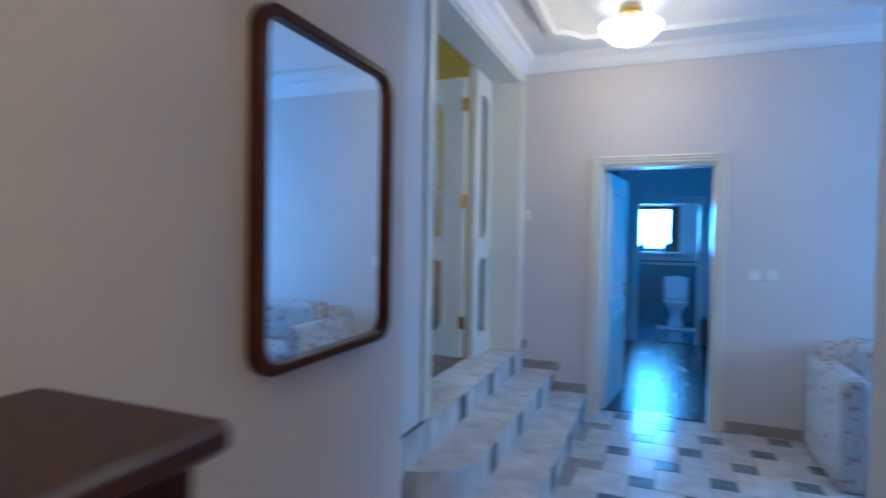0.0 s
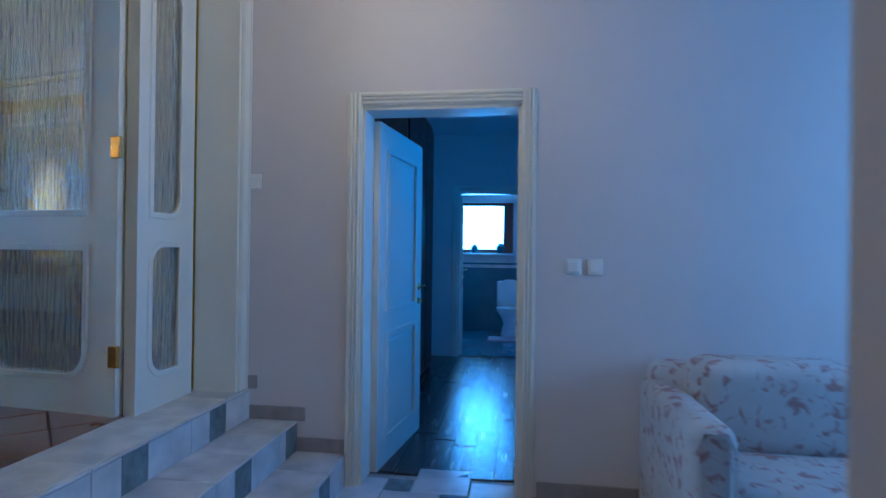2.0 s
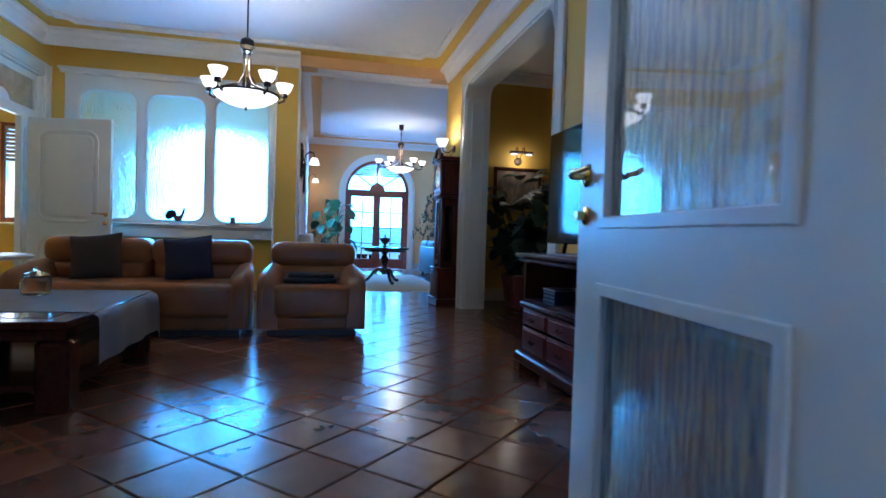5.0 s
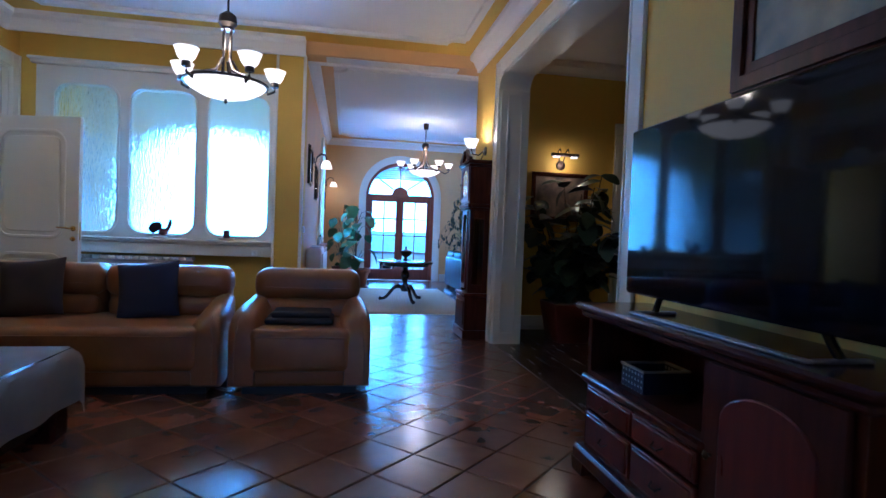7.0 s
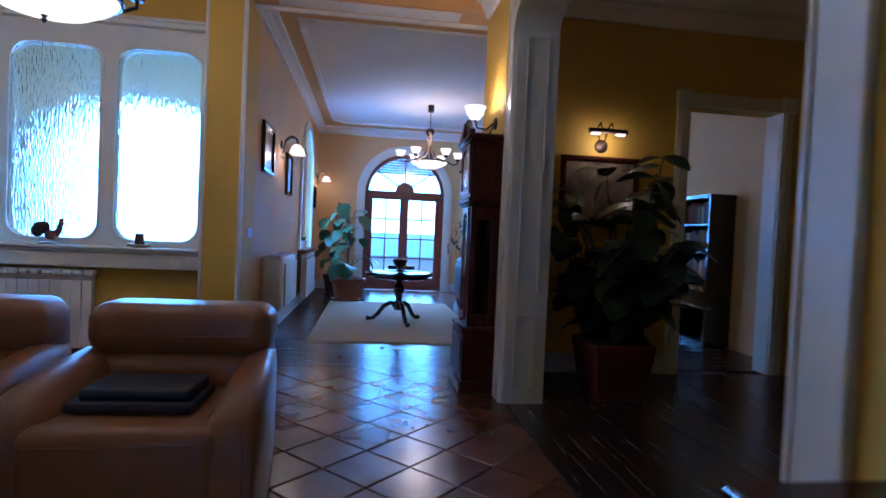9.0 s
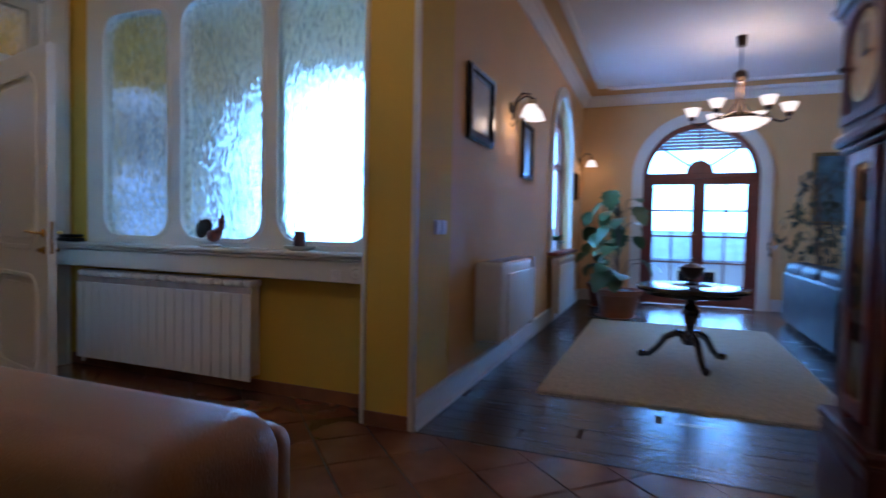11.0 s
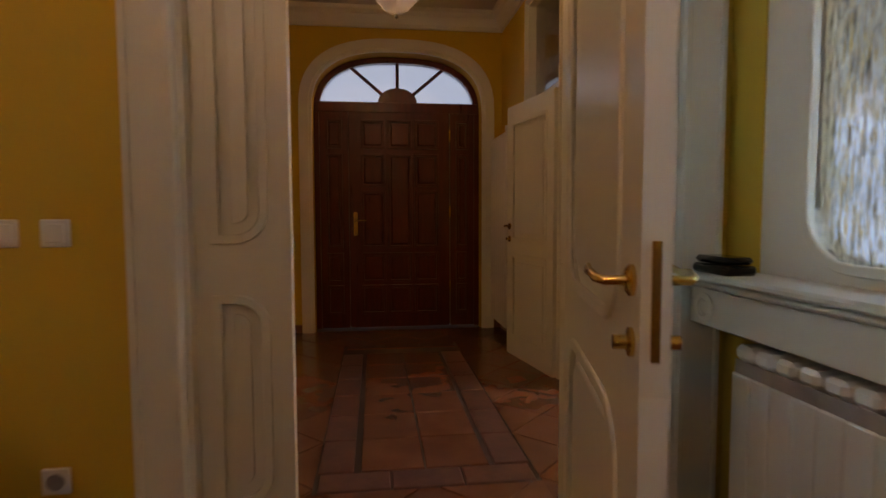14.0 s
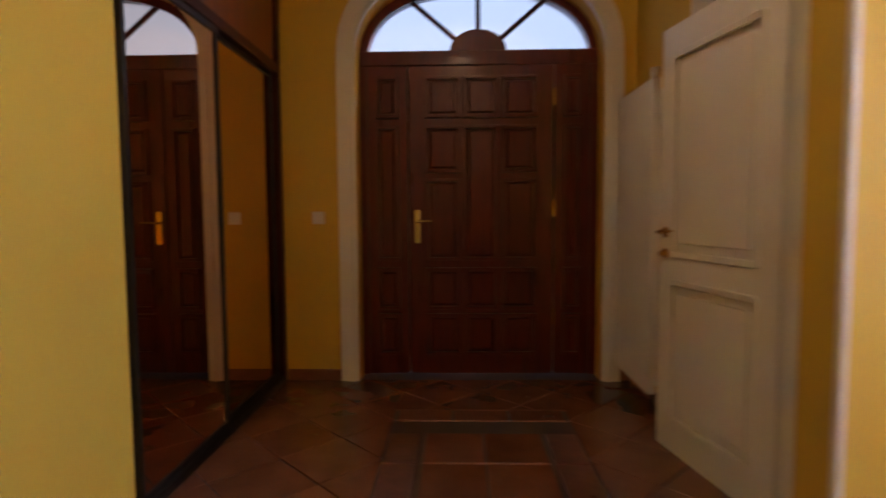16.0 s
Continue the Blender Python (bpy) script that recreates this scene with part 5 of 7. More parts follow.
def chandelier(x, y, zc, zb, arms, reach, bowl_r, metal, label, rz=0.0):
    """Hangs from the ceiling at zc; zb is the bowl's lowest point."""
    th = thing("chandelier", x, y, zc, label, "chandelier", "chandeliers", rz)
    dz = zb - zc
    part("ceiling_rose", lathe([(0.045, -0.11), (0.05, -0.02), (0.05, 0.0)], 18), metal, th)
    part("chain", tube([(0, 0, -0.10), (0, 0, dz + 0.62)], 0.008, 8), metal, th)
    part("crown", lathe([(0.02, dz + 0.66), (0.06, dz + 0.63), (0.07, dz + 0.57), (0.045, dz + 0.54), (0.05, dz + 0.52)], 18), metal, th)
    for k in range(4):
        a = radians(45 + 90 * k)
        part("rod", tube([(0.035 * math.cos(a), 0.035 * math.sin(a), dz + 0.56), (0.035 * math.cos(a), 0.035 * math.sin(a), dz + 0.12)], 0.008, 8), metal, th)
    part("bowl", lathe([(0.004, dz), (bowl_r * 0.3, dz + 0.008), (bowl_r * 0.62, dz + 0.035), (bowl_r * 0.88, dz + 0.08), (bowl_r, dz + 0.115), (bowl_r * 0.97, dz + 0.115), (bowl_r * 0.6, dz + 0.05), (0.004, dz + 0.02)], 36), M_SHADE, th, "glowing opal glass bowl")
    part("bowl_rim", lathe([(bowl_r * 0.99, dz + 0.108), (bowl_r * 1.03, dz + 0.11), (bowl_r * 1.03, dz + 0.125), (bowl_r * 0.97, dz + 0.125)], 36), metal, th)
    part("finial", lathe([(0.002, dz - 0.035), (0.014, dz - 0.02), (0.008, dz - 0.008), (0.016, dz + 0.002)], 12), metal, th)
    for k in range(arms):
        a = 2 * math.pi * k / arms + 0.3
        c, s = math.cos(a), math.sin(a)
        arm = part("arm", tube([(r * c, r * s, dz + q) for r, q in ((0.04, 0.30), (0.10, 0.20), (bowl_r * 1.0, 0.12), (reach * 0.85, 0.085), (reach, 0.115), (reach, 0.15))], 0.011, 8), metal, th)
        part("socket_cup", lathe([(0.03, dz + 0.145), (0.034, dz + 0.15), (0.03, dz + 0.185)], 14, None, (reach * c, reach * s, 0)), metal, arm)
        part("shade", lathe([(q[0], q[1] + dz + 0.18) for q in cup_profile(0.085, 0.095)], 24, None, (reach * c, reach * s, 0)), M_SHADE, arm, "glowing opal glass cup")
    return th


M_BRONZE = mat("dark_bronze", (0.055, 0.03, 0.02), 0.35, metal=0.6, vary=0.3)
chandelier(-6.43, 2.78, LC - 0.004, 2.56, 5, 0.36, 0.30, M_IRON, "dark iron chandelier with opal bowl and five lit cups", 20)
chandelier(-12.47, 5.15, SC - 0.004, 2.70, 6, 0.46, 0.30, M_BRONZE, "bronze chandelier with opal bowl and lit flower cups", 10)
lamp("living_light", "POINT", pose(-6.43, 2.78, 2.98), 30, WARM, 0.12)
lamp("sunroom_light", "POINT", pose(-12.47, 5.15, 3.15), 30, WARM, 0.12)


def sconce(x, y, z, face, up, label, n=1):
    rz = {"-y": 0, "+x": 90, "+y": 180, "-x": 270}[face]
    th = thing("wall_lamp", x, y, z, label, "wall lamp", "wall lamps", rz)
    part("back_plate", lathe([(0.05, 0), (0.048, 0.012), (0.03, 0.02), (0.002, 0.022)], 20), M_IRON, th).matrix_basis = pose(0, 0, 0, 90, 0, 0)
    for k in range(n):
        ox = (k - (n - 1) / 2) * 0.16
        if up:
            pts = [(0, -0.02, 0), (ox * 0.6, -0.08, -0.05), (ox, -0.15, -0.04), (ox, -0.17, 0.02)]
            zz, sgn = 0.02, 1
        else:
            pts = [(0, -0.02, -0.10), (ox * 0.3, -0.05, 0.05), (ox * 0.6, -0.11, 0.10), (ox, -0.18, 0.08), (ox, -0.19, 0.0)]
            zz, sgn = 0.0, -1
        arm = part("arm", tube(pts, 0.008, 8), M_IRON, th)
        e = pts[-1]
        part("shade", lathe([(q[0], zz + sgn * q[1]) for q in cup_profile(0.085, 0.10)][::sgn], 22, None, (e[0], e[1], 0)), M_SHADE, arm, "glowing opal glass cup")
    part("scroll", tube([(0, -0.02, -0.02), (0, -0.06, -0.12), (0, -0.02, -0.16), (0, 0.0, -0.13)], 0.006, 6), M_IRON, th)
    m = pose(x, y, z, 0, 0, rz) @ pose(0, -0.18, 0.12 if up else -0.14)
    lamp("wall_lamp_bulb", "POINT", m, 12.0 if up else 2.5, WARM, 0.05)
    return th


sconce(-7.98, 5.218, 2.55, "-y", True, "iron wall lamp with a lit upturned opal cup")
sconce(-5.95, 0.202, 2.50, "+y", True, "iron wall lamp with a lit upturned opal cup")
sconce(-10.30, 3.202, 2.62, "+y", False, "curved iron wall lamp with two lit opal cups", 2)
sconce(-14.40, 3.202, 2.68, "+y", False, "curved iron wall lamp with a lit opal cup")

# ---- longcase clock ----
ck = thing("longcase_clock", -7.87, 5.085, L, "tall dark wooden longcase clock with a glazed door", "clock")
ck.scale.y = 0.86
part("plinth", boxes((-0.26, -0.16, 0, 0.26, 0.15, 0.10), bevel=0.012), M_WOOD, ck)
part("base", boxes((-0.24, -0.14, 0.10, 0.24, 0.15, 0.45), (-0.20, -0.148, 0.15, 0.20, -0.135, 0.40), bevel=0.008), M_WOOD, ck)
part("base_moulding", boxes((-0.25, -0.15, 0.45, 0.25, 0.15, 0.49), bevel=0.012), M_WOOD, ck)
for nm, b in (("back_board", (-0.20, 0.12, 0.49, 0.20, 0.145, 1.40)), ("side_board", (-0.20, -0.075, 0.49, -0.165, 0.12, 1.40)), ("front_stile", (-0.20, -0.10, 0.49, -0.10, -0.075, 1.40)), ("front_stile", (0.10, -0.10, 0.49, 0.20, -0.075, 1.40)), ("side_stile", (0.165, -0.075, 0.49, 0.20, -0.055, 1.40)), ("side_stile", (0.165, 0.08, 0.49, 0.20, 0.12, 1.40)), ("side_rail", (0.165, -0.055, 0.49, 0.20, 0.08, 0.58)), ("side_rail", (0.165, -0.055, 1.28, 0.20, 0.08, 1.40))):
    part(nm, boxes(b, bevel=0.002), M_WOOD, ck)
part("waist_door", ring(rounded(-0.11, 0.53, 0.11, 1.37, 0.003), [(a, z) for a, z in rounded(-0.08, 0.58, 0.08, 1.33, 0.04)], -0.115, -0.095), M_DOORW, ck)
part("door_glass", boxes((-0.085, -0.106, 0.57, 0.085, -0.103, 1.34)), M_GLASS, ck)
part("side_glass", boxes((0.18, -0.055, 0.58, 0.184, 0.08, 1.28)), M_GLASS, ck)
part("pendulum", lathe([(0.002, -0.006), (0.06, -0.004), (0.06, 0.004), (0.002, 0.006)], 24), M_BRASS, ck, "brass pendulum bob").matrix_basis = pose(0, -0.03, 0.78, 90, 0, 0)
part("pendulum_rod", tube([(0, -0.03, 0.84), (0, -0.03, 1.38)], 0.004, 6), M_BRASS, ck)
part("shoulder_moulding", boxes((-0.24, -0.14, 1.40, 0.24, 0.15, 1.44), (-0.225, -0.125, 1.375, 0.225, 0.15, 1.40), bevel=0.010), M_WOOD, ck)
part("hood", boxes((-0.22, -0.12, 1.44, 0.22, 0.15, 1.86), bevel=0.006), M_WOOD, ck)
part("hood_door", ring(rounded(-0.19, 1.47, 0.19, 1.84, 0.003), rounded(-0.15, 1.50, 0.15, 1.81, 0.13, corners=(0, 0, 1, 1)), -0.135, -0.118), M_DOORW, ck)
part("dial", lathe([(0.14, 0), (0.14, 0.006), (0.002, 0.007)], 32), M_BRASS, ck, "brass clock dial").matrix_basis = pose(0, -0.12, 1.66, 90, 0, 0)
part("hand", boxes((-0.004, -0.132, 1.66, 0.004, -0.129, 1.76)), M_IRON, ck)
part("hand", boxes((0.0, -0.132, 1.656, 0.07, -0.129, 1.664)), M_IRON, ck)
part("cornice", boxes((-0.27, -0.16, 1.86, 0.27, 0.15, 1.90), (-0.245, -0.14, 1.83, 0.245, 0.15, 1.86), bevel=0.012), M_WOOD, ck)
for sx in (-1, 1):
    o = [(sx * 0.25, 1.90), (sx * 0.25, 1.93), (sx * 0.15, 1.97), (sx * 0.07, 2.03), (sx * 0.02, 2.02), (sx * 0.05, 1.97), (sx * 0.10, 1.92), (sx * 0.10, 1.90)]
    part("swan_neck", prism(o, -0.15, -0.11), M_WOOD, ck, bevel=0.006)
part("hood_knob", lathe([(0.006, 0), (0.012, 0.01), (0.004, 0.02)], 10), M_IRON, ck).matrix_basis = pose(-0.165, -0.135, 1.66, 90, 0, 0)
# ---- sunroom ----
def arch_ring(a0, a1, z0, spring, top, w, d0, d1, axis, sq=2.0):
    """An arched surround of width w outside the outline, open at the foot."""
    inn, out = arch(a0, a1, z0, spring, top, sq=sq)[1:] + [(a0, z0)], arch(a0 - w, a1 + w, z0, spring, top + w, sq=sq)[1:] + [(a0 - w, z0)]
    bm = bmesh.new()
    put = (lambda a, z, d: (a, d, z)) if axis == "y" else (lambda a, z, d: (d, a, z))
    rows = [[bm.verts.new(put(a, z, d)) for a, z in ln] for ln, d in ((out, d0), (out, d1), (inn, d1), (inn, d0))]
    for i in range(len(inn) - 1):
        for p, q in zip(rows, rows[1:] + rows[:1]):
            bm.faces.new((p[i], p[i + 1], q[i + 1], q[i]))
    for i in (0, len(inn) - 1):
        bm.faces.new([r[i] for r in rows])
    return bm


fd = thing("door_5", 0, 0, 0, "red-brown arched garden double door with clear panes", "door", kind="structure")
part("surround", arch_ring(4.13, 5.72, L, 2.45, 3.24, 0.16, -14.80, -14.765, "x"), M_WHITE, fd, "white arched plaster surround")
part("surround_bead", arch_ring(4.06, 5.79, L, 2.45, 3.31, 0.05, -14.77, -14.75, "x"), M_WHITE, fd)
part("door_frame", arch_ring(4.20, 5.65, L, 2.45, 3.17, 0.072, -14.93, -14.84, "x"), M_REDW, fd)
part("transom_bar", boxes((-14.93, 4.15, 2.42, -14.84, 5.70, 2.50), bevel=0.006), M_REDW, fd)
part("half_round_block", prism([(4.925 + 0.19 * math.cos(radians(a)), 2.50 + 0.19 * math.sin(radians(a))) for a in range(0, 181, 12)], -14.92, -14.85, "x"), M_REDW, fd)
for a in (38, 90, 142):
    c, s = math.cos(radians(a)), math.sin(radians(a))
    part("fan_bar", tube([(-14.885, 4.925 + 0.18 * c, 2.5 + 0.18 * s), (-14.885, 4.925 + 0.70 * c, 2.47 + 0.69 * s)], 0.016, 6), M_REDW, fd)
for y0 in (4.20, 4.925):
    w = 0.725
    lf = part("door_leaf", boxes((-14.92, y0, L + 0.01, -14.86, y0 + 0.09, 2.42), (-14.92, y0 + w - 0.09, L + 0.01, -14.86, y0 + w, 2.42), (-14.92, y0 + 0.09, L + 0.01, -14.86, y0 + w - 0.09, L + 0.26), (-14.92, y0 + 0.09, 2.33, -14.86, y0 + w - 0.09, 2.42), bevel=0.003), M_REDW, fd)
    part("glazing_bar", boxes((-14.91, y0 + w / 2 - 0.013, L + 0.26, -14.87, y0 + w / 2 + 0.013, 2.33)), M_REDW, lf)
    for k in range(1, 4):
        z = L + 0.26 + k * (2.33 - L - 0.26) / 4
        part("glazing_bar", boxes((-14.91, y0 + 0.09, z - 0.013, -14.87, y0 + w - 0.09, z + 0.013)), M_REDW, lf)
    for q in range(2):
        for k in range(4):
            hz = (2.33 - L - 0.26) / 4
            ya = y0 + 0.09 + q * (w / 2 - 0.09)
            p = part("pane", boxes((-14.892, ya, L + 0.26 + k * hz, -14.888, ya + w / 2 - 0.09, L + 0.26 + (k + 1) * hz)), M_GLASS, lf)
            p.visible_shadow = False
p = part("fan_pane", prism(arch(4.21, 5.64, 2.50, 2.51, 3.16), -14.89, -14.887, "x"), M_GLASS, fd)
p.visible_shadow = False
part("shutter", boxes(*[(-14.99, 4.1, 2.86 + 0.05 * k, -14.965, 5.75, 2.905 + 0.05 * k) for k in range(8)], bevel=0.004), M_SKIRT, fd, "half-lowered grey roller shutter")
part("door_handle", tube([(-14.86, 4.89, 1.58), (-14.82, 4.89, 1.58), (-14.815, 4.80, 1.58)], 0.009, 8), M_BRASS, fd)

aw = thing("window_3", 0, 0, 0, "arched window with red-brown frame in the ochre wall", "window", kind="structure")
part("surround", arch_ring(-13.6, -12.2, 1.34, 2.6, 3.28, 0.12, 3.20, 3.235, "y"), M_WHITE, aw)
part("window_frame", arch_ring(-13.53, -12.27, 1.34, 2.6, 3.21, 0.075, 3.02, 3.09, "y"), M_REDW, aw)
part("mullion", boxes((-12.93, 3.03, 1.36, -12.87, 3.08, 3.20), (-13.55, 3.03, 2.42, -12.25, 3.08, 2.48)), M_REDW, aw)
part("pane", prism(arch(-13.54, -12.26, 1.36, 2.6, 3.20), 3.05, 3.055), M_GLASS, aw).visible_shadow = False
part("window_sill", boxes((-13.7, 3.0, 1.30, -12.1, 3.32, 1.34), bevel=0.008), M_REDW, aw)

M_BOARD = mat("pale_blue_skirting", (0.62, 0.62, 0.62), 0.4, vary=0.05)
sk = thing("baseboard_sunroom", 0, 0, 0, "tall white moulded baseboard along the ochre wall", "baseboard", kind="structure")
part("board", boxes((-14.76, 3.2, L, -8.42, 3.222, L + 0.17), (-14.76, 3.2, L, -8.42, 3.23, L + 0.03), (-14.76, 3.2, L + 0.14, -8.42, 3.227, L + 0.16), bevel=0.003), M_BOARD, sk)
part("board", boxes((-14.80, 5.9, L, -14.778, 8.4, L + 0.17), (-14.80, 3.23, L, -14.778, 3.96, L + 0.17), bevel=0.003), M_BOARD, sk)
part("board", boxes((-8.32, 5.53, L, -8.298, 6.92, L + 0.17), (-8.32, 5.53, L + 0.03, -8.293, 6.92, L + 0.05), bevel=0.003), M_BOARD, sk)

fc = thing("fan_coil_unit", -9.95, 3.20, L + 0.30, "white floor fan-coil unit with a slotted top", "heater", rz=180)
part("casing", soft_box(-0.52, -0.20, 0.0, 0.52, 0.0, 0.56, 0.03, 3), M_PLAST, fc)
part("grille", boxes(*[(-0.45, -0.17 + 0.022 * k, 0.556, 0.45, -0.16 + 0.022 * k, 0.568) for k in range(6)]), M_SKIRT, fc)
part("front_panel", soft_box(-0.36, -0.215, 0.03, 0.50, -0.195, 0.48, 0.008, 2), M_PLAST, fc)
part("side_cap", soft_box(0.42, -0.21, 0.0, 0.53, -0.005, 0.57, 0.02, 2), M_CREAM, fc)
part("power_cable", tube([(0.45, -0.03, 0.02), (0.46, -0.02, -0.12), (0.44, -0.03, -0.2), (0.40, -0.02, -0.12), (0.40, -0.005, -0.02)], 0.005, 6), M_PLAST, fc)
radiator(-13.55, 3.245, L + 0.12, 180, 15, 0.66, depth=0.10, label="white sectional radiator under the arched window").matrix_world = pose(-12.1, 3.245, L + 0.12, 0, 0, 180)
M_ENGR = mat("dark_engraving", (0.16, 0.16, 0.17), 0.3, vary=0.6, scale=7, second=(0.04, 0.04, 0.05))
picture("dark_framed_print", -9.46, 3.202, 2.44, "+y", 0.56, 0.50, M_BLACK, M_ENGR, 0.07, "dark print in a glossy black frame")
picture("dark_framed_print", -10.88, 3.202, 2.33, "+y", 0.42, 0.52, M_BLACK, M_ENGR, 0.05, "small dark print in a glossy black frame")
picture("dark_framed_print", -14.10, 3.202, 2.25, "+y", 0.26, 0.40, M_BLACK, M_ENGR, 0.04, "small dark print in a thin black frame")
M_ART3 = mat("green_blue_painting", (0.10, 0.20, 0.22), 0.5, vary=0.6, scale=4, second=(0.03, 0.05, 0.06))
picture("framed_landscape", -14.798, 6.75, 2.25, "+x", 0.8, 1.0, M_GOLD, M_ART3, 0.05, "dark landscape in a thin gilt frame")
for xx in (-8.72, -8.81):
    switch(xx, 3.201, 1.60, "+y", "pale double light switch on the ochre wall")

# rug, table and urn
M_RUG = mat("cream_wool_rug", (0.55, 0.46, 0.30), 0.95, vary=0.25, scale=14, bump=1.0, bump_scale=90, stretch=(1, 6, 1))
rg = thing("rug", 0, 0, 0, "cream woven wool rug with a fringed edge", "rug")
part("woven_field", soft_box(-12.75, 3.66, L, -9.45, 5.55, L + 0.016, 0.006, 2), M_RUG, rg)
bm = bmesh.new()
for k in range(150):
    yy = 3.67 + 1.87 * k / 149
    for xx, s in ((-9.45, 1), (-12.75, -1)):
        e = 0.05 + 0.025 * random.random()
        tube([(xx - s * 0.01, yy, L + 0.008), (xx + s * e * 0.6, yy + random.uniform(-0.008, 0.008), L + 0.005), (xx + s * e, yy + random.uniform(-0.015, 0.015), L + 0.003)], 0.0035, 4, bm)
tagged(part("fringe", bm, M_RUG, rg), kind="stuff")
M_BLKW = mat("black_stained_wood", (0.018, 0.012, 0.010), 0.2, vary=0.3, scale=6, coat=0.4)
pt = thing("pedestal_table", -10.72, 4.66, L + 0.016, "round dark wooden pedestal table on three claw feet", "table")
part("tabletop", lathe([(0.40, 0.60), (0.43, 0.61), (0.44, 0.63), (0.43, 0.645), (0.40, 0.65), (0.002, 0.65)], 40), M_BLKW, pt)
part("apron", lathe([(0.30, 0.56), (0.36, 0.57), (0.37, 0.60)], 32), M_BLKW, pt)
part("column", lathe([(0.05, 0.16), (0.075, 0.20), (0.06, 0.24), (0.035, 0.29), (0.05, 0.36), (0.075, 0.42), (0.06, 0.47), (0.035, 0.50), (0.06, 0.54), (0.10, 0.565)], 24), M_BLKW, pt)
for k in range(3):
    a = radians(15 + 120 * k)
    c, s = math.cos(a), math.sin(a)
    lg = part("leg", tube([(r * c, r * s, z) for r, z in ((0.03, 0.22), (0.10, 0.25), (0.19, 0.20), (0.26, 0.10), (0.33, 0.035), (0.38, 0.03))], 0.036, 10, None, 0.022), M_BLKW, pt)
    bm = bmesh.new()
    bmesh.ops.create_uvsphere(bm, u_segments=12, v_segments=8, radius=0.032, matrix=pose(0.39 * c, 0.39 * s, 0.031))
    part("claw_foot", bm, M_BLKW, lg)
dl = solid("lace_doily", lathe([(0.15, 0), (0.16, 0.002), (0.002, 0.003)], 40), M_LINEN, "pale round doily on the pedestal table", "doily", "thing", m=pose(-10.72, 4.66, L + 0.6665))
ur = thing("bronze_urn", -10.72, 4.66, L + 0.670, "dark bronze lidded urn standing on the table", "urn")
part("urn_body", lathe([(0.05, 0), (0.055, 0.012), (0.02, 0.03), (0.025, 0.05), (0.07, 0.08), (0.095, 0.13), (0.10, 0.15), (0.085, 0.15), (0.05, 0.10)], 24), M_BRONZE, ur)
part("lid", lathe([(0.085, 0.15), (0.05, 0.17), (0.02, 0.18), (0.012, 0.20), (0.018, 0.215), (0.003, 0.23)], 20), M_BRONZE, ur)

M_BLEATH = mat("black_leather", (0.011, 0.012, 0.016), 0.42, spec=0.22, vary=0.3, scale=6, bump=0.3, bump_scale=180)
bs = thing("black_leather_sofa", -12.45, 5.82, L, "black leather sofa seen from its back", "sofa")
part("back_panel", soft_box(-1.15, 0.0, 0.06, 1.15, 0.16, 0.66, 0.04), M_BLEATH, bs)
for k in range(3):
    part("back_cushion", soft_box(-1.10 + 0.74 * k, 0.02, 0.55, -0.38 + 0.74 * k, 0.28, 0.78, 0.07), M_BLEATH, bs)
    part("seat_cushion", soft_box(-0.95 + 0.64 * k, 0.2, 0.28, -0.33 + 0.64 * k, 0.88, 0.44, 0.05), M_BLEATH, bs)
part("base", soft_box(-1.15, 0.04, 0.05, 1.15, 0.86, 0.3, 0.03), M_BLEATH, bs)
for a in (-1.17, 0.97):
    part("arm", soft_box(a, 0.02, 0.05, a + 0.2, 0.88, 0.58, 0.06), M_BLEATH, bs)
for sx in (-1.08, 1.08):
    for yy in (0.08, 0.8):
        part("foot", boxes((sx - 0.03, yy - 0.03, 0, sx + 0.03, yy + 0.03, 0.06)), M_FOOT, bs)

# bookshelf by the far wall
bk = thing("bookcase", -10.6, 8.24, L, "dark wooden bookcase with full shelves", "bookcase")
part("carcass", boxes((-1.1, -0.16, 0, 1.1, 0.16, 0.06), (-1.1, -0.16, 1.72, 1.1, 0.16, 1.76), (-1.1, 0.14, 0, 1.1, 0.16, 1.76), *[(x - 0.015, -0.16, 0.06, x + 0.015, 0.14, 1.72) for x in (-1.085, -0.55, 0.0, 0.55, 1.085)]), M_BLKW, bk)
for z in (0.42, 0.75, 1.08, 1.40):
    part("shelf", boxes((-1.07, -0.15, z, 1.07, 0.14, z + 0.02)), M_BLKW, bk)
BOOKS = [mat("book_cloth", c, 0.7, vary=0.2) for c in ((0.25, 0.06, 0.05), (0.05, 0.08, 0.16), (0.45, 0.40, 0.30), (0.06, 0.12, 0.08), (0.30, 0.20, 0.08))]
for z in (0.44, 0.77, 1.10, 1.42):
    for sec in range(4):
        x = -1.06 + 0.54 * sec
        while x < -1.06 + 0.54 * sec + 0.45:
            tk = random.uniform(0.025, 0.05)
            h = random.uniform(0.19, 0.26)
            bo = solid("book", boxes((x, 8.12, L + z + 0.001, x + tk, 8.30, L + z + h), bevel=0.003), random.choice(BOOKS), "cloth-bound book standing on the bookcase shelf", "book", "thing", "books on the bookcase", smooth=0, m=Matrix.Translation((-10.6, 0, 0)))
            x += tk + 0.002


# ---- plants ----
def leaf_mat(name, colour, rough=0.4):
    m = mat(name, colour, rough, vary=0.35, scale=5, bump=0.1)
    return m


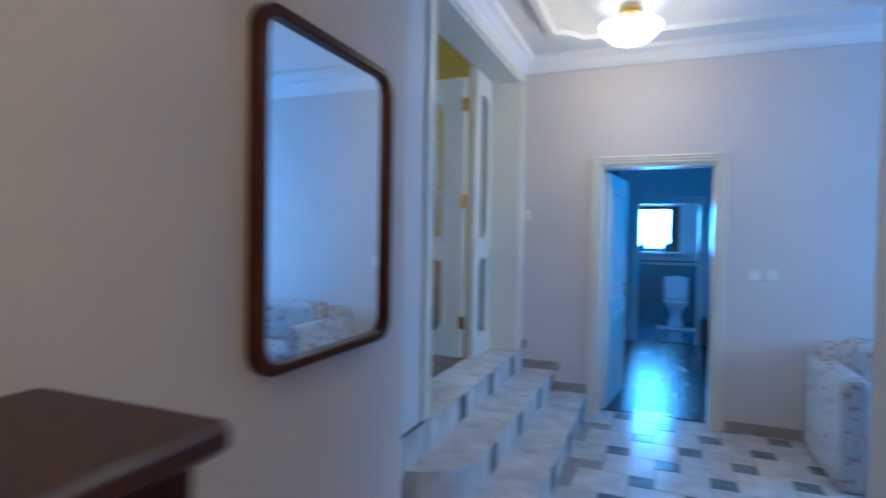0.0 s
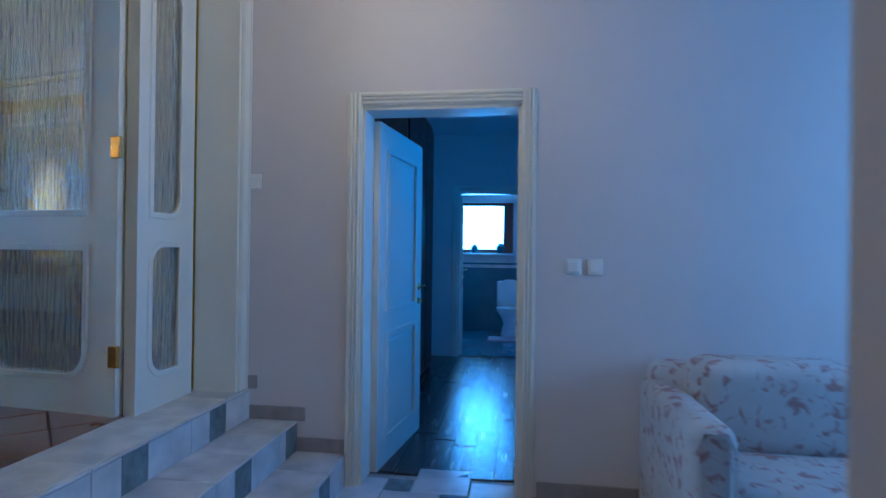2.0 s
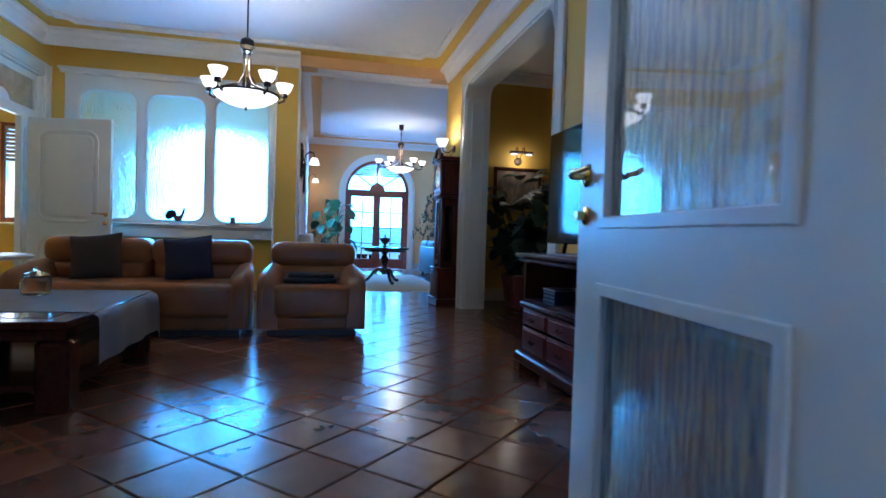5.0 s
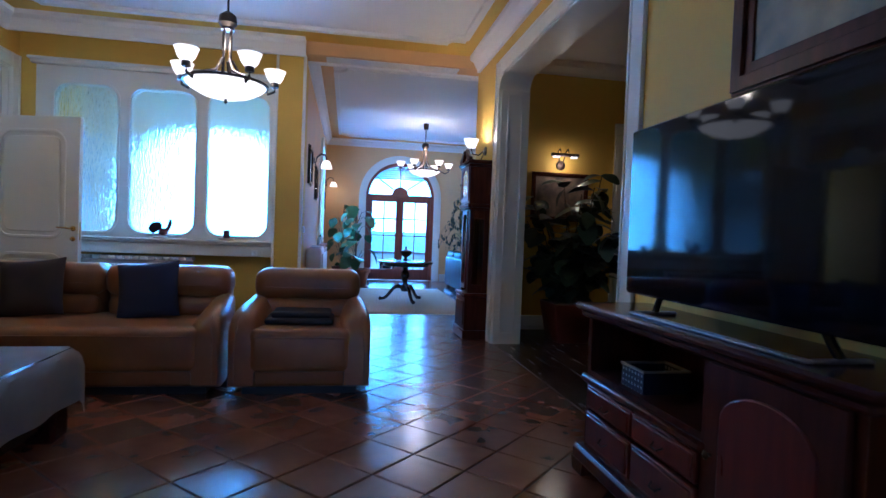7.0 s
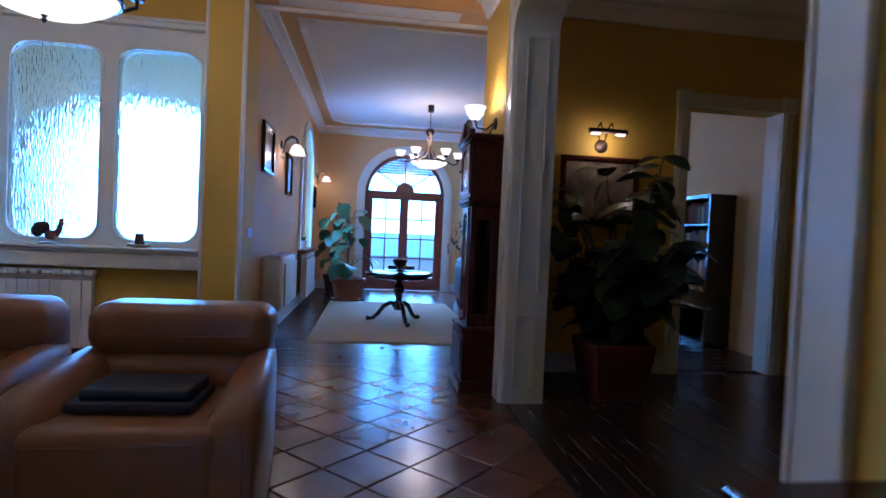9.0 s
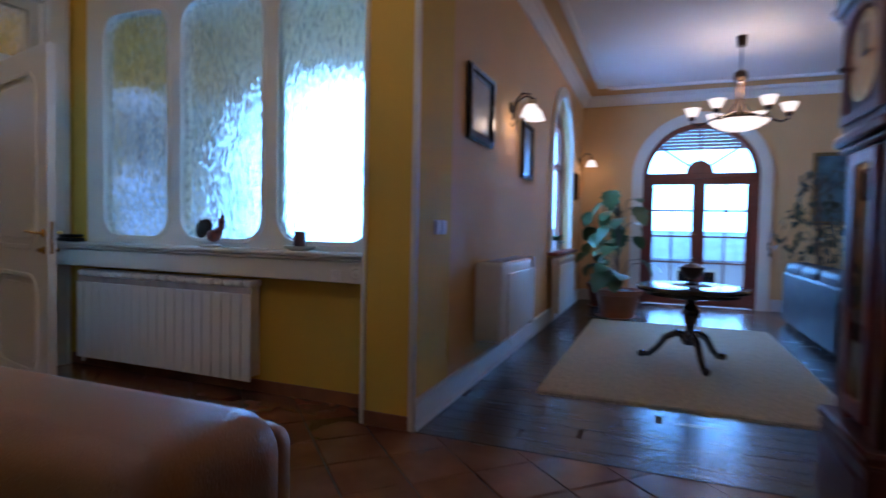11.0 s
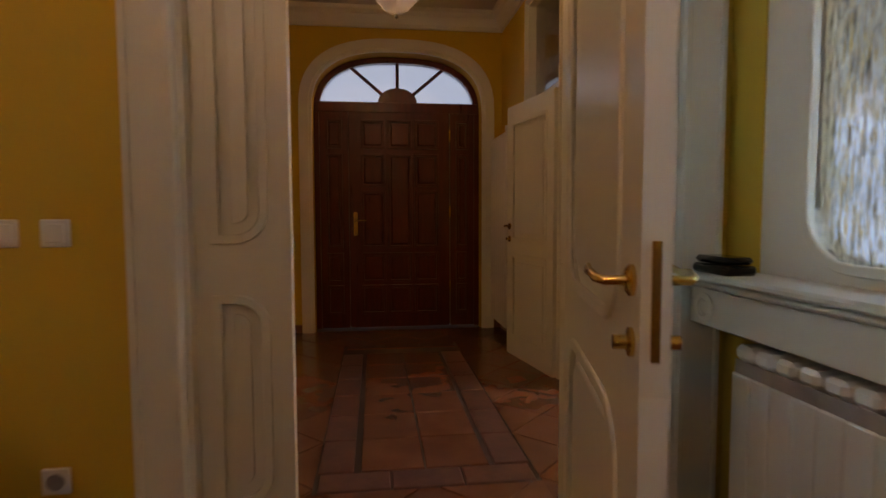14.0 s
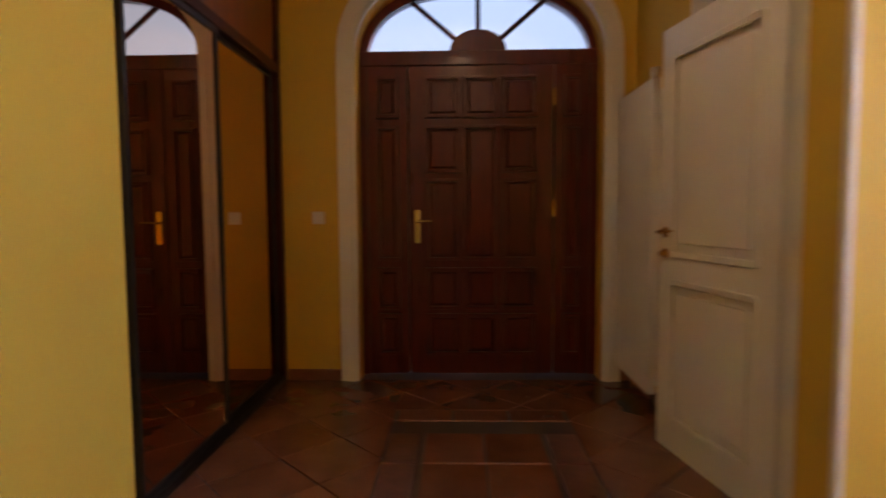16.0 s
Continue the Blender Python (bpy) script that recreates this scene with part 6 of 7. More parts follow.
M_RUBBER = leaf_mat("dark_rubber_leaf", (0.034, 0.066, 0.038), 0.32)
M_MON = leaf_mat("monstera_leaf", (0.06, 0.14, 0.05))
M_FIC = leaf_mat("ficus_leaf", (0.04, 0.075, 0.045))
M_STEM = mat("brown_stem", (0.10, 0.07, 0.045), 0.7, vary=0.3)
M_SOIL = mat("dark_soil", (0.03, 0.02, 0.015), 0.95, vary=0.4, scale=40, bump=1.0)
M_POT = mat("terracotta_pot", (0.42, 0.15, 0.08), 0.6, vary=0.2)
M_RPOT = mat("oxblood_glazed_pot", (0.17, 0.035, 0.028), 0.3, vary=0.2)
M_BPOT = mat("brown_glazed_pot", (0.10, 0.025, 0.02), 0.3, vary=0.2)


def leaf_mesh(name, ln, wd, material, cuts=0, bend=0.25):
    """One leaf along +x, folded at the midrib and drooping."""
    n = 8
    rows = []
    for i in range(n + 1):
        u = i / n
        w = wd * (math.sin(math.pi * min(1, u * 0.94 + 0.03)) ** 0.7) * (0.75 if cuts and i % 2 else 1.0)
        x, z = ln * u, -bend * ln * u * u
        rows.append(((x, -w, z + 0.18 * w), (x, 0, z), (x, w, z + 0.18 * w)))
    vs = [p for r in rows for p in r]
    fs = []
    for i in range(n):
        for q in range(2):
            a = i * 3 + q
            fs.append((a, a + 3, a + 4, a + 1))
    me = bpy.data.meshes.new(name)
    me.from_pydata(vs, [], fs)
    me.materials.append(material)
    for p in me.polygons:
        p.use_smooth = True
    return me


def put_leaf(me, parent, at, yaw, pitch, roll, size):
    o = new("leaf", me)
    o.parent = parent
    o.matrix_basis = Matrix.LocRotScale(at, Euler((radians(roll), radians(pitch), radians(yaw))), (size, size, size))
    return o


def square_pot(th, w, h, material):
    bm = bmesh.new()
    box(bm, -w, -w, 0, w, w, h, 0.012)
    for v in bm.verts:
        k = 0.72 + 0.28 * v.co.z / h
        v.co.x *= k
        v.co.y *= k
    part("pot", bm, material, th)
    part("soil", boxes((-w * 0.92, -w * 0.92, h - 0.02, w * 0.92, w * 0.92, h + 0.004)), M_SOIL, th)


def round_pot(th, r, h, material):
    part("pot", lathe([(r * 0.7, 0), (r * 0.92, h * 0.8), (r, h * 0.82), (r * 1.04, h), (r * 0.95, h), (r * 0.9, h * 0.9), (0.002, h * 0.88)], 28), material, th)
    part("soil", lathe([(r * 0.9, h * 0.88), (r * 0.9, h * 0.93), (0.002, h * 0.94)], 24), M_SOIL, th)
    part("saucer", lathe([(r * 0.8, -0.0), (r * 0.95, 0.015), (r * 0.9, 0.012), (0.002, 0.01)], 24), material, th)


rng = random.Random(5)
rp = thing("rubber_plant", -7.62, 6.11, L, "large dark-leaved rubber plant in a square brown pot", "plant")
square_pot(rp, 0.24, 0.42, M_RPOT)
lm = [leaf_mesh("rubber_leaf", 0.24, 0.088, M_RUBBER), leaf_mesh("rubber_leaf", 0.20, 0.076, M_RUBBER, bend=0.45)]
for k in range(20):
    a = rng.uniform(0, 360)
    reach, top = rng.uniform(0.12, 0.50), rng.uniform(0.75, 1.85)
    c, s = math.cos(radians(a)), math.sin(radians(a))
    pts = [Vector((0.08 * c, 0.08 * s, 0.38))]
    for q in range(1, 7):
        u = q / 6
        pts.append(Vector(((0.08 + reach * u ** 1.4) * c + rng.uniform(-0.03, 0.03), (0.08 + reach * u ** 1.4) * s + rng.uniform(-0.03, 0.03), 0.38 + (top - 0.38) * u)))
    part("stem", tube(pts, 0.012, 6, None, 0.005), M_STEM, rp)
    for q in range(2, 7):
        for _ in range(3 if q < 6 else 4):
            f = rng.uniform(0, 1)
            at = pts[q - 1].lerp(pts[q], f)
            put_leaf(rng.choice(lm), rp, at, rng.uniform(0, 360), rng.uniform(-35, 45), rng.uniform(-25, 25), rng.uniform(0.8, 1.2))

mo = thing("monstera_plant", -13.15, 3.92, L, "variegated climbing monstera in a terracotta pot", "plant")
round_pot(mo, 0.29, 0.36, M_POT)
lmm = [leaf_mesh("monstera_leaf", 0.30, 0.14, M_MON, 1, 0.5), leaf_mesh("monstera_leaf", 0.24, 0.11, M_MON, 0, 0.4)]
part("moss_pole", tube([(0.02, 0, 0.3), (0.0, -0.03, 1.5)], 0.015, 8), M_STEM, mo)
for k in range(26):
    a, z = rng.uniform(0, 360), 0.56 + 1.10 * (k / 26) ** 1.2
    r = (0.32 if z < 0.9 else 0.22) * rng.uniform(0.6, 1.1)
    c, s = math.cos(radians(a)), math.sin(radians(a))
    if s < -0.75 and z < 1.0:
        s *= 0.5
    part("stalk", tube([(0, 0, max(0.32, z - 0.25)), (r * 0.5 * c, r * 0.5 * s, z - 0.02), (r * c, r * s, z)], 0.007, 6, None, 0.004), M_STEM, mo)
    put_leaf(rng.choice(lmm), mo, (r * c, r * s, z), a + rng.uniform(-30, 30), rng.uniform(-15, 40), rng.uniform(-25, 25), rng.uniform(0.7, 1.05))
m2 = thing("climbing_plant", -14.1, 3.62, L, "dark climbing houseplant in a red-brown pot", "plant")
round_pot(m2, 0.2, 0.34, M_BPOT)
for k in range(18):
    a, z = rng.uniform(0, 360), 0.4 + 1.35 * k / 18
    r = rng.uniform(0.1, 0.28)
    c, s = math.cos(radians(a)), math.sin(radians(a))
    part("stalk", tube([(0, 0, max(0.3, z - 0.3)), (r * 0.5 * c, r * 0.5 * s, z), (r * c, r * s, z + 0.02)], 0.006, 6, None, 0.004), M_STEM, m2)
    put_leaf(lmm[1], m2, (r * c, r * s, z), a, rng.uniform(10, 60), rng.uniform(-25, 25), rng.uniform(0.7, 1.0))

fi = thing("ficus_tree", -13.95, 6.25, L, "tall weeping fig with many small leaves in a pot", "plant")
round_pot(fi, 0.24, 0.36, M_BPOT)
part("trunk", tube([(0, 0, 0.3), (0.03, 0.02, 0.8), (-0.02, 0.0, 1.3), (0.02, -0.02, 1.75)], 0.024, 10, None, 0.012), M_STEM, fi)
fl = [leaf_mesh("fig_leaf", 0.075, 0.02, M_FIC, bend=0.6), leaf_mesh("fig_leaf", 0.06, 0.018, M_FIC, bend=0.3)]
for k in range(26):
    a, z = rng.uniform(0, 360), rng.uniform(0.8, 1.75)
    reach = rng.uniform(0.25, 0.62)
    c, s = math.cos(radians(a)), math.sin(radians(a))
    pts = [Vector((0, 0, z)), Vector((reach * 0.4 * c, reach * 0.4 * s, z + 0.16)), Vector((reach * 0.75 * c, reach * 0.75 * s, z + 0.12)), Vector((reach * c, reach * s, z - 0.10)), Vector((reach * 1.08 * c, reach * 1.08 * s, z - 0.36))]
    part("branch", tube(pts, 0.006, 5, None, 0.002), M_STEM, fi)
    for q in range(11):
        u = rng.uniform(0.25, 1) * (len(pts) - 1)
        i = min(int(u), len(pts) - 2)
        at = pts[i].lerp(pts[i + 1], u - i) + Vector((rng.uniform(-0.03, 0.03), rng.uniform(-0.03, 0.03), rng.uniform(-0.03, 0.03)))
        put_leaf(rng.choice(fl), fi, at, rng.uniform(0, 360), rng.uniform(10, 80), rng.uniform(-40, 40), rng.uniform(0.8, 1.4))
sp = thing("sill_plant", -12.75, 3.18, 1.34, "small green plant in a white pot on the sill", "plant")
part("pot", lathe([(0.05, 0), (0.07, 0.10), (0.075, 0.13), (0.065, 0.13), (0.06, 0.11), (0.002, 0.11)], 20), M_CERAM, sp)
for k in range(14):
    put_leaf(lmm[1], sp, (0, 0, 0.11), 360 * k / 14, rng.uniform(-70, -10), 0, 0.5)

# ---- library room ----
M_STILL = mat("still_life_painting", (0.30, 0.22, 0.16), 0.5, vary=0.7, scale=6, second=(0.03, 0.03, 0.04))
picture("framed_still_life", -8.318, 6.24, 2.11, "+x", 0.72, 0.58, M_WOOD, M_STILL, 0.05, "dark still life painting in a wooden frame")
pl = thing("picture_light", -8.318, 6.24, 2.55, "bronze twin picture light glowing over the painting", "picture light", rz=90)
part("back_plate", lathe([(0.06, 0), (0.055, 0.012), (0.02, 0.02)], 18), M_BRONZE, pl).matrix_basis = pose(0, 0, -0.06, 90, 0, 0)
for sx in (-0.05, 0.05):
    part("arm", tube([(sx * 0.3, -0.015, -0.05), (sx, -0.03, 0.10), (sx, -0.09, 0.13), (sx, -0.13, 0.06)], 0.007, 8), M_BRONZE, pl)
bar = part("lamp_bar", tube([(-0.17, -0.13, 0.05), (0.17, -0.13, 0.05)], 0.022, 12), M_BRONZE, pl)
for sx in (-0.11, 0.11):
    part("bulb", tube([(sx - 0.04, -0.13, 0.028), (sx + 0.04, -0.13, 0.028)], 0.016, 10), M_SHADE, bar, "glowing lamp tube")
lamp("picture_bulb", "POINT", pose(-8.17, 6.24, 2.50), 2.2, WARM, 0.04)

# ---- entrance hall ----
en = thing("door_6", 0, 0, 0, "dark mahogany panelled front door with an arched fanlight", "door", kind="structure")
part("surround", arch_ring(-8.50, -6.88, L, 2.6, 3.16, 0.12, -3.38, -3.35, "y", 2.6), M_WHITE, en, "white fluted arched surround")
part("surround_bead", arch_ring(-8.53, -6.85, L, 2.6, 3.19, 0.03, -3.36, -3.335, "y", 2.6), M_WHITE, en)
part("door_frame", arch_ring(-8.45, -6.93, L, 2.58, 3.10, 0.055, -3.60, -3.52, "y", 2.6), M_DOORW, en)
part("transom_bar", boxes((-8.49, -3.60, 2.62, -6.89, -3.51, 2.72), bevel=0.006), M_DOORW, en)
part("half_round_block", prism([(-7.69 + 0.19 * math.cos(radians(a)), 2.72 + 0.14 * math.sin(radians(a))) for a in range(0, 181, 12)], -3.59, -3.52), M_DOORW, en)
for u0, w0, u1, w1 in ((-0.15, 0.10, -0.47, 0.37), (0.0, 0.12, 0.0, 0.40), (0.15, 0.10, 0.47, 0.37)):
    part("fan_bar", tube([(-7.69 + u0, -3.55, 2.70 + w0), (-7.69 + u1, -3.55, 2.70 + w1)], 0.018, 6), M_DOORW, en)
part("fan_pane", prism(arch(-8.44, -6.94, 2.70, 2.71, 3.09, sq=2.6), -3.56, -3.557), glass("fanlight_glass", 0.35, (0.9, 0.95, 1.0)), en).visible_shadow = False


def door_field(parent, x0, z0, x1, z1):
    bm = ring(rounded(x0, z0, x1, z1, 0.002), rounded(x0 + 0.022, z0 + 0.022, x1 - 0.022, z1 - 0.022, 0.002), -3.525, -3.494)
    f = part("panel_moulding", bm, M_DOORW, parent, bevel=0.004, smooth=0)
    part("raised_panel", boxes((x0 + 0.032, -3.535, z0 + 0.032, x1 - 0.032, -3.503, z1 - 0.032), bevel=0.010), M_DOORW, parent, smooth=0)


for x0, x1, n in ((-7.21, -6.93, 1), (-8.20, -7.215, 3), (-8.45, -8.205, 1)):
    lf = part("leaf" if n == 3 else "side_panel", boxes((x0 + 0.003, -3.58, L + 0.006, x1 - 0.003, -3.52, 2.62)), M_DOORW, en, smooth=0)
    rail = 0.10 if n == 3 else 0.05
    cw = (x1 - x0 - 2 * rail) / n
    for k in range(n):
        a = x0 + rail + k * cw + 0.012
        b = a + cw - 0.024
        rows = [(0.14, 0.43), (0.46, 0.75), (0.80, 1.36 if n == 3 and k != 1 else 1.72), (1.77, 2.05)]
        if n == 3 and k != 1:
            rows.insert(3, (1.40, 1.72))
        for z0, z1 in rows:
            door_field(lf, a, L + z0, b, L + z1)
hp = part("handle_plate", prism(rounded(-7.29, L + 0.92, -7.25, L + 1.15, 0.012), -3.52, -3.508), M_BRASS, en, "brass handle plate")
part("lever", tube([(-7.27, -3.51, L + 1.07), (-7.27, -3.46, L + 1.07), (-7.37, -3.455, L + 1.07)], 0.010, 8, None, 0.008), M_BRASS, hp)
for z in (0.35, 1.1, 1.85):
    part("hinge", boxes((-8.21, -3.522, L + z, -8.195, -3.505, L + z + 0.11)), M_BRASS, en)

part("backing", boxes((-8.46, -3.60, L + 0.006, -6.92, -3.585, 2.62)), M_DOORW, en)

# sliding wardrobe
wd = thing("sliding_wardrobe", 0, 0, 0, "fitted sliding wardrobe with mirrored and brown-framed doors", "wardrobe")
M_AMB = mat("amber_veneer", (0.30, 0.09, 0.03), 0.35, vary=0.3, scale=3, stretch=(9, 9, 1))
part("carcass", boxes((-6.30, -3.37, L, -5.72, -3.34, 3.35), (-6.30, -1.70, L, -5.72, -1.67, 3.35), (-6.30, -3.37, 3.32, -5.72, -1.67, 3.35), (-5.74, -3.37, L, -5.72, -1.67, 3.35)), M_WOOD, wd)
part("end_post", boxes((-6.385, -3.375, L, -6.30, -3.325, 3.34), bevel=0.003), M_WOOD, wd)
part("bottom_track", boxes((-6.385, -3.325, L, -6.30, -1.665, L + 0.045), bevel=0.003), M_IRON, wd)
part("mid_track", boxes((-6.385, -3.325, 2.54, -6.30, -1.665, 2.60), bevel=0.003), M_WOOD, wd)
part("upper_panel", boxes((-6.36, -3.32, 2.605, -6.345, -1.67, 3.32)), M_AMB, wd, "amber brown upper panel")
for k, (y0, y1, xx) in enumerate(((-3.32, -2.42, -6.345), (-2.46, -1.67, -6.375))):
    dr = part("door_frame", ring(rounded(y0, L + 0.046, y1, 2.54, 0.002), rounded(y0 + 0.025, L + 0.075, y1 - 0.025, 2.51, 0.002), xx, xx + 0.025, "x"), M_IRON, wd)
    part("mirror_pane", boxes((xx + 0.008, y0 + 0.02, L + 0.07, xx + 0.012, y1 - 0.02, 2.515)), M_BMIRR, dr)

casing("door_frame_side", "y", -2.45, -1.64, L, 3.30, -8.70, 1, 0.035, M_WHITE, "white casing round the side door", back=-8.84)
d = thing("door_7", -8.675, -1.655, L, "white panelled side door standing slightly open", "door", rz=-80, kind="structure")
panelled(d, 0.77, 1.97, 0.04, [(0.11, 0.16, 0.66, 0.80, 0.01), (0.11, 0.93, 0.66, 1.83, 0.01)], M_WHITE, M_WHITE)
lever_handle(d, 0.715, 1.03, 0.02, 1, -1)
lever_handle(d, 0.715, 1.03, -0.02, -1, -1)
tw = thing("window_4", 0, 0, 0, "frosted transom pane over the side door", "window", kind="structure")
part("transom_bar", boxes((-8.80, -2.43, L + 1.985, -8.72, -1.66, L + 2.04), bevel=0.003), M_WHITE, tw)
part("pane", boxes((-8.765, -2.43, L + 2.04, -8.76, -1.66, 3.28)), M_FROST, tw)
vr = thing("tall_radiator", -8.68, -2.72, L + 0.12, "tall white vertical column radiator on the wall", "radiator", rz=-90)
for k in range(7):
    part("column", soft_box(0.005 + 0.085 * k, 0.05, 0.0, 0.08 + 0.085 * k, 0.10, 1.72, 0.012, 2), M_PLAST, vr)
part("back_plate", boxes((0.01, 0.012, 0.05, 0.59, 0.05, 1.66)), M_PLAST, vr)
part("valve", lathe([(0.018, 0), (0.022, 0.02), (0.02, 0.05)], 12), M_PLAST, vr).matrix_basis = pose(0.02, 0.08, 1.72)
part("pipe", tube([(0.03, 0.06, 0.02), (0.03, 0.06, -0.115)], 0.012, 8), M_IRON, vr)
sk = thing("skirting_entrance", 0, 0, 0, "terracotta tile skirting round the entrance", "skirting", kind="structure")
for b in ((-6.88, -3.38, L, -6.39, -3.37, L + 0.075), (-6.79, -3.375, L, -6.39, -3.368, L + 0.07), (-8.70, -3.38, L, -8.60, -3.37, L + 0.075), (-8.70, -1.60, L, -8.69, -1.402, L + 0.075), (-10.2, -1.40, L, -8.72, -1.39, L + 0.075), (-8.70, -3.37, L, -8.69, -2.49, L + 0.075), (-6.37, -1.66, L, -6.36, -0.06, L + 0.075)):
    part("skirting_tile", boxes(b, bevel=0.002), M_TSKIRT, sk, smooth=0)
part("corner_strip", boxes((-8.715, -1.415, L + 0.075, -8.685, -1.385, 3.5), bevel=0.006), M_WHITE, sk, "white corner strip")
switch(-6.62, -3.379, 1.60, "+y", "small white switch beside the front door")
switch(-8.90, -1.399, 1.60, "+y", "white light switch on the alcove wall")

el = thing("crystal_ceiling_lamp", -7.60, -1.50, EC, "ornate iron and cut-glass ceiling lamp, lit", "ceiling light")
M_CUT = glass("fluted_cut_glass", 0.38, (1.0, 0.95, 0.88))
M_BULB = glow("lit_bulb", (1.0, 0.85, 0.62), 14.0)
part("rose", lathe([(0.08, -0.03), (0.09, -0.01), (0.09, 0)], 20), M_IRON, el)
part("stem", tube([(0, 0, -0.02), (0, 0, -0.42)], 0.012, 8), M_IRON, el)
bowl = part("glass_bowl", lathe([(0.01, -0.70), (0.07, -0.685), (0.11, -0.64), (0.17, -0.585), (0.31, -0.515), (0.345, -0.49), (0.335, -0.485), (0.165, -0.572), (0.10, -0.625), (0.02, -0.675)], 4), M_CUT, el, "fluted cut-glass dish")
bowl.visible_shadow = False
part("finial", lathe([(0.004, -0.73), (0.014, -0.72), (0.006, -0.70)], 12), M_IRON, el)
for sx in (-1, 1):
    bm = bmesh.new()
    bmesh.ops.create_uvsphere(bm, u_segments=14, v_segments=10, radius=0.032, matrix=pose(sx * 0.10, 0, -0.51))
    part("bulb", bm, M_BULB, el, "glowing bulb")
    part("bulb_holder", tube([(sx * 0.02, 0, -0.38), (sx * 0.09, 0, -0.41), (sx * 0.10, 0, -0.485)], 0.01, 8), M_IRON, el)
for k in range(4):
    a = radians(90 * k)
    c, s = math.cos(a), math.sin(a)
    part("scroll", tube([(r * c, r * s, z) for r, z in ((0.02, -0.35), (0.12, -0.33), (0.17, -0.38), (0.13, -0.43), (0.10, -0.40), (0.14, -0.46), (0.25, -0.47), (0.33, -0.46), (0.35, -0.49))], 0.007, 6), M_IRON, el)
lamp("entrance_light", "POINT", pose(-7.60, -1.50, EC - 0.40), 4.0, WARM, 0.08)
# ---- floors: pieces ----
def tile_mesh(name, w, h, t, material, b=0.004):
    me = bpy.data.meshes.new(name)
    x, y = w / 2, h / 2
    vs = [(-x, -y, -t), (x, -y, -t), (x, y, -t), (-x, y, -t), (-x, -y, -b), (x, -y, -b), (x, y, -b), (-x, y, -b), (-x + b, -y + b, 0), (x - b, -y + b, 0), (x - b, y - b, 0), (-x + b, y - b, 0)]
    fs = [(8, 9, 10, 11)]
    for q in (0, 4):
        for k in range(4):
            fs.append((q + k, q + (k + 1) % 4, q + 4 + (k + 1) % 4, q + 4 + k))
    me.from_pydata(vs, [], fs)
    me.materials.append(material)
    return me


def lay(me, name, parent, x, y, z, rz=0, tilt=0.06):
    o = new(name, me)
    o.parent = parent
    o.matrix_basis = pose(x, y, z, random.uniform(-tilt, tilt), random.uniform(-tilt, tilt), rz)
    return o


def clipped(poly, x0, y0, x1, y1):
    """The polygon cut to a rectangle."""
    for axis, lim, keep in ((0, x0, 1), (0, x1, -1), (1, y0, 1), (1, y1, -1)):
        out = []
        for a, b in zip(poly, poly[1:] + poly[:1]):
            ia, ib = keep * (a[axis] - lim) >= 0, keep * (b[axis] - lim) >= 0
            if ia:
                out.append(a)
            if ia != ib:
                f = (lim - a[axis]) / (b[axis] - a[axis])
                out.append((a[0] + f * (b[0] - a[0]), a[1] + f * (b[1] - a[1])))
        poly = out
        if not poly:
            return []
    return poly


def diagonal_floor(parent, x0, y0, x1, y1, size, z, name, material, origin, angle=45, skip=None):
    me = tile_mesh("floor_tile", size - 0.008, size - 0.008, 0.008, material, 0.004)
    n = int(max(x1 - x0, y1 - y0) / size) + 3
    ca, sa = math.cos(radians(angle)), math.sin(radians(angle))
    h = (size - 0.008) / 2
    for i in range(-2 * n, 2 * n):
        for q in range(-2 * n, 2 * n):
            x = origin[0] + (i * ca - q * sa) * size
            y = origin[1] + (i * sa + q * ca) * size
            cs = [(x + u * ca - v * sa, y + u * sa + v * ca) for u, v in ((-h, -h), (h, -h), (h, h), (-h, h))]
            if max(c[0] for c in cs) < x0 or min(c[0] for c in cs) > x1 or max(c[1] for c in cs) < y0 or min(c[1] for c in cs) > y1:
                continue
            whole = all(x0 <= c[0] <= x1 and y0 <= c[1] <= y1 for c in cs)
            sides = [(x0, y0, x1, y1)]
            if skip and clipped(cs, *skip):
                whole = False
                sides = [(x0, y0, skip[0], y1), (skip[2], y0, x1, y1), (skip[0], y0, skip[2], skip[1]), (skip[0], skip[3], skip[2], y1)]
            if whole:
                lay(me, name, parent, x, y, z, angle)
                continue
            for side in sides:
                c = clipped(cs, *side)
                if len(c) >= 3:
                    cx, cy = sum(p[0] for p in c) / len(c), sum(p[1] for p in c) / len(c)
                    cut = bmesh.new()
                    m = len(c)
                    lo = [cut.verts.new((a - cx, b - cy, -0.008)) for a, b in c]
                    hi = [cut.verts.new((a - cx, b - cy, 0)) for a, b in c]
                    cut.faces.new(hi)
                    for k in range(m):
                        cut.faces.new((lo[k], lo[(k + 1) % m], hi[(k + 1) % m], hi[k]))
                    part(name, cut, material, parent, smooth=0).location = (cx, cy, z)


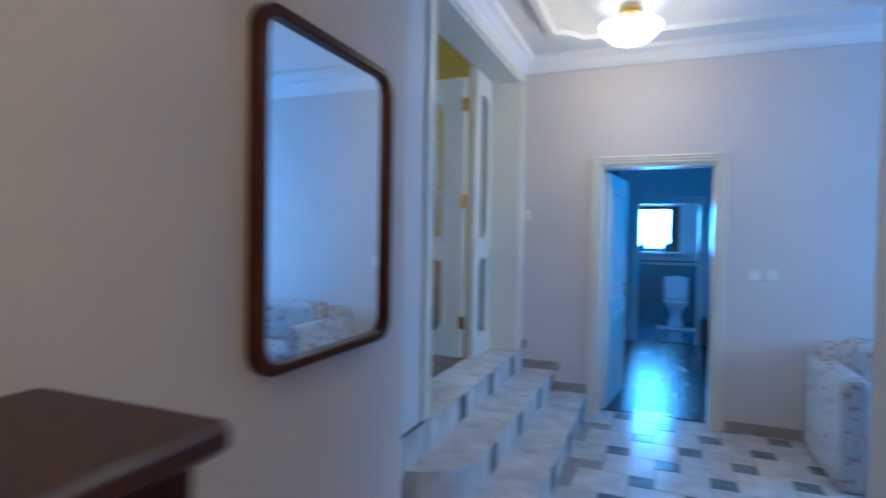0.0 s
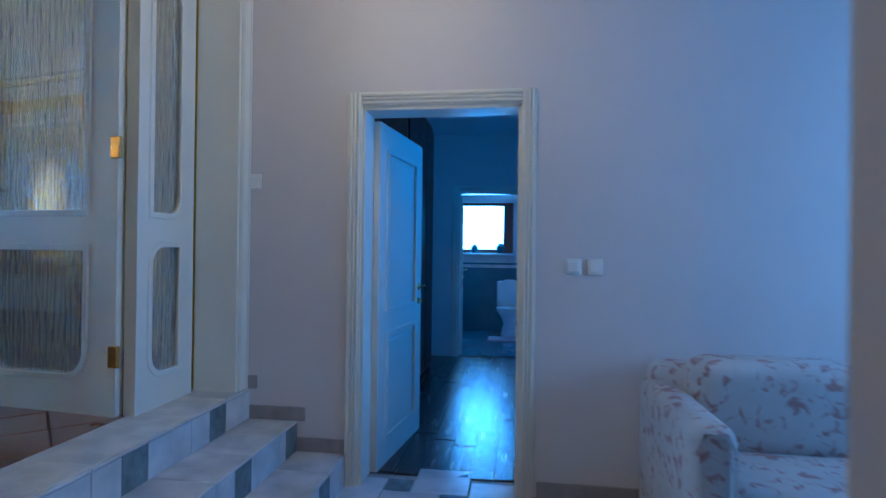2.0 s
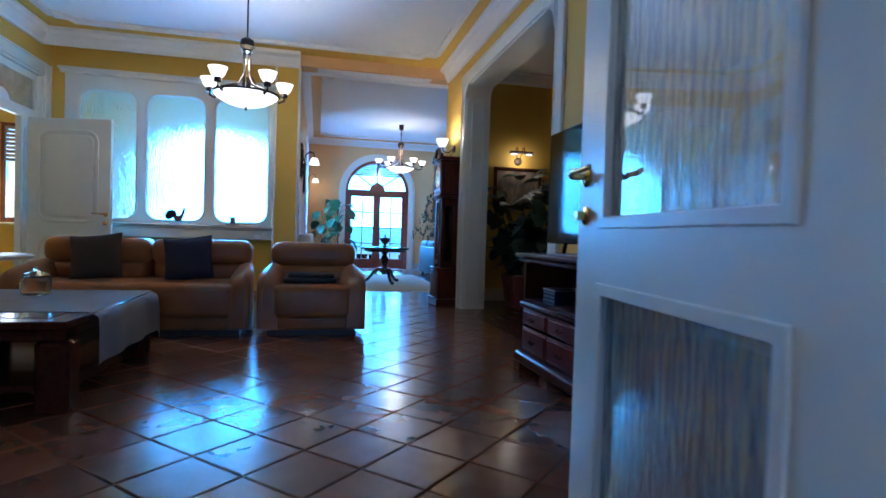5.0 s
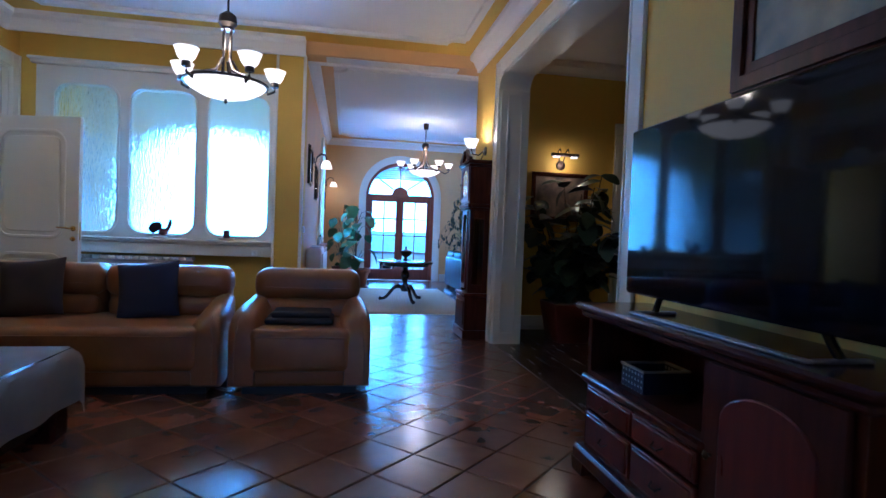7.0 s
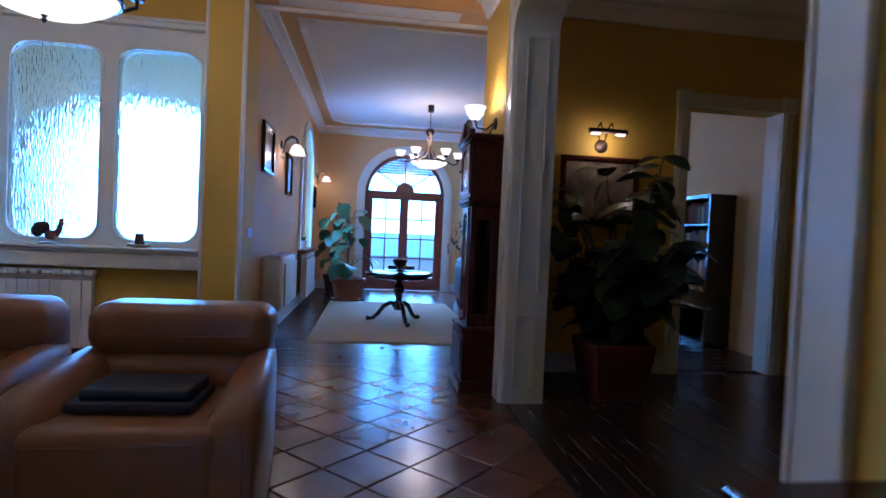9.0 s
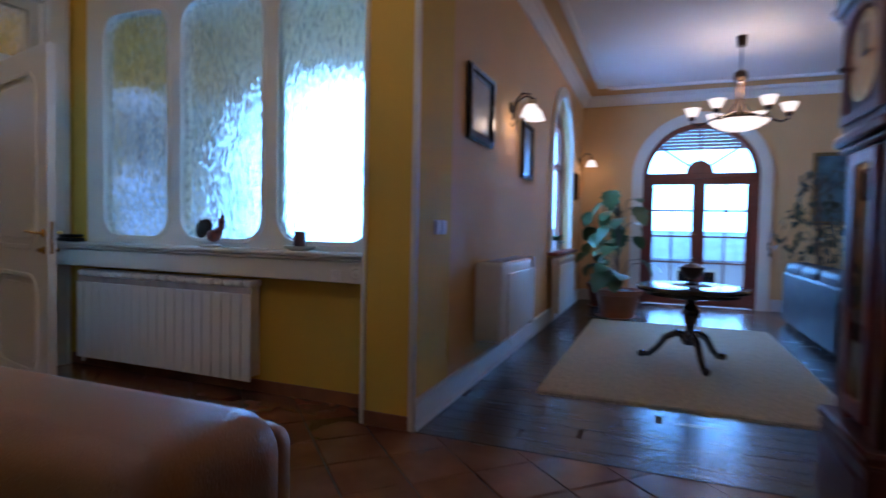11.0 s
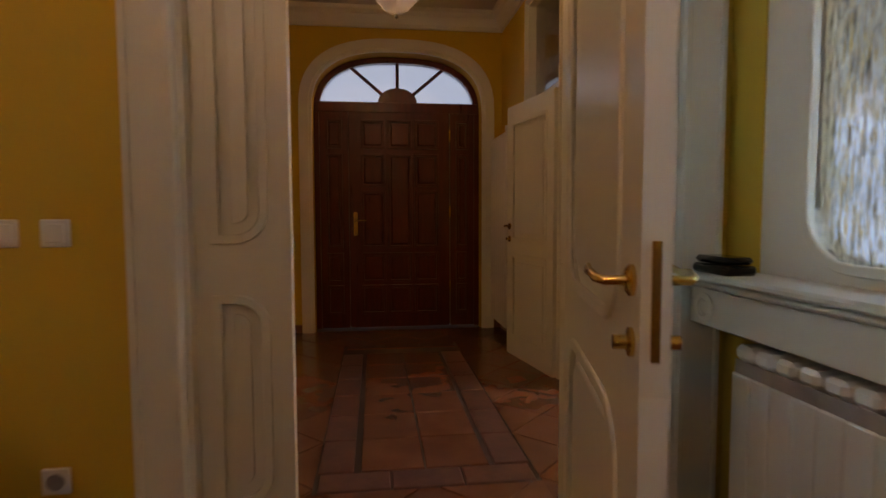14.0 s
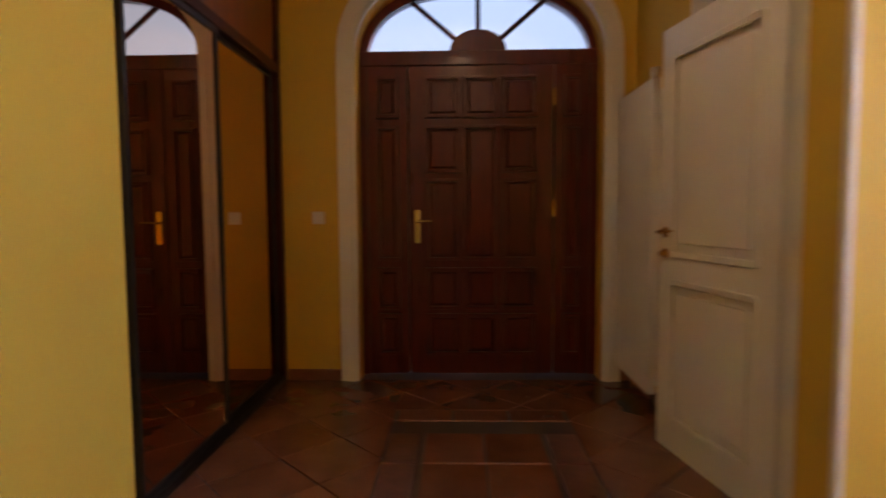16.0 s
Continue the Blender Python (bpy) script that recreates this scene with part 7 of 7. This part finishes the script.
fl = bpy.data.objects["floor_living"]
diagonal_floor(fl, -8.42, 0.2, -1.30, 5.24, 0.302, L, "floor_tile", M_TERRA, (-6.182, 4.5115))
diagonal_floor(fl, -8.65, 0.2, -8.42, 2.9, 0.302, L, "floor_tile", M_TERRA, (-6.182, 4.5115))
fe = bpy.data.objects["floor_entrance"]
diagonal_floor(fe, -10.2, -3.38, -6.30, 0.2, 0.335, L, "floor_tile", M_TERRA, (-7.67, -1.0), skip=(-8.15, -2.82, -7.19, -0.25))
te = tile_mesh("floor_tile", 0.285, 0.334, 0.008, M_TERRA)
for k in range(6):
    for q in range(2):
        lay(te, "floor_tile", fe, -7.525 - 0.292 * q, -0.605 - 0.342 * k, L)
td = tile_mesh("border_tile", 0.155, 0.332, 0.008, M_TERRD)
for k in range(6):
    for xx in (-7.275, -8.063):
        lay(td, "border_tile", fe, xx, -0.605 - 0.342 * k, L)
tdx = tile_mesh("border_tile", 0.30, 0.155, 0.008, M_TERRD)
tdy = tile_mesh("floor_tile", 0.30, 0.155, 0.008, M_TERRA)
for k in range(3):
    lay(tdx, "border_tile", fe, -7.36 - 0.31 * k, -0.345, L)
    lay(tdy, "floor_tile", fe, -7.36 - 0.31 * k, -2.735, L)

# pale hall floor with small green squares
fh = bpy.data.objects["floor_hall"]
big, small = tile_mesh("pale_tile", 0.308, 0.308, 0.008, M_MARB), tile_mesh("green_tile", 0.143, 0.143, 0.008, M_GREEN)
A, B = 0.315, 0.15
for i in range(-14, 18):
    for q in range(-14, 18):
        x = 0.261 + i * A + q * B
        y = 4.339 - i * B + q * A
        if not (-0.95 < x < 3.5 and -2.5 < y < 4.84):
            continue
        if x < -0.42 and y > 1.95:
            continue
        lay(big, "pale_tile", fh, x, y, 0.0, 0, 0.08)
        sx, sy = x + A / 2 + B / 2, y + A / 2 - B / 2
        if -0.4 < sx < 3.5 and sy < 4.8:
            lay(small, "green_tile", fh, sx, sy, 0.0, 0, 0.08)
# landing tiles inside the glazed doorway
la = tile_mesh("pale_tile", 0.295, 0.295, 0.008, M_MARB)
for k in range(7):
    lay(la, "pale_tile", fl, -1.15, 2.80 + 0.30 * k, L + 0.001)


def planks(parent, x0, y0, x1, y1, z, along, name="plank"):
    w = 0.14
    me = {}
    span = (y1 - y0) if along == "x" else (x1 - x0)
    n = int(span / w)
    w = span / n
    for k in range(n):
        s = (y0 if along == "x" else x0) + (k + 0.5) * w
        a, end = (x0, x1) if along == "x" else (y0, y1)
        a -= random.uniform(0, 1.0)
        while a < end:
            ln = 1.5
            lo, hi = max(a, x0 if along == "x" else y0), min(a + ln, end)
            if hi - lo > 0.05:
                key = round(hi - lo, 1)
                ll = min(key, hi - lo)
                if key not in me:
                    me[key] = tile_mesh("plank", ll - 0.002, w - 0.002, 0.008, M_PARQ, 0.0015)
                if along == "x":
                    lay(me[key], name, parent, (lo + hi) / 2, s, z, 0, 0.0)
                else:
                    lay(me[key], name, parent, s, (lo + hi) / 2, z, 90, 0.0)
            a += ln


planks(bpy.data.objects["floor_sunroom"], -14.78, 3.22, -8.43, 8.38, L, "y")
planks(bpy.data.objects["floor_library"], -8.3, 5.25, -3.2, 8.38, L, "x")
planks(bpy.data.objects["floor_corridor"], -0.78, 4.86, 1.68, 8.42, 0.0, "y")
# ---- daylight outside ----
M_SKYW = glow("bright_haze", (0.19, 0.53, 1.0), 26.0, (0.11, 0.38, 0.84), 0.8)
M_SKYP = glow("pale_haze", (0.30, 0.56, 0.95), 1.15)
solid("backdrop_west", boxes((-22.0, -2, -2, -21.9, 14, 7)), M_SKYW, "bright hazy distance beyond the garden door", "backdrop")
solid("backdrop_window", boxes((-12.6, -1.5, -1.0, -12.5, 2.95, 5)), M_SKYW, "bright daylight beyond the porch arch", "backdrop")
solid("backdrop_north", boxes((-3, 13.0, -1, 4, 13.1, 5)), M_SKYW, "bright daylight beyond the bathroom window", "backdrop")
solid("backdrop_south", boxes((-10.4, -6, 0, -5, -5.9, 6)), M_SKYP, "daylight beyond the front door", "backdrop")
# glowing sheet just off the alcove wall, added to brighten the left pane
M_SKYD = glow("porch_side_glow", (0.22, 0.40, 0.70), 2.4, (0.06, 0.11, 0.16), 1.6)
solid("backdrop_porch", boxes((-9.84, 0.11, 0.3, -8.96, 0.13, 2.75)), M_SKYD, "glowing sheet standing in for daylight beside the porch", "backdrop")
w6 = thing("window_6", 0, 0, 0, "red-brown alcove window with a half-drawn pleated blind", "window", kind="structure")
part("window_frame", ring(rounded(-1.2, 1.4, -0.3, 2.9, 0.002), rounded(-1.13, 1.47, -0.37, 2.83, 0.12, corners=(0, 0, 1, 1)), -10.52, -10.45, "x"), M_REDW, w6)
part("mullion", boxes((-10.51, -0.775, 1.47, -10.46, -0.725, 2.83)), M_REDW, w6)
for k in range(9):
    part("blind_slat", boxes((-10.44, -1.14, 2.80 - 0.06 * k, -10.425, -0.36, 2.845 - 0.06 * k), bevel=0.003), M_SKIRT, w6)
part("window_sill", boxes((-10.44, -1.24, 1.365, -10.25, -0.26, 1.395), bevel=0.006), M_WHITE, w6)
lamp("alcove_window_light", "AREA", look((-10.38, -0.75, 2.15), (-8.8, -0.9, 1.4)), 19, (1.0, 0.93, 0.8), 0.85, 1.4)
# second, brighter sheet in front: lights only the pane's lower third
M_LOWGLOW = glow("porch_low_glow", (0.24, 0.52, 1.0), 2.6, (0.10, 0.22, 0.42), 3.0)
solid("backdrop_porch_low", boxes((-9.84, 0.135, 0.3, -8.96, 0.15, 1.98)), M_LOWGLOW, "brighter glowing sheet added low beside the porch", "backdrop")

# low outbuilding across the garden
M_SHED = mat("pale_render", (0.72, 0.74, 0.76), 0.9, vary=0.15, scale=2, bump=0.2, bump_scale=30)
M_SROOF = mat("grey_sheet_roof", (0.30, 0.34, 0.38), 0.6, vary=0.25, scale=3)
ob = thing("outbuilding", -20.6, 5.2, -1.2, "low pale outbuilding with a grey roof across the garden", "building")
part("outer_wall", boxes((-1.0, -4.5, 0, 0.0, 4.5, 2.12)), M_SHED, ob)
part("roof", prism([(0.25, 2.10), (0.25, 2.16), (-1.1, 2.85), (-1.1, 2.78)], -4.7, 4.7, "y"), M_SROOF, ob, "grey ribbed roof")
for k in range(26):
    part("roof_rib", tube([(0.25, -4.6 + 0.368 * k, 2.18), (-1.1, -4.6 + 0.368 * k, 2.87)], 0.02, 5), M_SROOF, ob)
for yy in (-3.4, -1.9, -0.4, 1.1, 2.6):
    wf = part("window", boxes((-0.01, yy - 0.02, 1.08, 0.04, yy + 0.92, 1.92)), M_WHITE, ob)
    for q in range(2):
        part("window_pane", boxes((0.03, yy + 0.04 + 0.43 * q, 1.14, 0.045, yy + 0.43 + 0.43 * q, 1.86)), M_SCREEN, wf)
# unseen wall, added so that no sun falls through the arched window
solid("sun_block_wall", boxes((-18.4, 0.8, -1.2, -12.7, 1.0, 9.0)), M_SHED, "tall pale wall added out of view to block the sun", "house wall")
